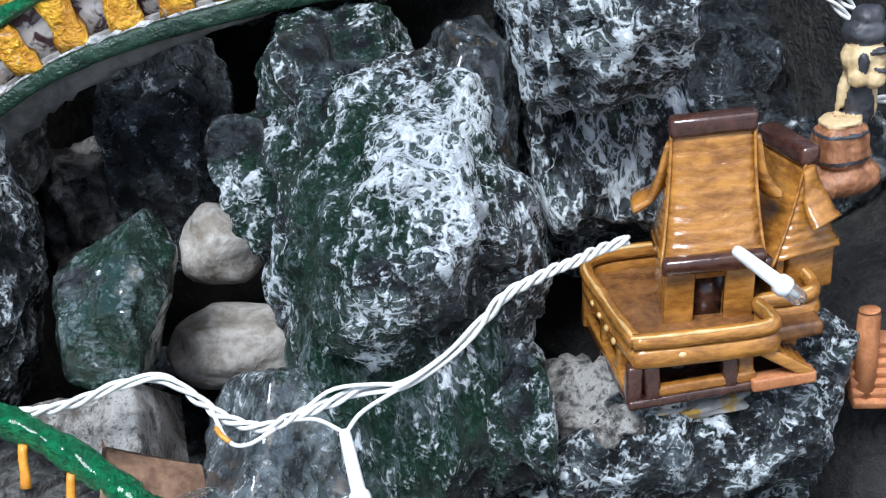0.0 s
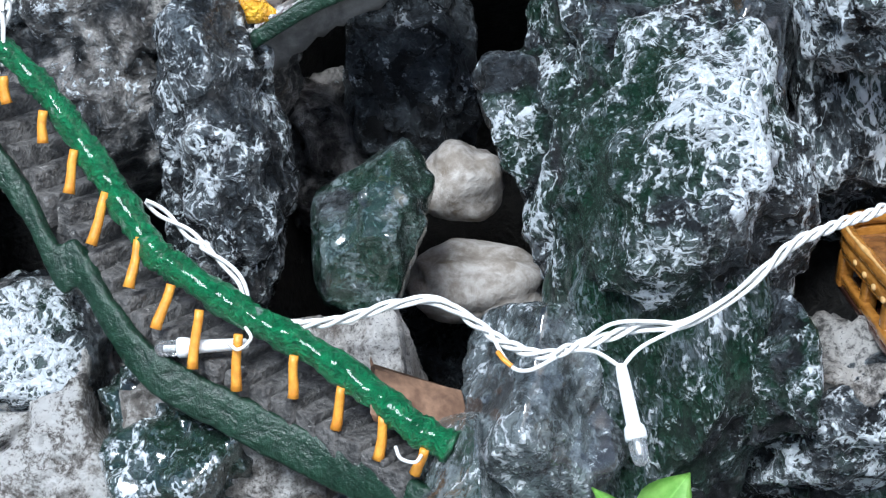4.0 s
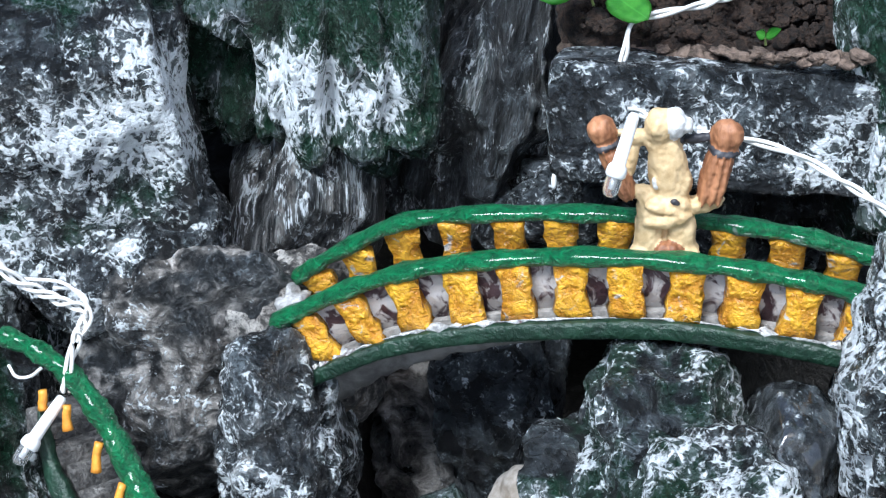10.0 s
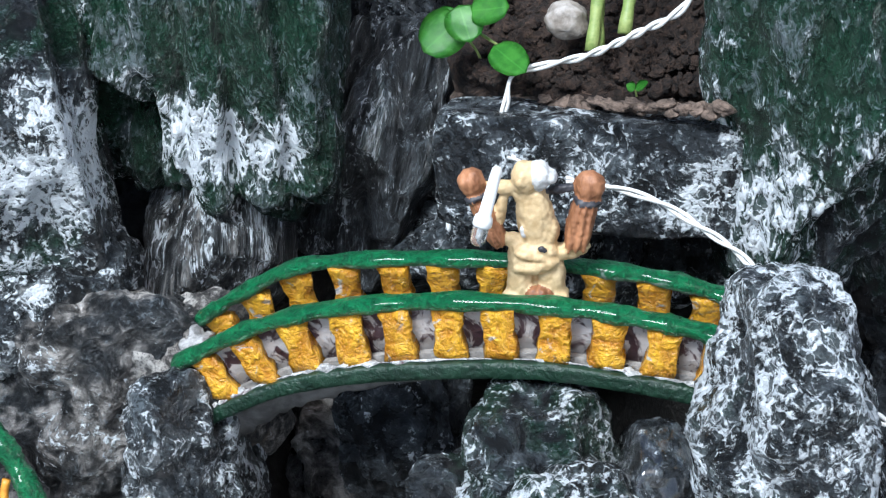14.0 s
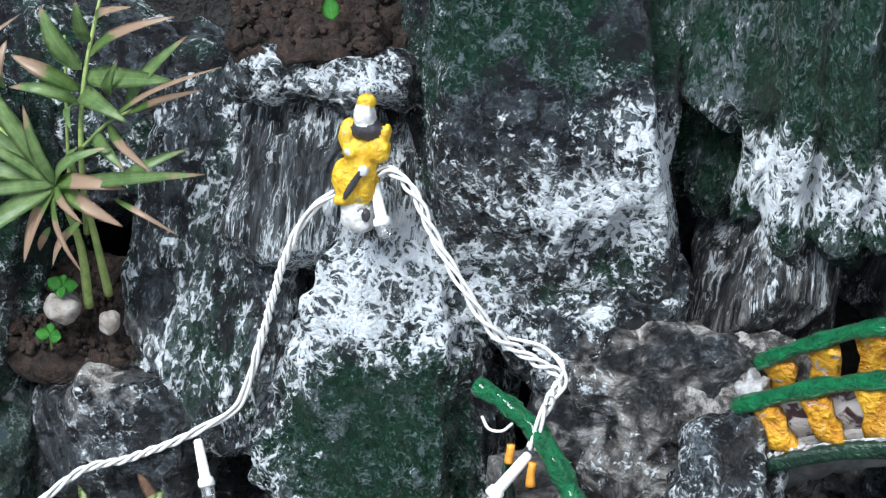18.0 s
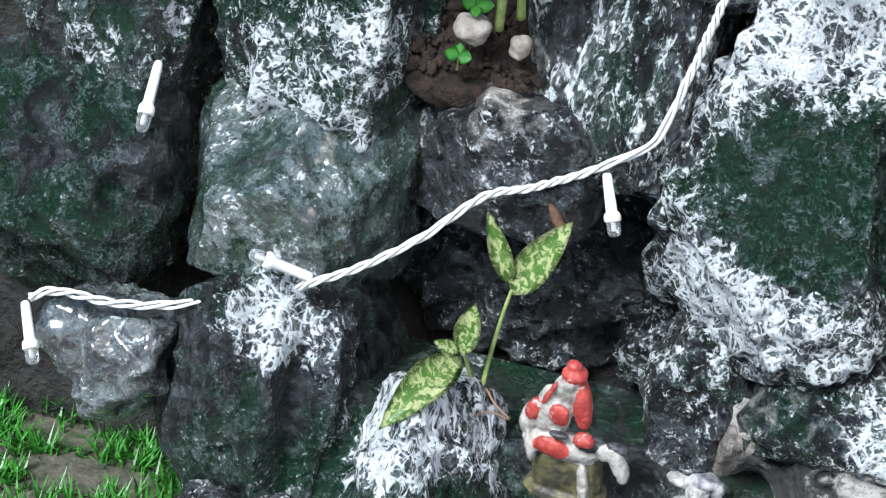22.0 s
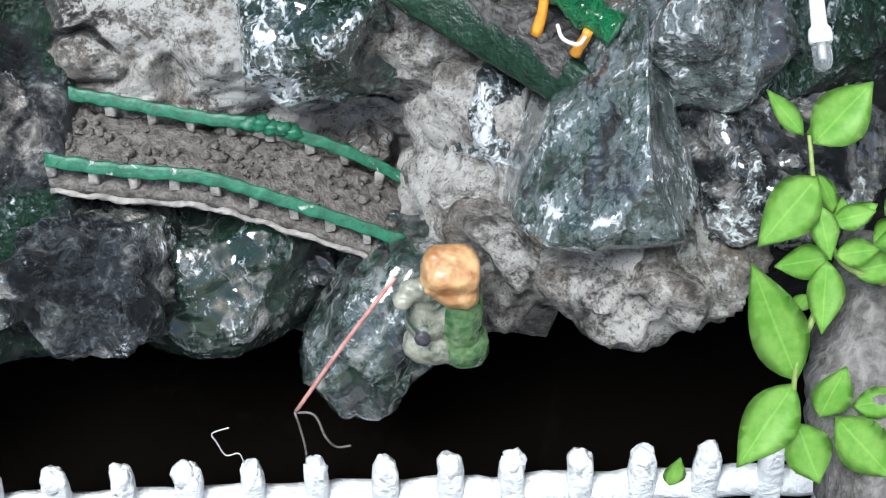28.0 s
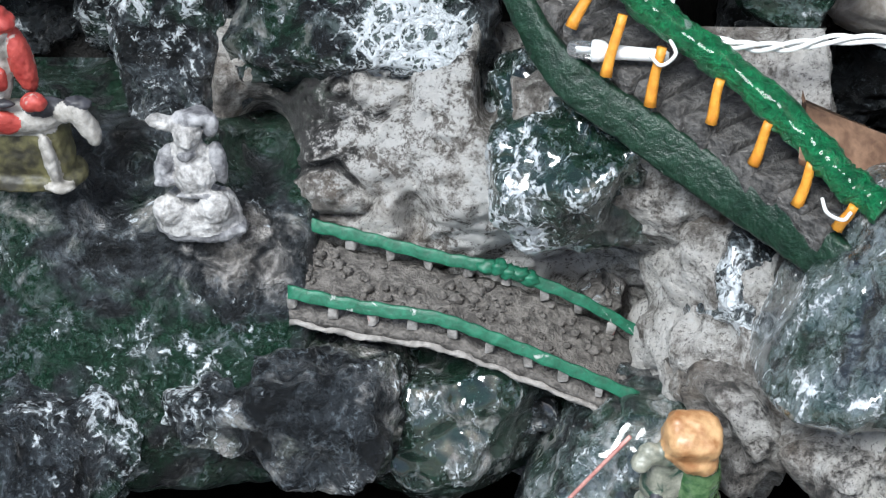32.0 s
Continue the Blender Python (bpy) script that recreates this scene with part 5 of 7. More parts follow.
def lamp(top, tip):
    """A little lamp: a white holder with a collar and a clear lens, from its cable end to its tip."""
    top, tip = Vector(top), Vector(tip)
    m = Matrix.Translation(top) @ (tip - top).to_track_quat("Z", "Y").to_matrix().to_4x4()
    size = (tip - top).length

    def turned(rows, sides=14):
        bm = bmesh.new()
        rings = [[bm.verts.new(m @ Vector((r * math.cos(2 * math.pi * k / sides), r * math.sin(2 * math.pi * k / sides), z * size))) for k in range(sides)] for z, r in rows]
        for a, b in zip(rings, rings[1:]):
            for k in range(sides):
                bm.faces.new((a[k], a[(k + 1) % sides], b[(k + 1) % sides], b[k]))
        bm.faces.new(rings[0][::-1]), bm.faces.new(rings[-1])
        return bm
    holder = part("lamp_holder", turned([(0, 0.0011), (0.03, 0.0017), (0.12, 0.0019), (0.60, 0.0022), (0.63, 0.0030), (0.68, 0.0033), (0.74, 0.0033), (0.76, 0.0028)]), WHITE_PLASTIC, STRING, "white plastic lamp holder")
    part("lens", turned([(0.74, 0.0026), (0.80, 0.0027), (0.93, 0.0026), (0.975, 0.0021), (1.0, 0.0009)]), GLASS, holder, "clear frosted lens")
    part("contact", turned([(0.76, 0.0007), (0.90, 0.0007)], 6), WHITE_PLASTIC, holder)


# along the left-hand rocks, up over the wedge boulder and down to the stair
cable([(-0.5382, -0.0965, -0.1351), (-0.5319, -0.0923, -0.1326), (-0.5226, -0.0895, -0.1325), (-0.5094, -0.0875, -0.1344), (-0.4945, -0.0838, -0.1339), (-0.4743, -0.0789, -0.1293), (-0.4651, -0.0708, -0.1318)], slack=0.0008)
cable([(-0.4388, -0.0672, -0.1198), (-0.43, -0.0697, -0.1121), (-0.4141, -0.062, -0.1054), (-0.3971, -0.0487, -0.0962), (-0.379, -0.0326, -0.0827), (-0.3603, -0.0231, -0.0783), (-0.3417, -0.0144, -0.0707), (-0.3243, -0.0105, -0.0589), (-0.3185, -0.0073, -0.0485), (-0.3125, -0.0024, -0.0248), (-0.305, 0.0051, 0.0053), (-0.2965, 0.0086, 0.0217), (-0.2882, 0.0134, 0.028)], slack=0.0004)
cable([(-0.2719, 0.0094, 0.0393), (-0.2638, 0.0045, 0.0432), (-0.2544, -0.0007, 0.0387), (-0.2467, -0.0066, 0.0272), (-0.235, -0.0103, 0.0121), (-0.2207, -0.0112, -0.0078), (-0.2067, -0.0103, -0.0157), (-0.1979, -0.0116, -0.0202), (-0.1992, -0.0154, -0.0264), (-0.1998, -0.0149, -0.0254), (-0.2029, -0.0198, -0.0359), (-0.205, -0.022, -0.0454)], slack=0.0010)
wire([(-0.2086, -0.0078, -0.0126), (-0.2006, -0.0085, -0.0135), (-0.1966, -0.0111, -0.0178), (-0.201, -0.0158, -0.0267)])
wire([(-0.2181, -0.0078, -0.0096), (-0.2034, -0.0098, -0.0106), (-0.195, -0.0132, -0.0201), (-0.2, -0.017, -0.0288)])
cable([(-0.1627, -0.0444, -0.0876), (-0.1545, -0.0479, -0.0943), (-0.1435, -0.0564, -0.1019), (-0.146, -0.0568, -0.0997), (-0.1359, -0.0669, -0.1076), (-0.1338, -0.0738, -0.1155)], 2, slack=0.0004)
cable([(-0.1259, -0.079, -0.1198), (-0.1146, -0.0865, -0.1166), (-0.1026, -0.0915, -0.1135), (-0.0887, -0.0941, -0.1093), (-0.0768, -0.0985, -0.1075), (-0.0682, -0.1126, -0.1082), (-0.0599, -0.1263, -0.1105), (-0.0495, -0.132, -0.1116), (-0.0376, -0.1299, -0.1106), (-0.0221, -0.1277, -0.1086), (-0.0102, -0.1301, -0.1083), (0.003, -0.1311, -0.1016), (0.0159, -0.1301, -0.0926), (0.0253, -0.1319, -0.0838), (0.0415, -0.1328, -0.0784), (0.0623, -0.1262, -0.0769)], slack=0.0005)
wire([(-0.0644, -0.12, -0.1085), (-0.0613, -0.1337, -0.1125), (-0.0562, -0.1361, -0.114), (-0.0475, -0.1339, -0.112)])
wire([(-0.0446, -0.132, -0.111), (-0.0355, -0.131, -0.1132), (-0.0281, -0.1324, -0.1185)])
wire([(-0.0277, -0.1324, -0.1185), (-0.0224, -0.1314, -0.1136), (-0.0139, -0.1313, -0.1096), (-0.0079, -0.1308, -0.1077)])
wire([(-0.0402, -0.1308, -0.1105), (-0.0296, -0.1284, -0.1061), (-0.0176, -0.1303, -0.1059), (-0.0094, -0.1303, -0.108)])
# over the big bridge
cable([(0.0755, -0.0175, 0.008), (0.0718, -0.0176, 0.0128), (0.0641, -0.0075, 0.0183), (0.0513, -0.0001, 0.0248), (0.0382, 0.0084, 0.0299), (0.0227, 0.0178, 0.0313), (0.0054, 0.0133, 0.0366)], 2)
cable([(-0.0091, 0.027, 0.0352), (-0.0169, 0.0473, 0.0336), (-0.019, 0.0536, 0.0394), (-0.0165, 0.0569, 0.0479), (-0.0139, 0.06, 0.0576), (-0.0029, 0.0593, 0.0613), (0.0141, 0.0495, 0.0687), (0.0305, 0.0419, 0.0789), (0.0464, 0.0379, 0.0896), (0.0581, 0.0429, 0.1095), (0.0675, 0.0537, 0.1248)], 2)
cable([(0.0991, -0.057, -0.0112), (0.1081, -0.0585, -0.0161), (0.1203, -0.057, -0.023), (0.1321, -0.0487, -0.0271), (0.1435, -0.0386, -0.0293), (0.1539, -0.0357, -0.0354), (0.1702, -0.0349, -0.0491), (0.1913, -0.0329, -0.0654)], 2, slack=0.0004)
cable([(0.1377, -0.0683, -0.0959), (0.1393, -0.0744, -0.0899), (0.1499, -0.0682, -0.0832), (0.1628, -0.0577, -0.0761), (0.1777, -0.0462, -0.0811), (0.2025, -0.0247, -0.095)], 2)
cable([(0.1619, -0.0224, -0.0431), (0.1671, -0.0243, -0.0495), (0.1769, -0.0254, -0.0594), (0.1915, -0.0209, -0.0668)], 2)
lamp((-0.5387, -0.099, -0.1348), (-0.5272, -0.1149, -0.1508))
lamp((-0.4328, -0.0683, -0.1127), (-0.456, -0.0743, -0.104))
lamp((-0.3368, -0.015, -0.0707), (-0.3283, -0.0258, -0.0908))
lamp((-0.5144, -0.0295, -0.0586), (-0.5116, -0.0518, -0.0779))
lamp((-0.2724, 0.0089, 0.0364), (-0.2656, 0.0005, 0.018))
lamp((-0.2048, -0.0245, -0.0455), (-0.2191, -0.0386, -0.0636))
lamp((-0.1346, -0.0831, -0.1229), (-0.1637, -0.0796, -0.1231))
lamp((-0.0281, -0.1318, -0.1178), (-0.0275, -0.155, -0.1382))
lamp((0.09, -0.1358, -0.082), (0.1093, -0.1395, -0.1011))
lamp((-0.0150, -0.0125, 0.0525), (-0.0228, -0.0175, 0.0262))


# ---- clay figures: each one plain moulded piece ----
def figure(name, label, base, lumps, materials, category="figurine", size=1.0, folds=0.0005):
    """lumps: centre, size in millimetres, material number, turn. x to the right, y away, z up from the base.
    The lumps are melted into one skin, which takes each lump's colour where it lies nearest."""
    bm = bmesh.new()
    fields = []
    for k, (c, s, mat, *more) in enumerate(lumps):
        turned = more[0] if more else (0, 0, 0)
        c, s = [v * size / 1000 for v in c], [v * size / 1000 for v in s]
        blob(bm, c, s, turned, 0.10, k + len(name), mat, 16, more[1] if len(more) > 1 else 2.2)
        fields.append((np.array((pose(*c, *turned) @ Matrix.Diagonal((s[0] / 2, s[1] / 2, s[2] / 2, 1))).inverted()), mat))
    raw = part(name, bm, materials)
    melt = raw.modifiers.new("melt", "REMESH")
    melt.mode, melt.voxel_size = "VOXEL", 0.0006
    me = bpy.data.meshes.new_from_object(raw.evaluated_get(bpy.context.evaluated_depsgraph_get()))
    old = raw.data
    bpy.data.objects.remove(raw)
    bpy.data.meshes.remove(old)
    bm = bmesh.new()
    bm.from_mesh(me)
    for _ in range(3):
        bmesh.ops.smooth_vert(bm, verts=bm.verts, factor=0.5, use_axis_x=True, use_axis_y=True, use_axis_z=True)
    bm.normal_update()
    for v in bm.verts:
        q = v.co * 260
        v.co += v.normal * folds * (noise.noise(Vector((q.x, q.y, q.z * 0.5)) + Vector((len(name), 0, 0))) + 0.5 * noise.noise(q * 2.6))
    bm.to_mesh(me)
    bm.free()
    me.materials.clear()
    for m in materials:
        me.materials.append(m)
    centres = np.array([tuple(p.center) + (1.0,) for p in me.polygons])
    near = np.stack([np.linalg.norm((centres @ f.T)[:, :3], axis=1) for f, _ in fields])
    me.polygons.foreach_set("material_index", np.array([m for _, m in fields], np.int32)[near.argmin(0)])
    me.polygons.foreach_set("use_smooth", np.ones(len(me.polygons), bool))
    me.update()
    ob = new(name, me)
    ob.location = base
    return tagged(ob, label, category)


figure("water_carrier_statue", "tan clay statue carrying two brown ribbed baskets", (-0.0041, -0.002, 0.0), [
    ((-5.0, 0, 7), (9.6, 12, 18), 0, (0, 4, 0), 3), ((5.2, 0, 7), (9.4, 12, 18), 0, (0, -4, 0), 3), ((-8, -3, 1.5), (7, 10, 4.5), 0), ((8.5, -3, 1.5), (6.5, 10, 4.5), 0), ((1.6, -6, 3), (9, 6, 6), 1), ((-0.5, 0, 16.5), (18, 13, 11), 0, (0, 0, 0), 2.8), ((0.5, -5, 13.5), (17, 6, 4.5), 0, (0, -9, 0)), ((-1, -6, 17.5), (12, 4, 3), 0, (0, 12, 0)),
    ((0.4, 0, 29), (12, 10.5, 25), 0, (0, -8, 0), 2.6), ((4.6, 0, 23), (7, 9, 13), 0, (0, 16, 0)), ((12.5, 0, 17.5), (13, 8, 5.6), 0, (0, -14, 0)), ((-1.5, 0, 37.5), (12, 9, 6), 0, (0, 10, 0)), ((-9.8, 0, 40.5), (13, 5, 5), 0, (0, 16, 0)), ((-11.6, 1, 31), (4.2, 6, 19), 0, (0, 17, 0)), ((-7, 0, 21), (8, 6, 5), 0, (0, 24, 0)),
    ((15.4, 0, 27), (9.2, 10, 21), 1, (0, 12, 0), 3), ((18.8, 0, 41), (10.6, 10.6, 10), 1, (0, 11, 0)), ((18.0, 0, 36), (10.8, 11, 2.6), 2, (0, 11, 0)), ((-15.4, 0, 28), (6.8, 8, 21), 1, (0, -24, 0), 3), ((-20.6, 0, 42.5), (9, 9.4, 9.4), 1, (0, -20, 0)), ((-19.3, 0, 37.4), (8.8, 9, 2.4), 2, (0, -20, 0)),
    ((9.4, 1, 39.5), (11, 4, 3.4), 2, (0, -8, 0)), ((-3, -1, 44.6), (8.8, 10, 11.5), 0), ((2.2, -1, 45.6), (8, 10, 10), 3), ((5.6, -1, 44.8), (5, 7, 5.4), 3), ((-4.4, -5.4, 44.6), (3.4, 3, 3.4), 0), ((2.6, -6.4, 20.5), (3.2, 1.6, 1.8), 2, (0, 25, 0)), ((-4.0, -4.6, 26), (1.6, 2, 4.4), 3, (0, -14, 0)),
    ((13.2, -4.6, 27), (1.3, 2, 19), 1, (0, 12, 0), 3), ((15.8, -5.2, 27), (1.3, 2, 19), 1, (0, 12, 0), 3), ((18.2, -4.6, 27), (1.3, 2, 19), 1, (0, 12, 0), 3), ((-16.6, -4, 28), (1.2, 2, 19), 1, (0, -24, 0), 3), ((-14.2, -4, 28), (1.2, 2, 19), 1, (0, -24, 0), 3),
], [TAN, BARREL, GREY_DARK, CHALK], "statue", folds=0.0007)
figure("yellow_robed_figure", "small painted figure in a yellow robe with dark collar", (-0.2782, 0.008, 0.0172), [
    ((0, 0, 6), (13, 11, 14), 2, (0, 0, 0), 2.8), ((4.2, -4.5, 8), (2.8, 4, 4.6), 1), ((-1, 0, 19), (16.5, 12, 16.5), 0, (0, 0, 0), 2.8), ((-4.5, -3, 12.6), (8, 7, 4), 0, (0, -8, 0)), ((1.6, 0, 29), (12, 10, 16), 0, (0, 0, 0), 2.6), ((-3.4, 0, 37), (6.6, 8, 12), 0, (0, 8, 0)), ((-1.6, -4, 32), (6, 4.5, 5), 0, (0, -20, 0)),
    ((3.8, -0.6, 40), (11, 9, 7.5), 1, (0, -6, 0)), ((8, -1, 32.5), (9, 8, 10), 0, (0, 14, 0)), ((10.2, 0, 38), (3.8, 5, 9), 0, (0, 16, 0)), ((11.6, 1.5, 36), (2.8, 3, 9), 1, (0, 6, 0)), ((4.2, -6, 26), (3.6, 3, 3.6), 2), ((0.2, -6.8, 20.5), (2.3, 2.2, 14.5), 1, (0, 30, 0), 3), ((-1.8, -5.4, 32.4), (2.6, 2.4, 2.8), 2),
    ((3.2, -1, 45.5), (8, 8.2, 9.4), 2), ((3.6, 0.6, 50), (7.4, 7.2, 5.4), 0),
], [YELLOW, GREY_DARK, CHALK], "figurine")
figure("rider_statue", "chipped red and white statue on a white horse", (-0.3296, -0.0782, -0.1730), [
    ((5.5, 2, 11), (27, 16, 24), 2, (0, 0, 0), 4.0), ((6, 1, 1), (34, 18, 7), 2, (0, 0, 0), 3), ((13.6, -7, 11), (4.2, 5, 20), 1, (0, -8, 0)), ((15.5, -7.5, 1.5), (10, 6, 3), 1), ((-9.2, -6, 23), (4.2, 6, 14), 1, (0, -14, 0)), ((3, -2, 25), (33, 12, 10), 1), ((-12.0, 0, 33), (7.4, 10, 15), 1, (0, 10, 0)),
    ((-0.4, -7.2, 26.4), (14.5, 4.2, 8.5), 0, (0, 8, 0)), ((-10.2, -2, 39), (6, 8, 11), 0, (0, 18, 0)), ((-3.0, 0, 39), (15, 11, 21), 1, (0, 8, 0), 2.6), ((1.4, 0, 51), (10.6, 9, 13), 1), ((8.2, 0, 45), (7, 9, 23), 0, (0, -10, 0)), ((0.6, -6, 42), (8.4, 3.4, 10), 0), ((-4.6, -4, 50), (2.0, 3.6, 13), 0, (0, 20, 0)),
    ((13.6, -3, 29.4), (15, 7, 5.8), 3, (0, -6, 0)), ((1.6, -6.8, 33), (9, 3.4, 2.6), 3), ((11.4, -7.2, 34), (8.6, 5.6, 6.4), 0), ((25.8, -5.4, 25.5), (6.4, 6.4, 15.5), 1, (0, -28, 0), 2.4), ((24.6, -4, 32), (9, 5, 3.6), 3, (0, 12, 0)), ((28.4, -5.8, 19.8), (4.6, 5.2, 5.8), 1), ((20, -4.6, 28.5), (8, 6, 7), 1),
    ((2.4, -1.6, 55), (6.6, 7, 6.4), 1), ((3.2, 0, 58.6), (10.4, 9.6, 5.6), 0), ((2.8, 0.4, 62), (6.4, 6, 4.2), 0),
], [RED, plain("dirty_white_paint", (0.20, 0.19, 0.17), (0.48, 0.46, 0.43), 140, 0.6, 0.5), plain("mossy_plinth_paint", (0.030, 0.028, 0.020), (0.14, 0.13, 0.058), 90, 0.55, 0.6), GREY_DARK], "statue", 0.95)
figure("seated_statue", "chalk-white weathered seated statue with winged hat", (-0.2743, -0.080, -0.1925), [
    ((0, 0, 8), (30, 20, 20), 0, (0, 0, 0), 2.6), ((-9, -6, 14), (13, 9, 12), 0), ((7, -6, 16), (12, 9, 13), 0), ((1, -2, 4), (33, 16, 9), 1), ((0, -3, 27), (14, 11, 14), 0), ((-1.5, 0, 35), (14, 10, 13), 0), ((-2, -4.4, 37), (7, 4, 4), 1, (0, -20, 0)), ((-10, -1, 30), (7.6, 9, 17), 1, (0, 14, 0)), ((-10, -5, 26), (9, 4, 3), 1, (0, -14, 0)), ((8.4, 0, 31), (5.8, 8, 18), 1, (0, -6, 0)),
    ((0.6, -7, 21.5), (15, 3, 2), 1), ((-1.4, -2, 44.5), (9.6, 9, 11), 0), ((-1.2, -6, 43), (4, 3, 4), 0), ((-9, -1.5, 49.2), (13.5, 7, 4.4), 0, (0, 12, 0)), ((1, 0, 50.6), (13.5, 9, 5.6), 1), ((7.0, 0, 47), (5.4, 6, 9), 1, (0, 10, 0)),
], [plain("weathered_white_paint", (0.17, 0.165, 0.16), (0.58, 0.57, 0.56), 150, 0.75, 0.8, 0.0018), plain("worn_grey_white_paint", (0.06, 0.06, 0.068), (0.38, 0.38, 0.39), 130, 0.7, 0.6)], "statue", 0.87, folds=0.0008)
figure("fisherman_statue", "green clay fisherman with glazed straw hat", (-0.1262, -0.1544, -0.2284), [
    ((2.6, 0, 7), (13, 13, 30), 1, (0, 0, 0), 2.6), ((4, 1, -8), (15, 13, 16), 1, (0, 0, 0), 2.6), ((-7, 0, 8), (14, 10, 24), 2, (0, 8, 0)), ((-9.4, -3, 19.5), (14, 6, 7), 2, (0, 16, 0)), ((-15, -5, 18), (6, 6, 5), 2), ((-5, 2, -8), (20, 12, 14), 2), ((-9.5, -5.5, 2), (5, 3.2, 6.2), 3, (0, -18, 0)),
    ((-0.8, -1, 24.5), (17, 15, 14.5), 0, (22, 10, 0), 3.4), ((1.2, -2, 19.5), (13, 13, 9), 0, (22, 12, 0), 3),
], [HAT, plain("wet_green_glaze", (0.03, 0.09, 0.035), (0.15, 0.24, 0.11), 110, 0.22, 0.4, coat=0.4), plain("pale_moss_glaze", (0.10, 0.11, 0.085), (0.33, 0.33, 0.27), 130, 0.3, 0.5, spots=((0.03, 0.07, 0.05), 100, 0.55)), GREY_DARK], "statue", folds=0.0004)
figure("barrel_carrier_statue", "tan and black clay statue behind a brown barrel", (0.1487, -0.0765, -0.0965), [
    ((0, 0, 4), (25, 20, 13), 1), ((-8, -4, 3), (9, 10, 8), 1), ((-0.5, -1, 16), (17.6, 16, 16), 1, (0, 0, 0), 3.4), ((-0.5, -1, 20.5), (18.4, 16.8, 2), 2), ((-0.5, -1, 11.5), (18.4, 16.8, 2), 2), ((-0.5, -1, 24), (14.4, 13.4, 2.2), 0), ((7, 3, 28), (11, 10, 22), 2), ((2.6, 2, 35), (3.4, 4, 21), 0, (0, 18, 0)), ((11.6, 1, 32), (3.4, 4, 22), 0, (0, 4, 0)),
    ((8, 0, 42.5), (14.6, 12, 15), 0), ((4, -4, 38), (7, 6, 6), 0), ((9.6, -4, 37), (7, 6, 6), 0), ((5.6, -5.4, 43), (3.6, 3.4, 6.4), 2), ((11, -4.6, 46), (8, 4.4, 2.2), 2), ((11, -4.8, 40), (6, 4, 1.6), 2, (0, 20, 0)), ((9, 1, 51.5), (15, 13, 9), 2), ((10, 1, 56.5), (11, 10, 7), 2),
], [TAN, BARREL, GREY_DARK], "statue")

rod = thing("fishing_rod", "thin pink stick rod with a dangling cord", "fishing rod")
part("stick", sweep(bmesh.new(), catmull([(-0.1423, -0.141, -0.2189), (-0.159, -0.141, -0.2471), (-0.1751, -0.141, -0.2762)], 6), 0.0007, 8), ROD, rod)
part("cord", sweep(bmesh.new(), catmull([(-0.1755, -0.141, -0.2767), (-0.1693, -0.141, -0.2786), (-0.1662, -0.142, -0.2884), (-0.1628, -0.142, -0.2938), (-0.158, -0.142, -0.2937)], 8), 0.0004, 6), BARK, rod)
part("cord", sweep(bmesh.new(), catmull([(-0.1755, -0.141, -0.2767), (-0.1742, -0.141, -0.2846), (-0.1729, -0.141, -0.2976), (-0.1741, -0.141, -0.3122)], 8), 0.0004, 6), BARK, rod)


# ---- the glazed pagoda ----
GLAZE_FLOOR = plain("dull_brown_glaze", (0.10, 0.042, 0.018), (0.25, 0.11, 0.035), 120, 0.25, 0.3, coat=0.3)


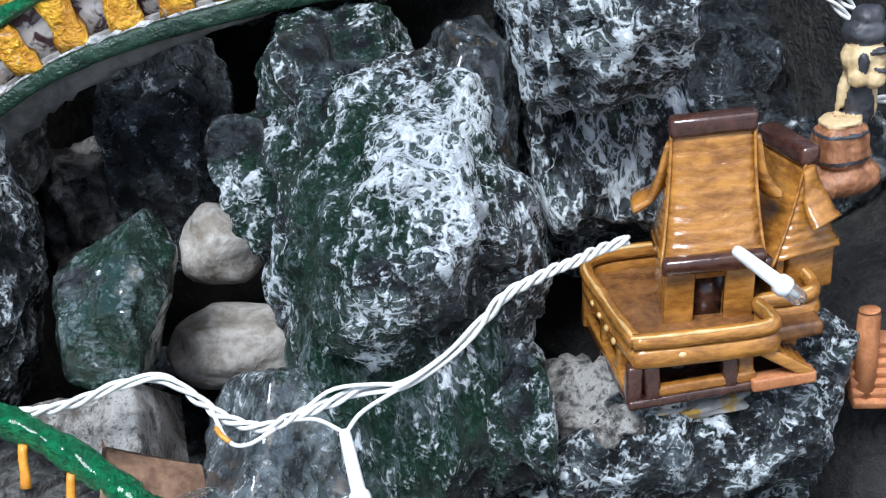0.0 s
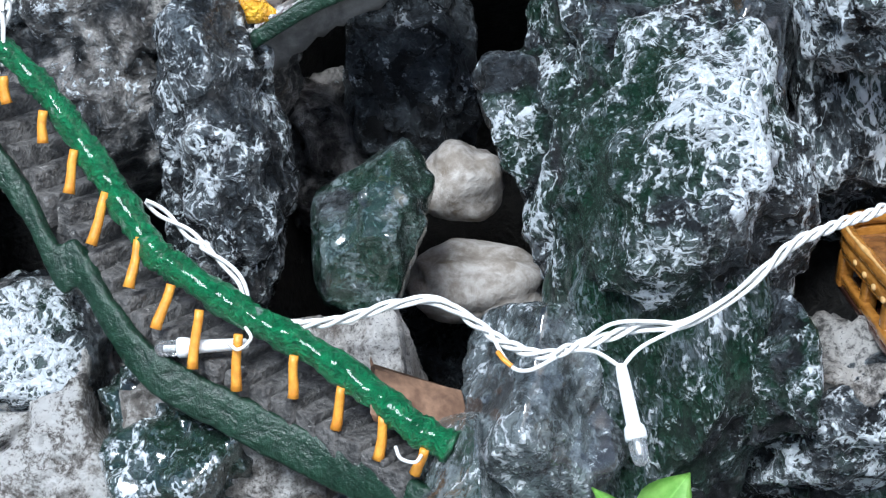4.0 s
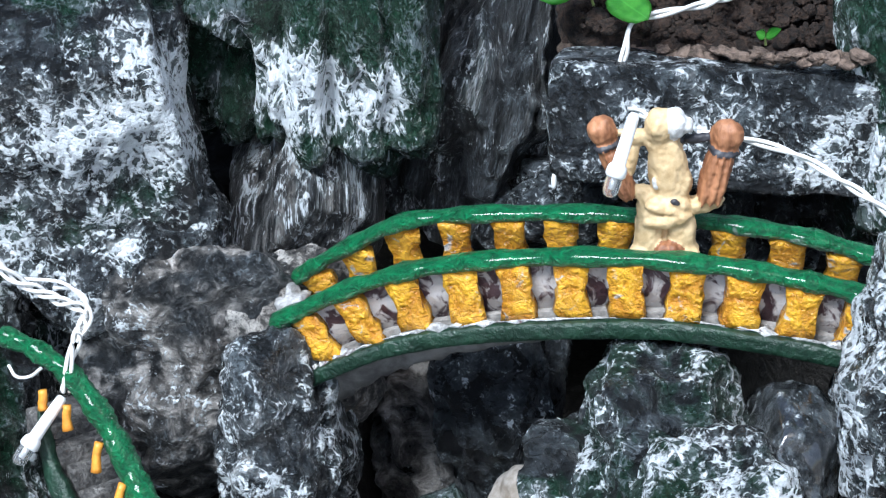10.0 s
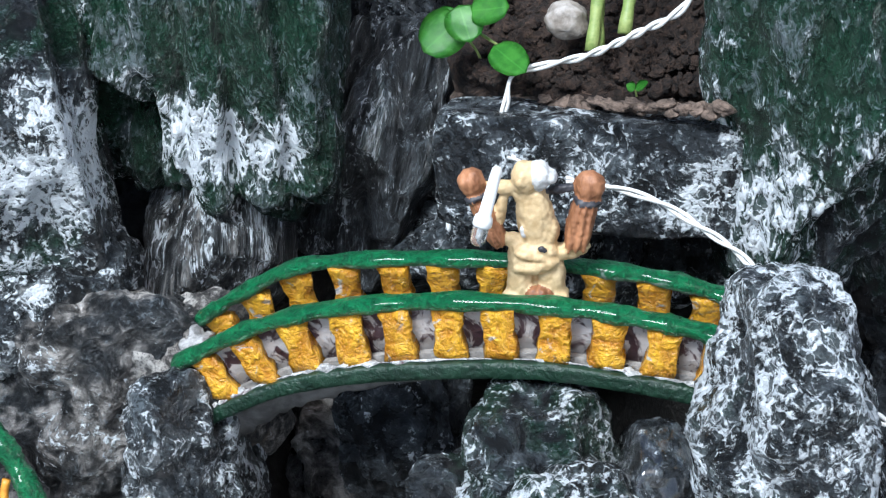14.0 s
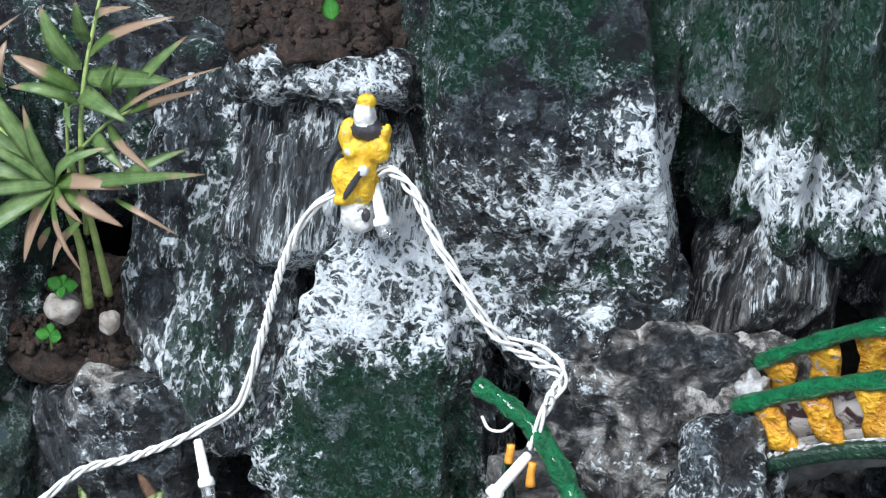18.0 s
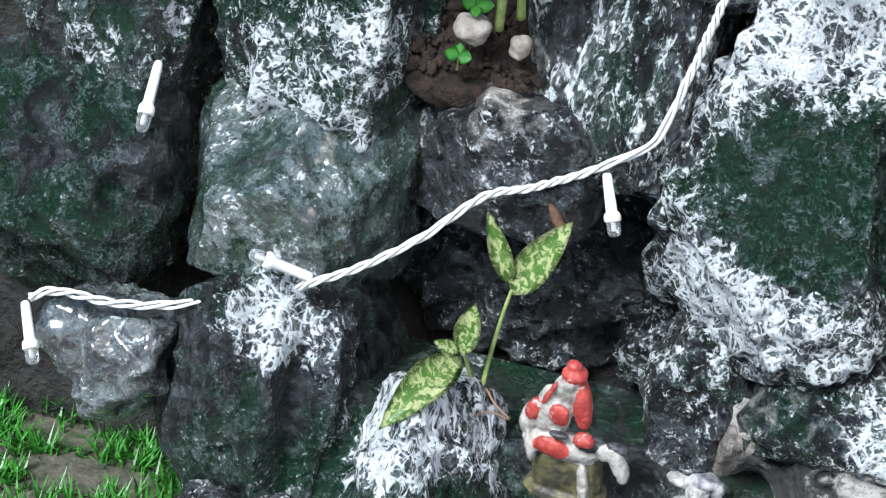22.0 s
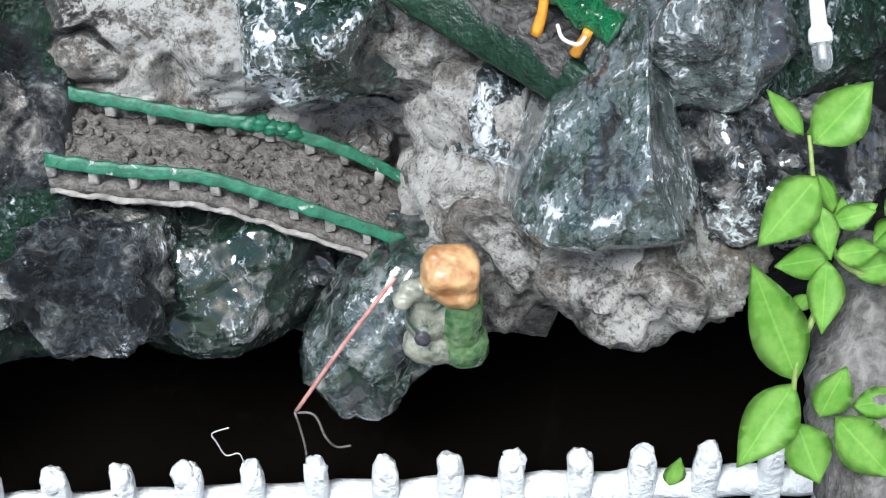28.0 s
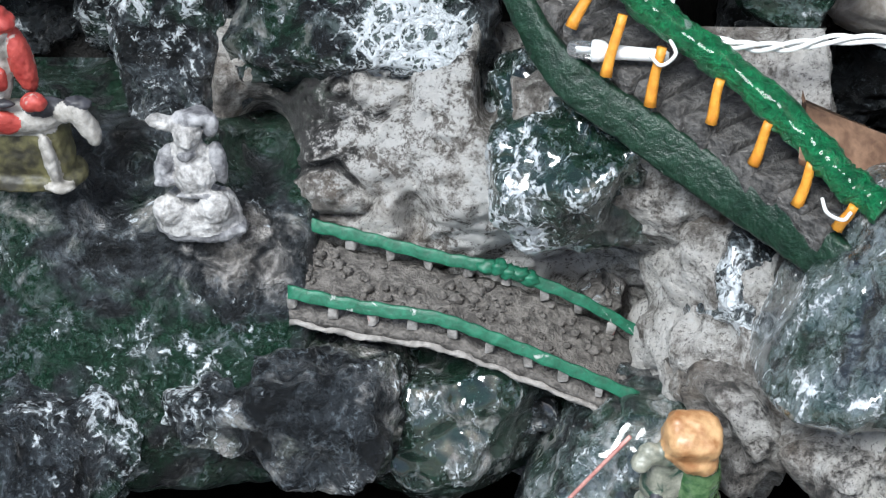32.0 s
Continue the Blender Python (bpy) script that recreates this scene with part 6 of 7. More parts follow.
def pagoda():
    house = thing("glazed_pagoda", "brown glazed ceramic pagoda with dark ridge", "pagoda", at=(0.0565, -0.1288, -0.1326))
    house.rotation_euler = (0, 0, radians(-3))

    def block(name, c, s, mat=GLAZE, turn=(0, 0, 0), bevel=1.0, parent=None, label=""):
        return part(name, box(bmesh.new(), [v / 1000 for v in c], [v / 1000 for v in s], turn, bevel / 1000), mat, parent or house, label)
    block("plinth", (30, 30, 1.4), (58, 60, 3.2), GLAZE_DARK)
    block("sill", (24, 2.0, 4.6), (34, 3.4, 3.6), GLAZE)
    block("sill", (2.6, 32, 4.6), (3.4, 52, 3.6), GLAZE)
    for x, y, m in ((3.6, 3.2, GLAZE_DARK), (9, 2.6, GLAZE_DARK), (33, 2.6, GLAZE_DARK), (38, 3, GLAZE), (4, 17, GLAZE), (4, 36, GLAZE), (3, 57, GLAZE), (58, 22, GLAZE), (58, 52, GLAZE)):
        block("pillar", (x, y, 7.6), (4.8, 4.8, 12.4), m, (0, 6 if x < 5 else 0, 0))
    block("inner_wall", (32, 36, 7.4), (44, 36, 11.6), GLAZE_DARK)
    # terrace with a rolled parapet
    terrace = part("terrace", box(bmesh.new(), (0.035, 0.0335, 0.0146), (0.058, 0.058, 0.005), bevel=0.0015), GLAZE_FLOOR, house, "dull brown glazed terrace floor")
    loop = [(4, 2), (20, -0.5), (44, -2), (47, 5), (47, 14), (64, 15), (66, 34), (64, 61), (34, 63), (5, 62), (3, 30), (5, 2)]
    part("parapet", sweep(bmesh.new(), catmull([(x / 1000, y / 1000, 0.0220) for x, y in loop], 6), 0.0026, 10, 0.9), GLAZE, house, "rolled honey-brown parapet")
    part("parapet_edge", sweep(bmesh.new(), catmull([(x / 1000 - 0.0008, y / 1000 - 0.0012, 0.0240) for x, y in loop], 6), lambda t: 0.0004 + 0.0010 * abs(noise.noise(Vector((t * 23, 2, 0)))), 8), GLAZE_LIGHT, house, "pale worn parapet edge")
    part("parapet_band", sweep(bmesh.new(), catmull([(x / 1000, y / 1000, 0.0163) for x, y in loop], 6), 0.0036, 8, 0.55), GLAZE, house)
    for x, y, dx in [(18 + 8 * k, -1.6, 1) for k in range(3)] + [(0.8, 14 + 9 * k, 0) for k in range(4)]:
        part("rosette", blob(bmesh.new(), (x / 1000, y / 1000, 0.0172), (0.0030, 0.0016, 0.0022) if dx else (0.0016, 0.0030, 0.0022), seg=8), GLAZE_LIGHT, terrace)

    def tower(x, y, w, d, wall, roof, ridge_w, turn, door=True):
        lean = Matrix.Shear("XY", 4, (0.10, 0.0))
        m = Matrix.Translation((x / 1000, y / 1000, 0.0160)) @ lean @ Matrix.Rotation(radians(turn), 4, "Z")

        def put(name, bm, mat, label=""):
            bmesh.ops.transform(bm, matrix=m, verts=bm.verts)
            return part(name, bm, mat, house, label)
        q = w / 3000
        for sx in (-1, 1):
            put("door_jamb", box(bmesh.new(), (sx * q, -d / 2000 + 0.0015, wall / 2000), (q, 0.003, wall / 1000), bevel=0.0006), GLAZE)
        put("lintel", box(bmesh.new(), (0, -d / 2000 + 0.0015, wall / 1000 * 0.84), (q, 0.0026, wall / 1000 * 0.34), bevel=0.0004), GLAZE)
        put("tower_wall", box(bmesh.new(), (0, 0.0022, wall / 2000), (w / 1000, d / 1000 - 0.0045, wall / 1000), bevel=0.0008), GLAZE)
        # no real opening: a dark panel imitates the unlit inside
        opening_shade = bmesh.new()
        box(opening_shade, (0, -d / 2000 + 0.0042, wall / 2000 * 0.6), (q * 0.95, 0.001, wall / 1000 * 0.6))
        put("doorway", opening_shade, GLAZE_DARK)
        # roof: a steep hipped saddle, swept in and flared at the eaves
        bm = bmesh.new()
        rows = []
        n = 30
        for i in range(n + 1):
            t = i / n
            flare = (1 - t) ** 2.2
            hw = (ridge_w + (w * 1.16 - ridge_w) * (0.25 * (1 - t) + 0.75 * flare)) / 2000
            hd = (3.5 + (d * 1.28 - 3.5) * (0.55 * (1 - t) + 0.45 * flare)) / 2000
            z = (wall - 1 + roof * t) / 1000
            ring = []
            for k in range(24):
                a = 2 * math.pi * (k + 0.5) / 24
                c, s = math.cos(a), math.sin(a)
                f = (abs(c) ** 7 + abs(s) ** 7) ** (-1 / 7)
                rib = (0.0006, 0.0003, 0.0)[i % 3] * (1 - 0.4 * t)
                ring.append(bm.verts.new((c * f * (hw + rib), s * f * (hd + rib), z + 0.0016 * flare * (abs(c) * f) ** 3)))
            rows.append(ring)
        for a, b in zip(rows, rows[1:]):
            for k in range(24):
                bm.faces.new((a[k], a[(k + 1) % 24], b[(k + 1) % 24], b[k]))
        bm.faces.new(rows[0][::-1]), bm.faces.new(rows[-1])
        put("roof", bm, GLAZE, "ribbed honey-brown glazed roof")
        put("ridge_cap", box(bmesh.new(), (0, 0, (wall + roof + 1) / 1000), (ridge_w / 1000 * 1.04, 0.0066, 0.0062), bevel=0.0016), GLAZE_DARK, "dark brown ridge cap")
        put("eave_band", box(bmesh.new(), (0, -d * 1.28 / 2000 - 0.0006, (wall - 0.5) / 1000), (w / 1000 * 1.14, 0.0042, 0.0056), (18, 0, 0), bevel=0.0016), GLAZE_DARK, "dark brown eave band")
        for sx in (-1, 1):
            bm = bmesh.new()
            sweep(bm, catmull([(sx * ridge_w * 0.96 / 2000, 0, (wall + roof * 0.9) / 1000), (sx * (ridge_w + 2.4) / 2000, 0.001, (wall + roof * 0.66) / 1000), (sx * w * 1.22 / 2000, 0.002, (wall + roof * 0.46) / 1000), (sx * w * (1.62 if sx < 0 else 1.4) / 2000, 0.003, (wall + roof * 0.36) / 1000)], 6), lambda t: 0.0012 + 0.0012 * t, 10, 3.0)
            put("gable_flare", bm, GLAZE)
            edge = []
            for i in range(9):
                u = i / 8
                fl = (1 - u) ** 2.2
                edge.append((sx * (ridge_w + (w * 1.16 - ridge_w) * (0.25 * (1 - u) + 0.75 * fl)) / 2000 * 0.985, -(3.5 + (d * 1.28 - 3.5) * (0.55 * (1 - u) + 0.45 * fl)) / 2000 * 0.985, (wall - 1 + roof * u) / 1000))
            put("hip_ridge", sweep(bmesh.new(), catmull(edge, 3), 0.00055, 8), GLAZE, "rounded hip edge")

    tower(33, 29, 27.5, 23, 22.5, 37, 25.5, -8)
    tower(62, 41, 29, 21, 14, 30, 26, -78)
    # stair at the front
    for k in range(6):
        block("step", (44 + 2.4 * k, 6, 13.4 - 2.0 * k), (3.4, 12, 2.8), GLAZE, bevel=0.5)
    block("stair_wall", (50, -0.6, 8.4), (19, 2.4, 3.6), GLAZE, (0, 36, 0), 0.8)
    block("stair_foot", (49, 1, 2.2), (20, 6, 4), TERRACOTTA, (0, 0, 0), 0.8)
    return house


pagoda()
putty = plain("yellowed_putty", (0.30, 0.29, 0.27), (0.55, 0.53, 0.50), 160, 0.75, 0.9, 0.002, spots=((0.50, 0.30, 0.05), 34, 0.50))
bed = thing("putty_bed", "yellow and grey putty under the pagoda", "putty")
for k, (c, s) in enumerate((((0.0899, -0.1139, -0.144), (0.040, 0.02, 0.008)), ((0.0727, -0.1159, -0.1412), (0.022, 0.016, 0.007)), ((0.1082, -0.1098, -0.1457), (0.026, 0.016, 0.007)))):
    part("smear", blob(bmesh.new(), c, s, (-20, 5, 8), 0.5, k + 3, 0, 18), putty, bed)


def clay_ramp():
    ramp = thing("clay_ramp", "orange terracotta ramp with round post", "ramp", at=(0.1523, -0.0966, -0.1622))
    part("post", sweep(bmesh.new(), [Vector((-0.006, 0.0, 0.0)), Vector((-0.0045, 0, 0.014)), Vector((-0.003, 0, 0.0285)), Vector((-0.003, 0, 0.030))], lambda t: 0.0042 - 0.0006 * t, 12), TERRACOTTA, ramp)
    for k in range(7):
        part("slat", box(bmesh.new(), (0.004, -0.002 + 0.0012 * k, 0.0 + 0.0032 * k - 0.004), (0.03, 0.006, 0.0032), (20, 12, 0), 0.0008, seed=k), TERRACOTTA, ramp)
    part("post", sweep(bmesh.new(), [Vector((0.012, 0.0, 0.0)), Vector((0.013, 0, 0.018)), Vector((0.013, 0, 0.032))], 0.0035, 12), TERRACOTTA, ramp)


clay_ramp()


# ---- pale stones in the cave ----
def pebble(label, centre, size, turn=(0, 0, 0), seed=0, rough=0.2, square=2.6, skin=None, name="pebble"):
    bm = blob(bmesh.new(), (0, 0, 0), size, (0, 0, 0), rough, seed, 0, 24, square)
    ob = part(name, bm, skin or PEBBLE)
    ob.matrix_world = pose(*centre, *turn)
    return tagged(ob, label, "stone", "loose pale stones")


pebble("pale grey smooth stone wedged in the cave", (-0.0494, 0.0285, -0.1228), (0.031, 0.026, 0.029), (10, 20, 15), 3, 0.2)
pebble("mottled beige smooth stone in the cave", (-0.0495, -0.0001, -0.1505), (0.050, 0.034, 0.026), (0, 6, 0), 5, 0.2)
pebble("pale pebble resting on the potting soil", (-0.3983, 0.0022, -0.0321), (0.0135, 0.012, 0.011), (0, 0, 0), 9)
pebble("small pebble on the potting soil", (-0.3798, 0.0041, -0.0369), (0.008, 0.007, 0.009), (0, 20, 0), 10)
pebble("brown lump of dry earth", (-0.1467, -0.0682, -0.2292), (0.012, 0.011, 0.010), (0, 0, 0), 11, 0.5, skin=DECK_DIRT)
pebble("grey pebble in the planter", (0.0057, 0.0757, 0.073), (0.016, 0.012, 0.013), (0, 10, 0), 12)
leaf_litter = part("fallen_leaf", box(bmesh.new(), (0, 0, 0), (0.034, 0.02, 0.0016), (0, 0, 0), 0.0006, jitter=0.002, seed=2), DRY_LEAF)
leaf_litter.matrix_world = pose(*(-0.0845, -0.1049, -0.1395), 35, 28, 10)
tagged(leaf_litter, "folded dry brown leaf beside the stair", "leaf")


# ---- plants ----
def leaf(base, tip, wide, normal=(0, -0.8, 0.6), sag=0.0, fold=0.15, rows=9, shape=0.9, curl=0.0, blunt=0.8):
    """A leaf blade from base to tip, folded along its rib, its side turned to normal."""
    base, tip, up = Vector(base), Vector(tip), Vector(normal).normalized()
    along_ = tip - base
    side = along_.cross(up).normalized()
    up = side.cross(along_).normalized()
    bm = bmesh.new()
    uv = bm.loops.layers.uv.new("UVMap")
    grid, coords = [], {}
    for i in range(rows + 1):
        t = i / rows
        w = wide / 2 * max(0.02, math.sin(math.pi * t ** shape) ** blunt) if t < 1 else 0.0002
        c = base + along_ * t + up * (sag * math.sin(math.pi * t) - curl * t * t)
        row = []
        for k in (-1, -0.5, 0, 0.5, 1):
            v = bm.verts.new(c + side * (k * w) + up * (abs(k) * w * fold * 1.5 + 0.04 * w * math.sin(9 * t + 3 * k)))
            coords[v] = (0.5 + k / 2, t)
            row.append(v)
        grid.append(row)
    for a, b in zip(grid, grid[1:]):
        for k in range(4):
            f = bm.faces.new((a[k], a[k + 1], b[k + 1], b[k]))
            for loop in f.loops:
                loop[uv].uv = coords[loop.vert]
    # a skin's thickness
    bmesh.ops.solidify(bm, geom=bm.faces[:], thickness=0.00025)
    return bm


GROUPS = {"leafy_twig": "bright green twigs", "tiny_sprout": "tiny sprouts in the soil"}


def sprig(name, label, stems, leaves, skin, stem_skin=None, stem_r=0.0011, category="plant"):
    """A plant of stems (lists of points) and leaves (base, tip, width, extra)."""
    plant = thing(name, label, category, GROUPS.get(name, ""))
    for line in stems:
        part("stem", sweep(bmesh.new(), catmull(line, 8), lambda t: stem_r * (1 - 0.45 * t), 8), stem_skin or STALK, plant)
    for k, (a, b, w, *more) in enumerate(leaves):
        extra = more[0] if more else {}
        s = extra.pop("skin", skin)
        part("leaf", leaf(a, b, w, **extra), s, plant)
    return plant


sprig("leafy_twig", "bright green glossy leaves on a slender twig",
      [[(-0.008, -0.1805, -0.1939), (-0.0216, -0.1792, -0.1854), (-0.0284, -0.1719, -0.1709), (-0.0305, -0.1612, -0.155)], [(-0.0269, -0.1856, -0.1916), (-0.0333, -0.1938, -0.2025), (-0.0352, -0.1986, -0.213), (-0.0332, -0.2095, -0.2388)]],
      [((-0.0321, -0.1613, -0.1549), (-0.0422, -0.1546, -0.1437), 0.0062, {"blunt": 1.05, "shape": 0.82}), ((-0.0313, -0.161, -0.1546), (-0.0145, -0.1571, -0.1491), 0.0081, {"blunt": 1.05, "shape": 0.82}), ((-0.0301, -0.1641, -0.1556), (-0.014, -0.1566, -0.1415), 0.0162, {"blunt": 1.05, "shape": 0.82}), ((-0.0289, -0.1693, -0.163), (-0.0474, -0.1841, -0.1735), 0.0157, {"blunt": 1.05, "shape": 0.82}),
       ((-0.0283, -0.1673, -0.1638), (-0.0214, -0.1699, -0.1773), 0.0057, {"blunt": 1.05, "shape": 0.82}), ((-0.0295, -0.175, -0.1679), (-0.0264, -0.1841, -0.1803), 0.0081, {"blunt": 1.05, "shape": 0.82}), ((-0.0249, -0.1756, -0.1739), (-0.0125, -0.1742, -0.1723), 0.0076, {"blunt": 1.05, "shape": 0.82}), ((-0.0239, -0.1801, -0.1822), (-0.0109, -0.1793, -0.1818), 0.0081, {"blunt": 1.05, "shape": 0.82}),
       ((-0.0249, -0.1791, -0.1842), (-0.0413, -0.1825, -0.1829), 0.0100, {"blunt": 1.05, "shape": 0.82}), ((-0.0269, -0.1826, -0.1816), (-0.0291, -0.1953, -0.1972), 0.0109, {"blunt": 1.05, "shape": 0.82}), ((-0.0345, -0.1982, -0.2123), (-0.0496, -0.1877, -0.176), 0.0166, {"blunt": 1.05, "shape": 0.82}), ((-0.0352, -0.1986, -0.213), (-0.0526, -0.2135, -0.2295), 0.0166, {"blunt": 1.05, "shape": 0.82}),
       ((-0.0275, -0.2025, -0.2233), (-0.0207, -0.1973, -0.2087), 0.0119, {"blunt": 1.05, "shape": 0.82}), ((-0.0339, -0.2033, -0.2242), (-0.0271, -0.2123, -0.2409), 0.0142, {"blunt": 1.05, "shape": 0.82}), ((-0.0233, -0.2037, -0.2222), (-0.0061, -0.2117, -0.2411), 0.0152, {"blunt": 1.05, "shape": 0.82}), ((-0.0171, -0.1991, -0.2235), (-0.0009, -0.1976, -0.223), 0.0095, {"blunt": 1.05, "shape": 0.82}),
       ((-0.0182, -0.1803, -0.1889), (-0.0021, -0.1779, -0.1881), 0.0095, {"blunt": 1.05, "shape": 0.82}), ((-0.0687, -0.2063, -0.2446), (-0.0662, -0.2046, -0.2344), 0.0066, {"blunt": 1.05, "shape": 0.82}), ((-0.0305, -0.1829, -0.1941), (-0.0338, -0.1837, -0.1996), 0.0057, {"blunt": 1.05, "shape": 0.82}), ((-0.0118, -0.1757, -0.1832), (-0.0024, -0.1733, -0.1797), 0.0114, {"blunt": 1.05, "shape": 0.82})], LEAF_BRIGHT)
sprig("leafy_twig", "bright green leaf cluster against dark stones",
      [[(0.0164, -0.1734, -0.1952), (0.0163, -0.1703, -0.1853), (0.0142, -0.1683, -0.1763)]],
      [((0.0139, -0.1691, -0.1777), (0.0413, -0.1654, -0.1765), 0.0157, {"blunt": 1.05, "shape": 0.82}), ((0.0126, -0.1703, -0.1789), (-0.0152, -0.1837, -0.1755), 0.0147, {"blunt": 1.05, "shape": 0.82}), ((0.0157, -0.163, -0.1761), (0.0054, -0.1628, -0.1656), 0.0071, {"blunt": 1.05, "shape": 0.82}), ((0.0195, -0.1591, -0.1754), (0.0166, -0.1577, -0.1668), 0.0057, {"blunt": 1.05, "shape": 0.82}),
       ((-0.007, -0.168, -0.18), (0.0026, -0.1637, -0.1696), 0.0081, {"blunt": 1.05, "shape": 0.82}), ((0.0179, -0.161, -0.1778), (0.0352, -0.1563, -0.1765), 0.0085, {"blunt": 1.05, "shape": 0.82}), ((0.0184, -0.1691, -0.1846), (0.0237, -0.1747, -0.1942), 0.0085, {"blunt": 1.05, "shape": 0.82}), ((-0.0201, -0.171, -0.1796), (-0.0207, -0.1686, -0.1715), 0.0057, {"blunt": 1.05, "shape": 0.82}), ((-0.0182, -0.1701, -0.1788), (-0.0099, -0.1683, -0.1752), 0.0066, {"blunt": 1.05, "shape": 0.82})], LEAF_BRIGHT)
sprig("leafy_twig", "bright green leaves beside the round boulder",
      [[(0.0915, -0.1755, -0.2253), (0.0891, -0.1709, -0.2154), (0.0891, -0.1668, -0.2078)]],
      [((0.0831, -0.1702, -0.2102), (0.0608, -0.1715, -0.1847), 0.0147, {"blunt": 1.05, "shape": 0.82}), ((0.09, -0.1668, -0.2084), (0.0763, -0.167, -0.1909), 0.0076, {"blunt": 1.05, "shape": 0.82}), ((0.0916, -0.1673, -0.2105), (0.1081, -0.1638, -0.2107), 0.0081, {"blunt": 1.05, "shape": 0.82}), ((0.1079, -0.1513, -0.1891), (0.1213, -0.1502, -0.1867), 0.0095, {"blunt": 1.05, "shape": 0.82})], LEAF_BRIGHT)


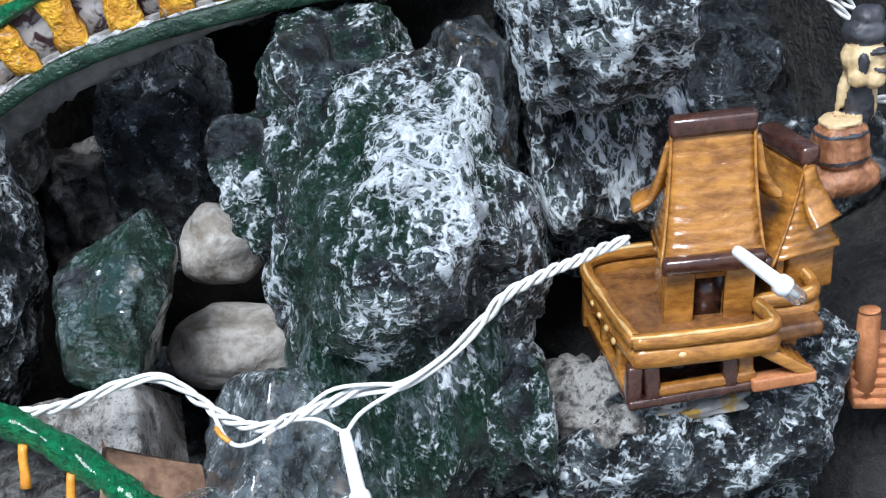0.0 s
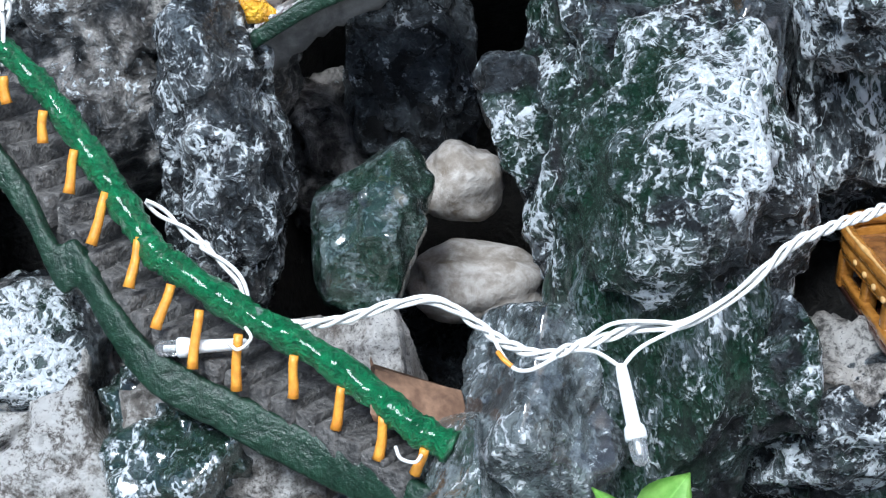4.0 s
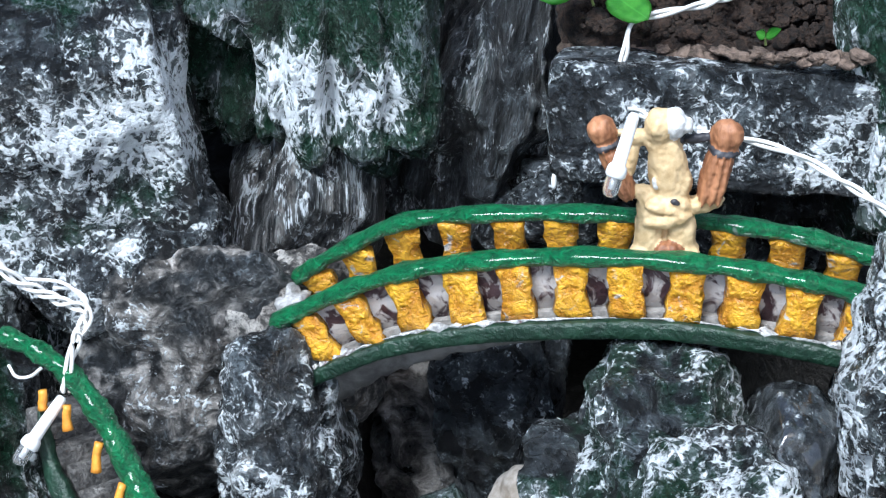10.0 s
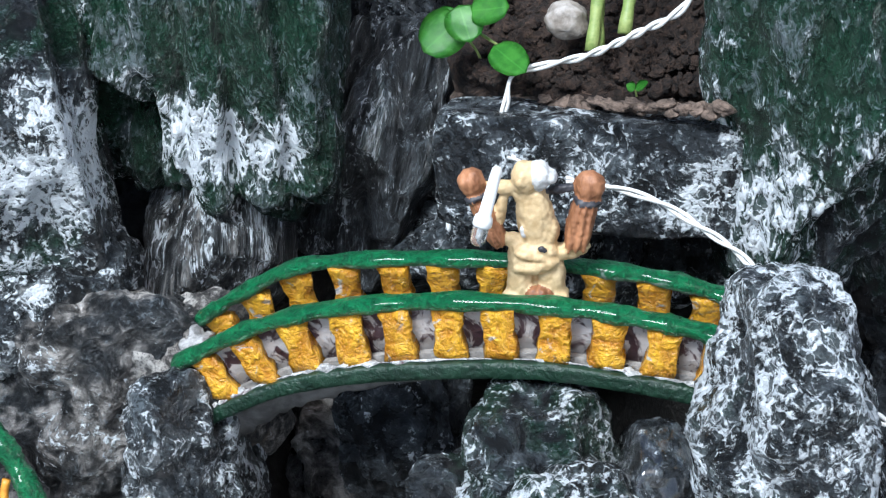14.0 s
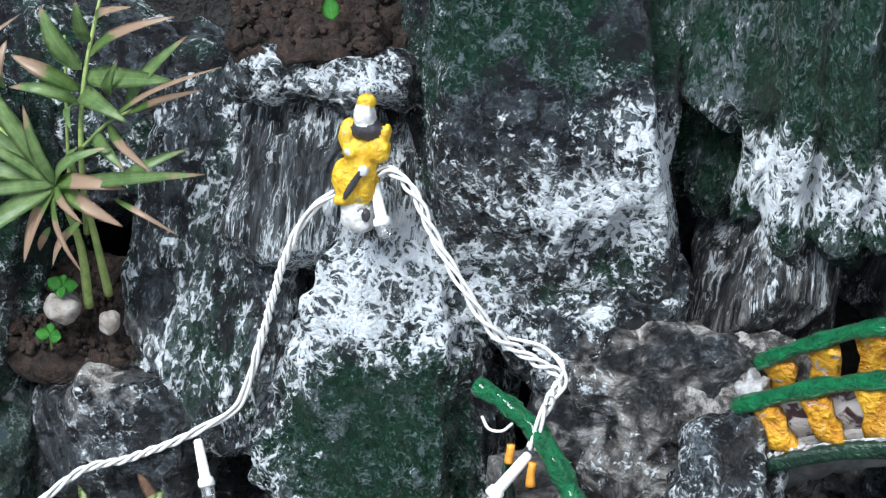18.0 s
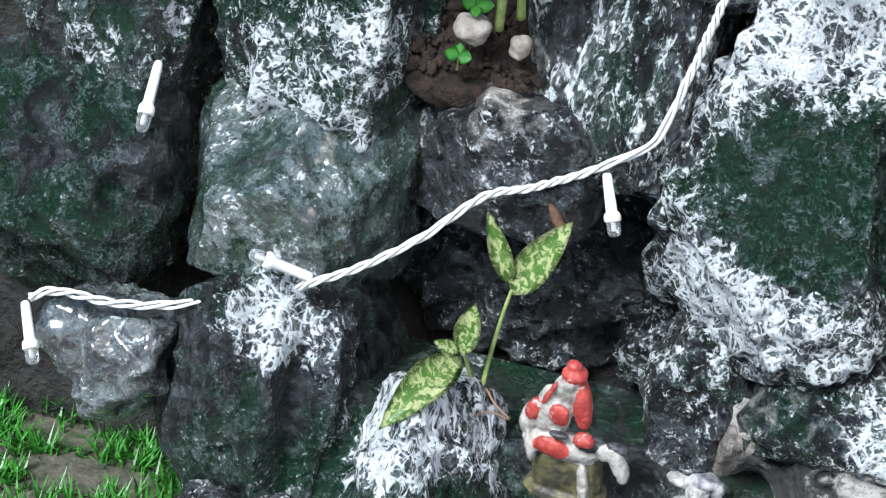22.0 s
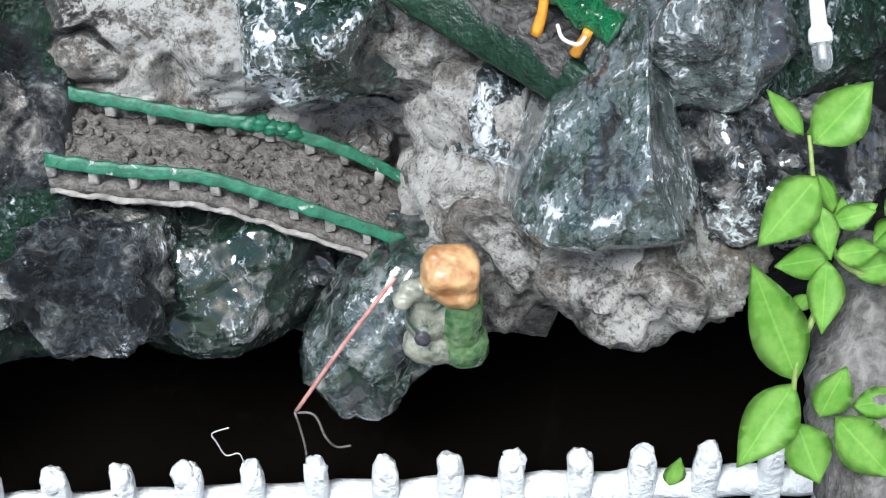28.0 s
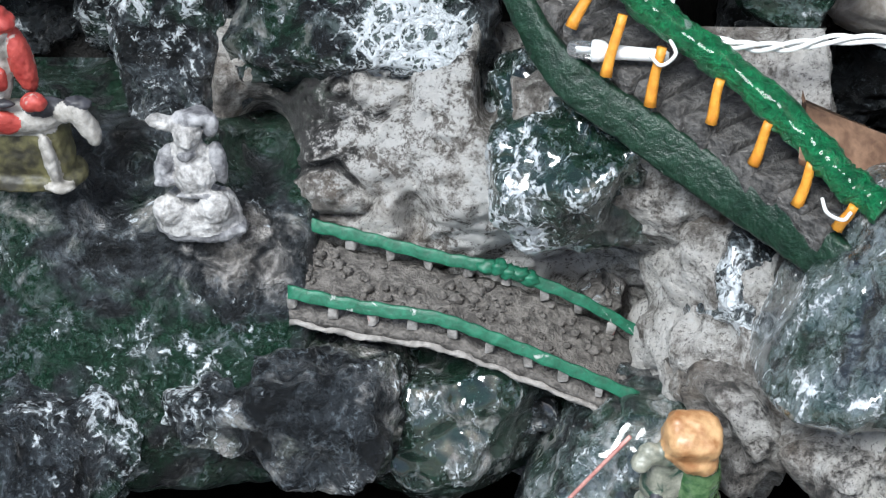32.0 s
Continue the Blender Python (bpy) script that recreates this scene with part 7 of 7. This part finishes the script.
def grassy():
    """A palm-like tuft: broad lance leaves on two crowns and along a stem, many with dry tips."""
    plant = thing("grassy_plant", "tufted palm-like plant with dry brown leaf tips", "plant")
    for line, r in (([(-0.3899, 0.0074, -0.033), (-0.3882, 0.0022, -0.0032), (-0.393, -0.0023, 0.0232)], 0.0021), ([(-0.3822, 0.0101, -0.0279), (-0.3822, 0.0042, -0.0031), (-0.3839, 0.0002, 0.0227)], 0.0019), ([(-0.3866, 0.0054, 0.0002), (-0.3872, 0.0081, 0.0344), (-0.3876, 0.0168, 0.06), (-0.3857, 0.0317, 0.0873)], 0.0013), ([(-0.3942, 0.0085, -0.0029), (-0.3968, 0.0153, 0.0293), (-0.4018, 0.0304, 0.0699)], 0.0009), ([(-0.3872, 0.0081, 0.0344), (-0.3763, 0.0105, 0.0455), (-0.3665, 0.0111, 0.0514)], 0.0008), ([(-0.3944, -0.001, 0.0237), (-0.428, 0.0193, 0.0337), (-0.4483, 0.0301, 0.0502)], 0.0012)):
        part("stalk", sweep(bmesh.new(), catmull(line, 8), lambda t, r=r: r * (1 - 0.45 * t), 8), STALK, plant)
    rng = random.Random(8)
    for root, tip, wide, dry in (
        ((-0.394, -0.0028, 0.0245), (-0.437, -0.0083, 0.0302), 0.0047, 0),
        ((-0.3923, -0.0031, 0.0238), (-0.4331, -0.0182, 0.0173), 0.0043, 0),
        ((-0.3928, -0.003, 0.0241), (-0.423, -0.0282, 0.0034), 0.0056, 0),
        ((-0.3933, -0.0029, 0.0244), (-0.4, -0.0189, -0.0021), 0.0047, 1),
        ((-0.3936, -0.0032, 0.0233), (-0.3776, -0.0221, -0.0018), 0.0026, 1),
        ((-0.3921, -0.003, 0.024), (-0.3778, -0.0195, 0.0191), 0.0030, 1),
        ((-0.3926, -0.0029, 0.0243), (-0.3623, -0.014, 0.0163), 0.0047, 1),
        ((-0.3931, -0.0028, 0.0246), (-0.3604, -0.0139, 0.032), 0.0047, 1),
        ((-0.3934, -0.0031, 0.0236), (-0.3233, -0.0211, 0.0452), 0.0039, 0),
        ((-0.3939, -0.003, 0.0239), (-0.438, 0.001, 0.052), 0.0047, 0),
        ((-0.3924, -0.0029, 0.0246), (-0.4265, 0.0028, 0.0665), 0.0052, 0),
        ((-0.3928, -0.0032, 0.0235), (-0.4021, -0.0066, 0.0547), 0.0043, 0),
        ((-0.3932, -0.0031, 0.0238), (-0.3722, -0.0049, 0.0434), 0.0039, 0),
        ((-0.3937, -0.003, 0.0241), (-0.4191, -0.0076, 0.0399), 0.0039, 0),
        ((-0.4191, 0.0008, 0.0347), (-0.444, -0.0073, 0.015), 0.0022, 1),
        ((-0.418, 0.0008, 0.0344), (-0.4309, -0.0076, 0.0114), 0.0026, 1),
        ((-0.4133, -0.0024, 0.0257), (-0.4168, -0.0084, 0.0063), 0.0034, 1),
        ((-0.3684, -0.0054, 0.0226), (-0.3408, -0.0104, 0.0136), 0.0017, 1),
        ((-0.3666, -0.0041, 0.0281), (-0.3415, -0.0017, 0.0446), 0.0034, 0),
        ((-0.3812, -0.007, 0.0129), (-0.3914, -0.0113, -0.006), 0.0030, 1),
        ((-0.3942, -0.0082, 0.0086), (-0.3989, -0.01, -0.0014), 0.0022, 1),
        ((-0.3892, 0.0178, 0.062), (-0.4051, 0.0197, 0.0847), 0.0065, 0),
        ((-0.3874, 0.0211, 0.0715), (-0.3877, 0.0162, 0.0908), 0.0043, 0),
        ((-0.3849, 0.0236, 0.0786), (-0.3659, 0.0097, 0.0923), 0.0030, 1),
        ((-0.3868, 0.0193, 0.0668), (-0.3466, 0.0134, 0.0885), 0.0034, 1),
        ((-0.3871, 0.0167, 0.0597), (-0.3454, 0.001, 0.0694), 0.0060, 0),
        ((-0.3883, 0.0148, 0.054), (-0.3587, -0.0059, 0.0534), 0.0056, 0),
        ((-0.3888, 0.0152, 0.0549), (-0.4148, 0.0131, 0.0666), 0.0047, 1),
        ((-0.3895, 0.0138, 0.0508), (-0.4129, 0.0053, 0.0576), 0.0039, 0),
        ((-0.3894, 0.0135, 0.0499), (-0.3829, -0.0045, 0.047), 0.0030, 0),
        ((-0.3816, 0.0095, 0.0405), (-0.3635, -0.0032, 0.0328), 0.0039, 0),
        ((-0.3762, 0.0102, 0.0445), (-0.3501, -0.0083, 0.0367), 0.0030, 1),
        ((-0.3763, 0.0105, 0.0455), (-0.3242, -0.0039, 0.0789), 0.0017, 1),
        ((-0.3676, 0.0108, 0.0502), (-0.3333, 0.0017, 0.0668), 0.0022, 1),
        ((-0.3689, 0.0116, 0.0519), (-0.342, 0.0064, 0.0843), 0.0039, 0),
        ((-0.3761, 0.0135, 0.0544), (-0.3667, 0.0024, 0.0739), 0.0034, 0),
        ((-0.3868, 0.0085, 0.0355), (-0.3836, -0.0027, 0.0266), 0.0034, 0),
        ((-0.4451, 0.035, 0.0614), (-0.4529, 0.0322, 0.075), 0.0034, 0),
        ((-0.4509, 0.0311, 0.0528), (-0.463, 0.0237, 0.0564), 0.0034, 0),
        ((-0.4493, 0.0297, 0.0495), (-0.4632, 0.0165, 0.0409), 0.0034, 0),
        ((-0.4423, 0.0334, 0.0579), (-0.4429, 0.0218, 0.0507), 0.0026, 0),
        ((-0.4322, 0.0307, 0.0513), (-0.4334, 0.0282, 0.066), 0.0039, 0),
        ((-0.4292, 0.0284, 0.0458), (-0.4249, 0.0281, 0.0662), 0.0047, 1),
        ((-0.4404, 0.0273, 0.0433), (-0.459, 0.018, 0.0437), 0.0039, 0),
        ((-0.4395, 0.0319, 0.0543), (-0.4513, 0.0306, 0.0713), 0.0039, 0),
        ((-0.4481, 0.0296, 0.0493), (-0.4219, 0.0318, 0.0753), 0.0019, 1),
        ((-0.4411, 0.0293, 0.0482), (-0.4483, 0.0283, 0.0659), 0.0030, 0),
    ):
        part("leaf", leaf(root, tip, wide * 1.35, (rng.uniform(-0.5, 0.5), -0.8, rng.uniform(0.3, 0.8)), rng.uniform(0.002, 0.007), 0.14, 14, 0.7, rng.uniform(-0.002, 0.004), 0.7), LEAF_DRY if dry else LEAF_GRASSY, plant)


grassy()
sprig("variegated_plant", "small plant with yellow-flecked curled leaves",
      [[(-0.3646, -0.0633, -0.1533), (-0.3642, -0.0564, -0.1389), (-0.3622, -0.0511, -0.121), (-0.3604, -0.0479, -0.1099)], [(-0.3659, -0.0637, -0.153), (-0.37, -0.0625, -0.1416), (-0.3725, -0.0644, -0.1305)]],
      [((-0.3607, -0.0472, -0.1084), (-0.3741, -0.0422, -0.0815), 0.0085, {"fold": 0.5, "shape": 0.8}), ((-0.36, -0.0488, -0.1117), (-0.3433, -0.0339, -0.083), 0.0145, {"fold": 0.35, "shape": 0.75}), ((-0.3444, -0.0361, -0.0893), (-0.3536, -0.0339, -0.0767), 0.005, {"skin": DRY_LEAF}),
       ((-0.3716, -0.0672, -0.1314), (-0.3708, -0.0593, -0.1118), 0.0105, {"fold": 0.4}), ((-0.3733, -0.0671, -0.1302), (-0.3825, -0.0706, -0.1252), 0.006), ((-0.3722, -0.068, -0.1318), (-0.3898, -0.1073, -0.1422), 0.0155, {"fold": 0.3, "sag": 0.006, "shape": 0.8})], LEAF_FLECK)
sprig("round_leaf_seedling", "seedling with round shiny green leaves",
      [[(-0.0289, 0.0849, 0.0447), (-0.0274, 0.0787, 0.0582), (-0.0346, 0.0756, 0.0706)], [(-0.0267, 0.0794, 0.0668), (-0.0157, 0.0682, 0.0635)]],
      [((-0.0333, 0.0764, 0.0747), (-0.0475, 0.0715, 0.0627), 0.0185, {"shape": 0.85, "fold": 0.05, "blunt": 0.45}), ((-0.0341, 0.0779, 0.0786), (-0.0295, 0.0675, 0.0677), 0.015, {"shape": 0.85, "fold": 0.05, "blunt": 0.45}), ((-0.0303, 0.076, 0.0768), (-0.0151, 0.0703, 0.0801), 0.013, {"shape": 0.85, "fold": 0.05, "blunt": 0.45}), ((-0.0215, 0.0701, 0.0653), (-0.0088, 0.0535, 0.0608), 0.013, {"shape": 0.9, "fold": 0.05, "blunt": 0.45}), ((-0.0366, 0.0802, 0.0769), (-0.041, 0.078, 0.0723), 0.007)], LEAF_ROUND, stem_r=0.0007)
sprig("tiny_sprout", "tiny bright sprout in the planter soil", [[(0.0306, 0.0474, 0.0538), (0.0301, 0.0453, 0.0571)]],
      [((0.0301, 0.0453, 0.0571), (0.0269, 0.0448, 0.0592), 0.004), ((0.0301, 0.0453, 0.0571), (0.0346, 0.0396, 0.062), 0.004)], LEAF_ROUND, stem_r=0.0005)
sprig("tiny_sprout", "tiny sprout growing beside the pebble", [[(-0.4002, 0.0065, -0.032), (-0.3986, 0.0039, -0.0242)]],
      [((-0.3979, 0.0023, -0.0231), (-0.4033, 0.0009, -0.0199), 0.006), ((-0.3979, 0.0023, -0.0231), (-0.3906, 0.0019, -0.0209), 0.006), ((-0.3979, 0.0023, -0.0231), (-0.3962, -0.0027, -0.0249), 0.005), ((-0.3979, 0.0025, -0.0227), (-0.3972, 0.0044, -0.0186), 0.005)], LEAF_ROUND, stem_r=0.0005)
sprig("tiny_sprout", "tiny sprout at the rim of the soil", [[(-0.4017, -0.0038, -0.0481), (-0.4008, -0.0059, -0.0408)]],
      [((-0.4008, -0.0059, -0.0408), (-0.4058, -0.0081, -0.039), 0.006), ((-0.4008, -0.0059, -0.0408), (-0.3953, -0.0067, -0.0402), 0.006), ((-0.4009, -0.0056, -0.0405), (-0.4013, -0.0032, -0.0366), 0.005)], LEAF_ROUND, stem_r=0.0005)
sprig("tiny_sprout", "bright sprout in the upper pocket", [[(-0.2969, 0.0383, 0.0846), (-0.2973, 0.0377, 0.0873)]],
      [((-0.2967, 0.0362, 0.085), (-0.2987, 0.0391, 0.093), 0.007)], LEAF_ROUND, stem_r=0.0005)
reeds = thing("reed_stalks", "two pale green plant stalks in the planter", "plant")
for a, b in (((0.0145, 0.0642, 0.0648), (0.0229, 0.0942, 0.1222)), ((0.0263, 0.0596, 0.0728), (0.0355, 0.0893, 0.1227)), ((0.0168, 0.0672, 0.0651), (0.0172, 0.0976, 0.116))):
    part("stalk", sweep(bmesh.new(), [Vector(a).lerp(Vector(b), s / 12) for s in range(13)], lambda t: 0.0026 - 0.0004 * math.sin(t * 9) ** 8, 10), STALK, reeds)


CRUST_EARTH = plain("dry_soil_crust", (0.06, 0.042, 0.032), (0.26, 0.19, 0.15), 240, 0.95, 1.0, 0.003)


# ---- soil pockets ----
def soil(label, centre, size, turn, seed, name="soil_bed", clods=60):
    bed = thing(name, label, "soil", at=centre)
    bed.rotation_euler = [radians(a) for a in turn]
    bm = blob(bmesh.new(), (0, 0, 0), size, (0, 0, 0), 0.25, seed, 0, 48, 3)
    rng = random.Random(seed)
    for v in bm.verts:
        v.co += v.normal * 0.0 + Vector((0, 0, 0.0055 * noise.noise(v.co * 110) + 0.0030 * noise.noise(v.co * 300)))
    part("soil", bm, EARTH, bed)
    bm = bmesh.new()
    for k in range(clods):
        s = rng.uniform(0.0012, 0.0034) + 0.006 * rng.random() ** 4
        q = Vector((rng.uniform(-0.40, 0.40) * size[0], rng.uniform(-0.40, 0.40) * size[1], size[2] * 0.5))
        q.z += 0.0055 * noise.noise(q * 110) + 0.003 * noise.noise(q * 300) - 0.0005
        blob(bm, q, (s, s * rng.uniform(0.6, 1), s * rng.uniform(0.5, 0.9)), (0, 0, rng.uniform(0, 180)), 0.8, k, 0, 7)
    tagged(part("clod", bm, EARTH, bed), kind="stuff")
    return bed


soil("dark crumbly soil in the planter", (0.0178, 0.1054, 0.0559), (0.112, 0.09, 0.03), (32, 0, -8), 2, clods=900)
soil("brown crumbly soil in the plant pocket", (-0.3949, 0.0271, -0.05), (0.075, 0.06, 0.02), (24, 0, 10), 3, clods=420)
soil("dark soil in the upper pocket", (-0.3107, 0.0596, 0.0754), (0.066, 0.06, 0.022), (24, 4, 8), 4, clods=260)
rock("rough dusty front of the plant pocket", (-0.3812, -0.0131, -0.0729), 0.0698, 0.0506, 0.05, lean=10, square=5, facets=2, lump=0.05, coat=(0.12, 0.1, 0.18), seed=81, fine=0.5, name="plant_pocket")
rock("painted front wall of the planter", (0.0144, 0.0409, 0.0313), 0.1018, 0.0381, 0.03, lean=8, square=14, facets=0, lump=0.01, fine=0.35, skin=STONE, coat=(0.30, 0.1, 0.15), seed=82, name="planter_wall", turn=-8)
rock("white-brushed rim of the upper pocket", (-0.3035, 0.0323, 0.0663), 0.0605, 0.0192, 0.03, lean=20, square=4, facets=2, lump=0.08, coat=(0.30, 0.2, 0.15), seed=83, name="plant_pocket")


lip = thing("soil_crust", "brown crusted soil along the planter's rim", "soil")
for k in range(26):
    a, b = Vector((-0.0387, 0.0901, 0.0367)), Vector((0.0616, 0.0257, 0.0551))
    q = a.lerp(b, (k + 0.5) / 26)
    part("crust", blob(bmesh.new(), q + Vector((0, 0.003, 0.0012 * math.sin(k * 2.3))), (0.007, 0.008, 0.0035), (10, 8 * math.sin(k), 30 * k), 0.7, k, 0, 9), CRUST_EARTH, lip)


# ---- turf at the foot ----
def turf():
    c = Vector((-0.5643, -0.0462, -0.262))
    bank = thing("grass_patch", "bright green short grass on dark sandy ground", "grass", kind="stuff")
    part("sod", blob(bmesh.new(), c - Vector((0.03, -0.02, 0.02)), (0.30, 0.28, 0.04), (0, 0, 0), 0.1, 3, 0, 30, 4), plain("dark_sandy_soil", (0.035, 0.036, 0.024), (0.12, 0.115, 0.085), 120, 0.95, 0.8, 0.002), bank)
    rng = random.Random(12)
    verts, faces, uvs = [], [], []
    for tuft in range(1700):
        x, y = rng.uniform(-0.15, 0.11), rng.uniform(-0.12, 0.14)
        if noise.noise(Vector((x * 55, y * 55, 2))) < -0.08:
            continue
        for blade in range(9):
            a, h, lean = rng.uniform(0, 6.28), rng.uniform(0.005, 0.016), rng.uniform(0.001, 0.012)
            p = c + Vector((x + rng.gauss(0, 0.0025), y + rng.gauss(0, 0.0025), -0.003))
            d, s = Vector((math.cos(a), math.sin(a), 0)), Vector((-math.sin(a), math.cos(a), 0))
            k = len(verts)
            for t, w in ((0, 0.0007), (0.5, 0.00065), (1, 0.00008)):
                q = p + d * (lean * t * t) + Vector((0, 0, h * t))
                verts += [q - s * w, q + s * w]
            faces += [(k, k + 1, k + 3, k + 2), (k + 2, k + 3, k + 5, k + 4)]
    me = bpy.data.meshes.new("blades")
    me.from_pydata([tuple(v) for v in verts], [], faces)
    me.uv_layers.new(name="UVMap")
    me.materials.append(GRASS)
    ob = new("blades", me)
    ob.parent = bank
    tagged(ob, kind="stuff")


turf()


# ---- the white fence before the pond ----
def fence():
    wall = thing("picket_fence", "low white-painted cement picket fence", "fence")
    a, b = Vector((-0.2567, -0.1403, -0.3025)), Vector((-0.0365, -0.1478, -0.3035))
    for k in range(-3, 17):
        p = a.lerp(b, k / 10.1)
        bm = bmesh.new()
        rng = random.Random(k)
        w, h = 0.0078 * rng.uniform(0.9, 1.1), 0.05
        blob(bm, (p.x, p.y, p.z - h / 2 + 0.002), (w * 1.15, 0.0085, h), (0, rng.uniform(-3, 3), 0), 0.16, k, 0, 14, 5)
        blob(bm, (p.x + rng.uniform(-0.0006, 0.0006), p.y, p.z - 0.001), (w * 0.92, 0.008, 0.010), (0, rng.uniform(-8, 8), 0), 0.35, k + 40, 0, 12, 2.8)
        part("picket", bm, FENCE_WHITE, wall)
    bm = bmesh.new()
    sweep(bm, [a.lerp(b, t) - Vector((0, -0.002, 0.0175 + 0.001 * math.sin(t * 40))) for t in np.linspace(-0.4, 1.7, 80)], 0.0062, 8, 0.8, wobble=0.08, seed=3)
    part("rail", bm, FENCE_WHITE, wall, "thick white fence rail")


fence()
trunk = part("tree_stump", sweep(bmesh.new(), catmull([(-0.0009, -0.2089, -0.2745), (-0.0089, -0.1884, -0.2367), (-0.0056, -0.1716, -0.2216), (0.0035, -0.1523, -0.2068)], 12), lambda t: 0.018 - 0.004 * t, 20, 1.0, wobble=0.06, seed=9), BARK)
tagged(trunk, "grey rough bark stump beside the pond", "tree stump")

# ---- small clutter ----
thread = thing("loose_thread", "thin pale curled thread over the pond", "thread")
part("strand", sweep(bmesh.new(), catmull([(-0.1893, -0.19, -0.2416), (-0.1905, -0.19, -0.2372), (-0.1942, -0.19, -0.2376), (-0.1963, -0.19, -0.2317), (-0.1972, -0.19, -0.2279), (-0.1924, -0.19, -0.2259)], 8), 0.0002, 5), CHALK, thread)
root = thing("dry_root", "thin dry curled root beside the leaf plant", "root")
part("strand", sweep(bmesh.new(), catmull([(-0.362, -0.0647, -0.1457), (-0.3567, -0.0685, -0.1493), (-0.3503, -0.0712, -0.1521), (-0.3578, -0.0728, -0.1497), (-0.3642, -0.0762, -0.1518)], 8), lambda t: 0.0006 - 0.0003 * t, 6), DRY_LEAF, root)
wire([(-0.0947, -0.1245, -0.141), (-0.0937, -0.1287, -0.1427), (-0.0899, -0.1316, -0.1428), (-0.0876, -0.13, -0.1415)], 0.0006)
wire([(-0.1407, -0.0892, -0.1189), (-0.1379, -0.0925, -0.1197), (-0.1338, -0.0895, -0.118), (-0.1351, -0.0852, -0.116)], 0.0006)
wire([(-0.2234, -0.0205, -0.036), (-0.2197, -0.0249, -0.0377), (-0.2148, -0.0253, -0.0374), (-0.2123, -0.0204, -0.037)], 0.0006)
wire([(-0.0637, -0.1296, -0.1105), (-0.0627, -0.1332, -0.1111), (-0.0607, -0.1351, -0.1125)], 0.0008, ORANGE_POST)
spot = thing("paint_drip", "single drop of white paint on dark stone", "paint drip")
part("drop", blob(bmesh.new(), (-0.0412, 0.072, -0.0077), (0.0022, 0.002, 0.0062), (-20, 0, 0), 0.1, 2, 0, 10), WHITE_PLASTIC, spot)
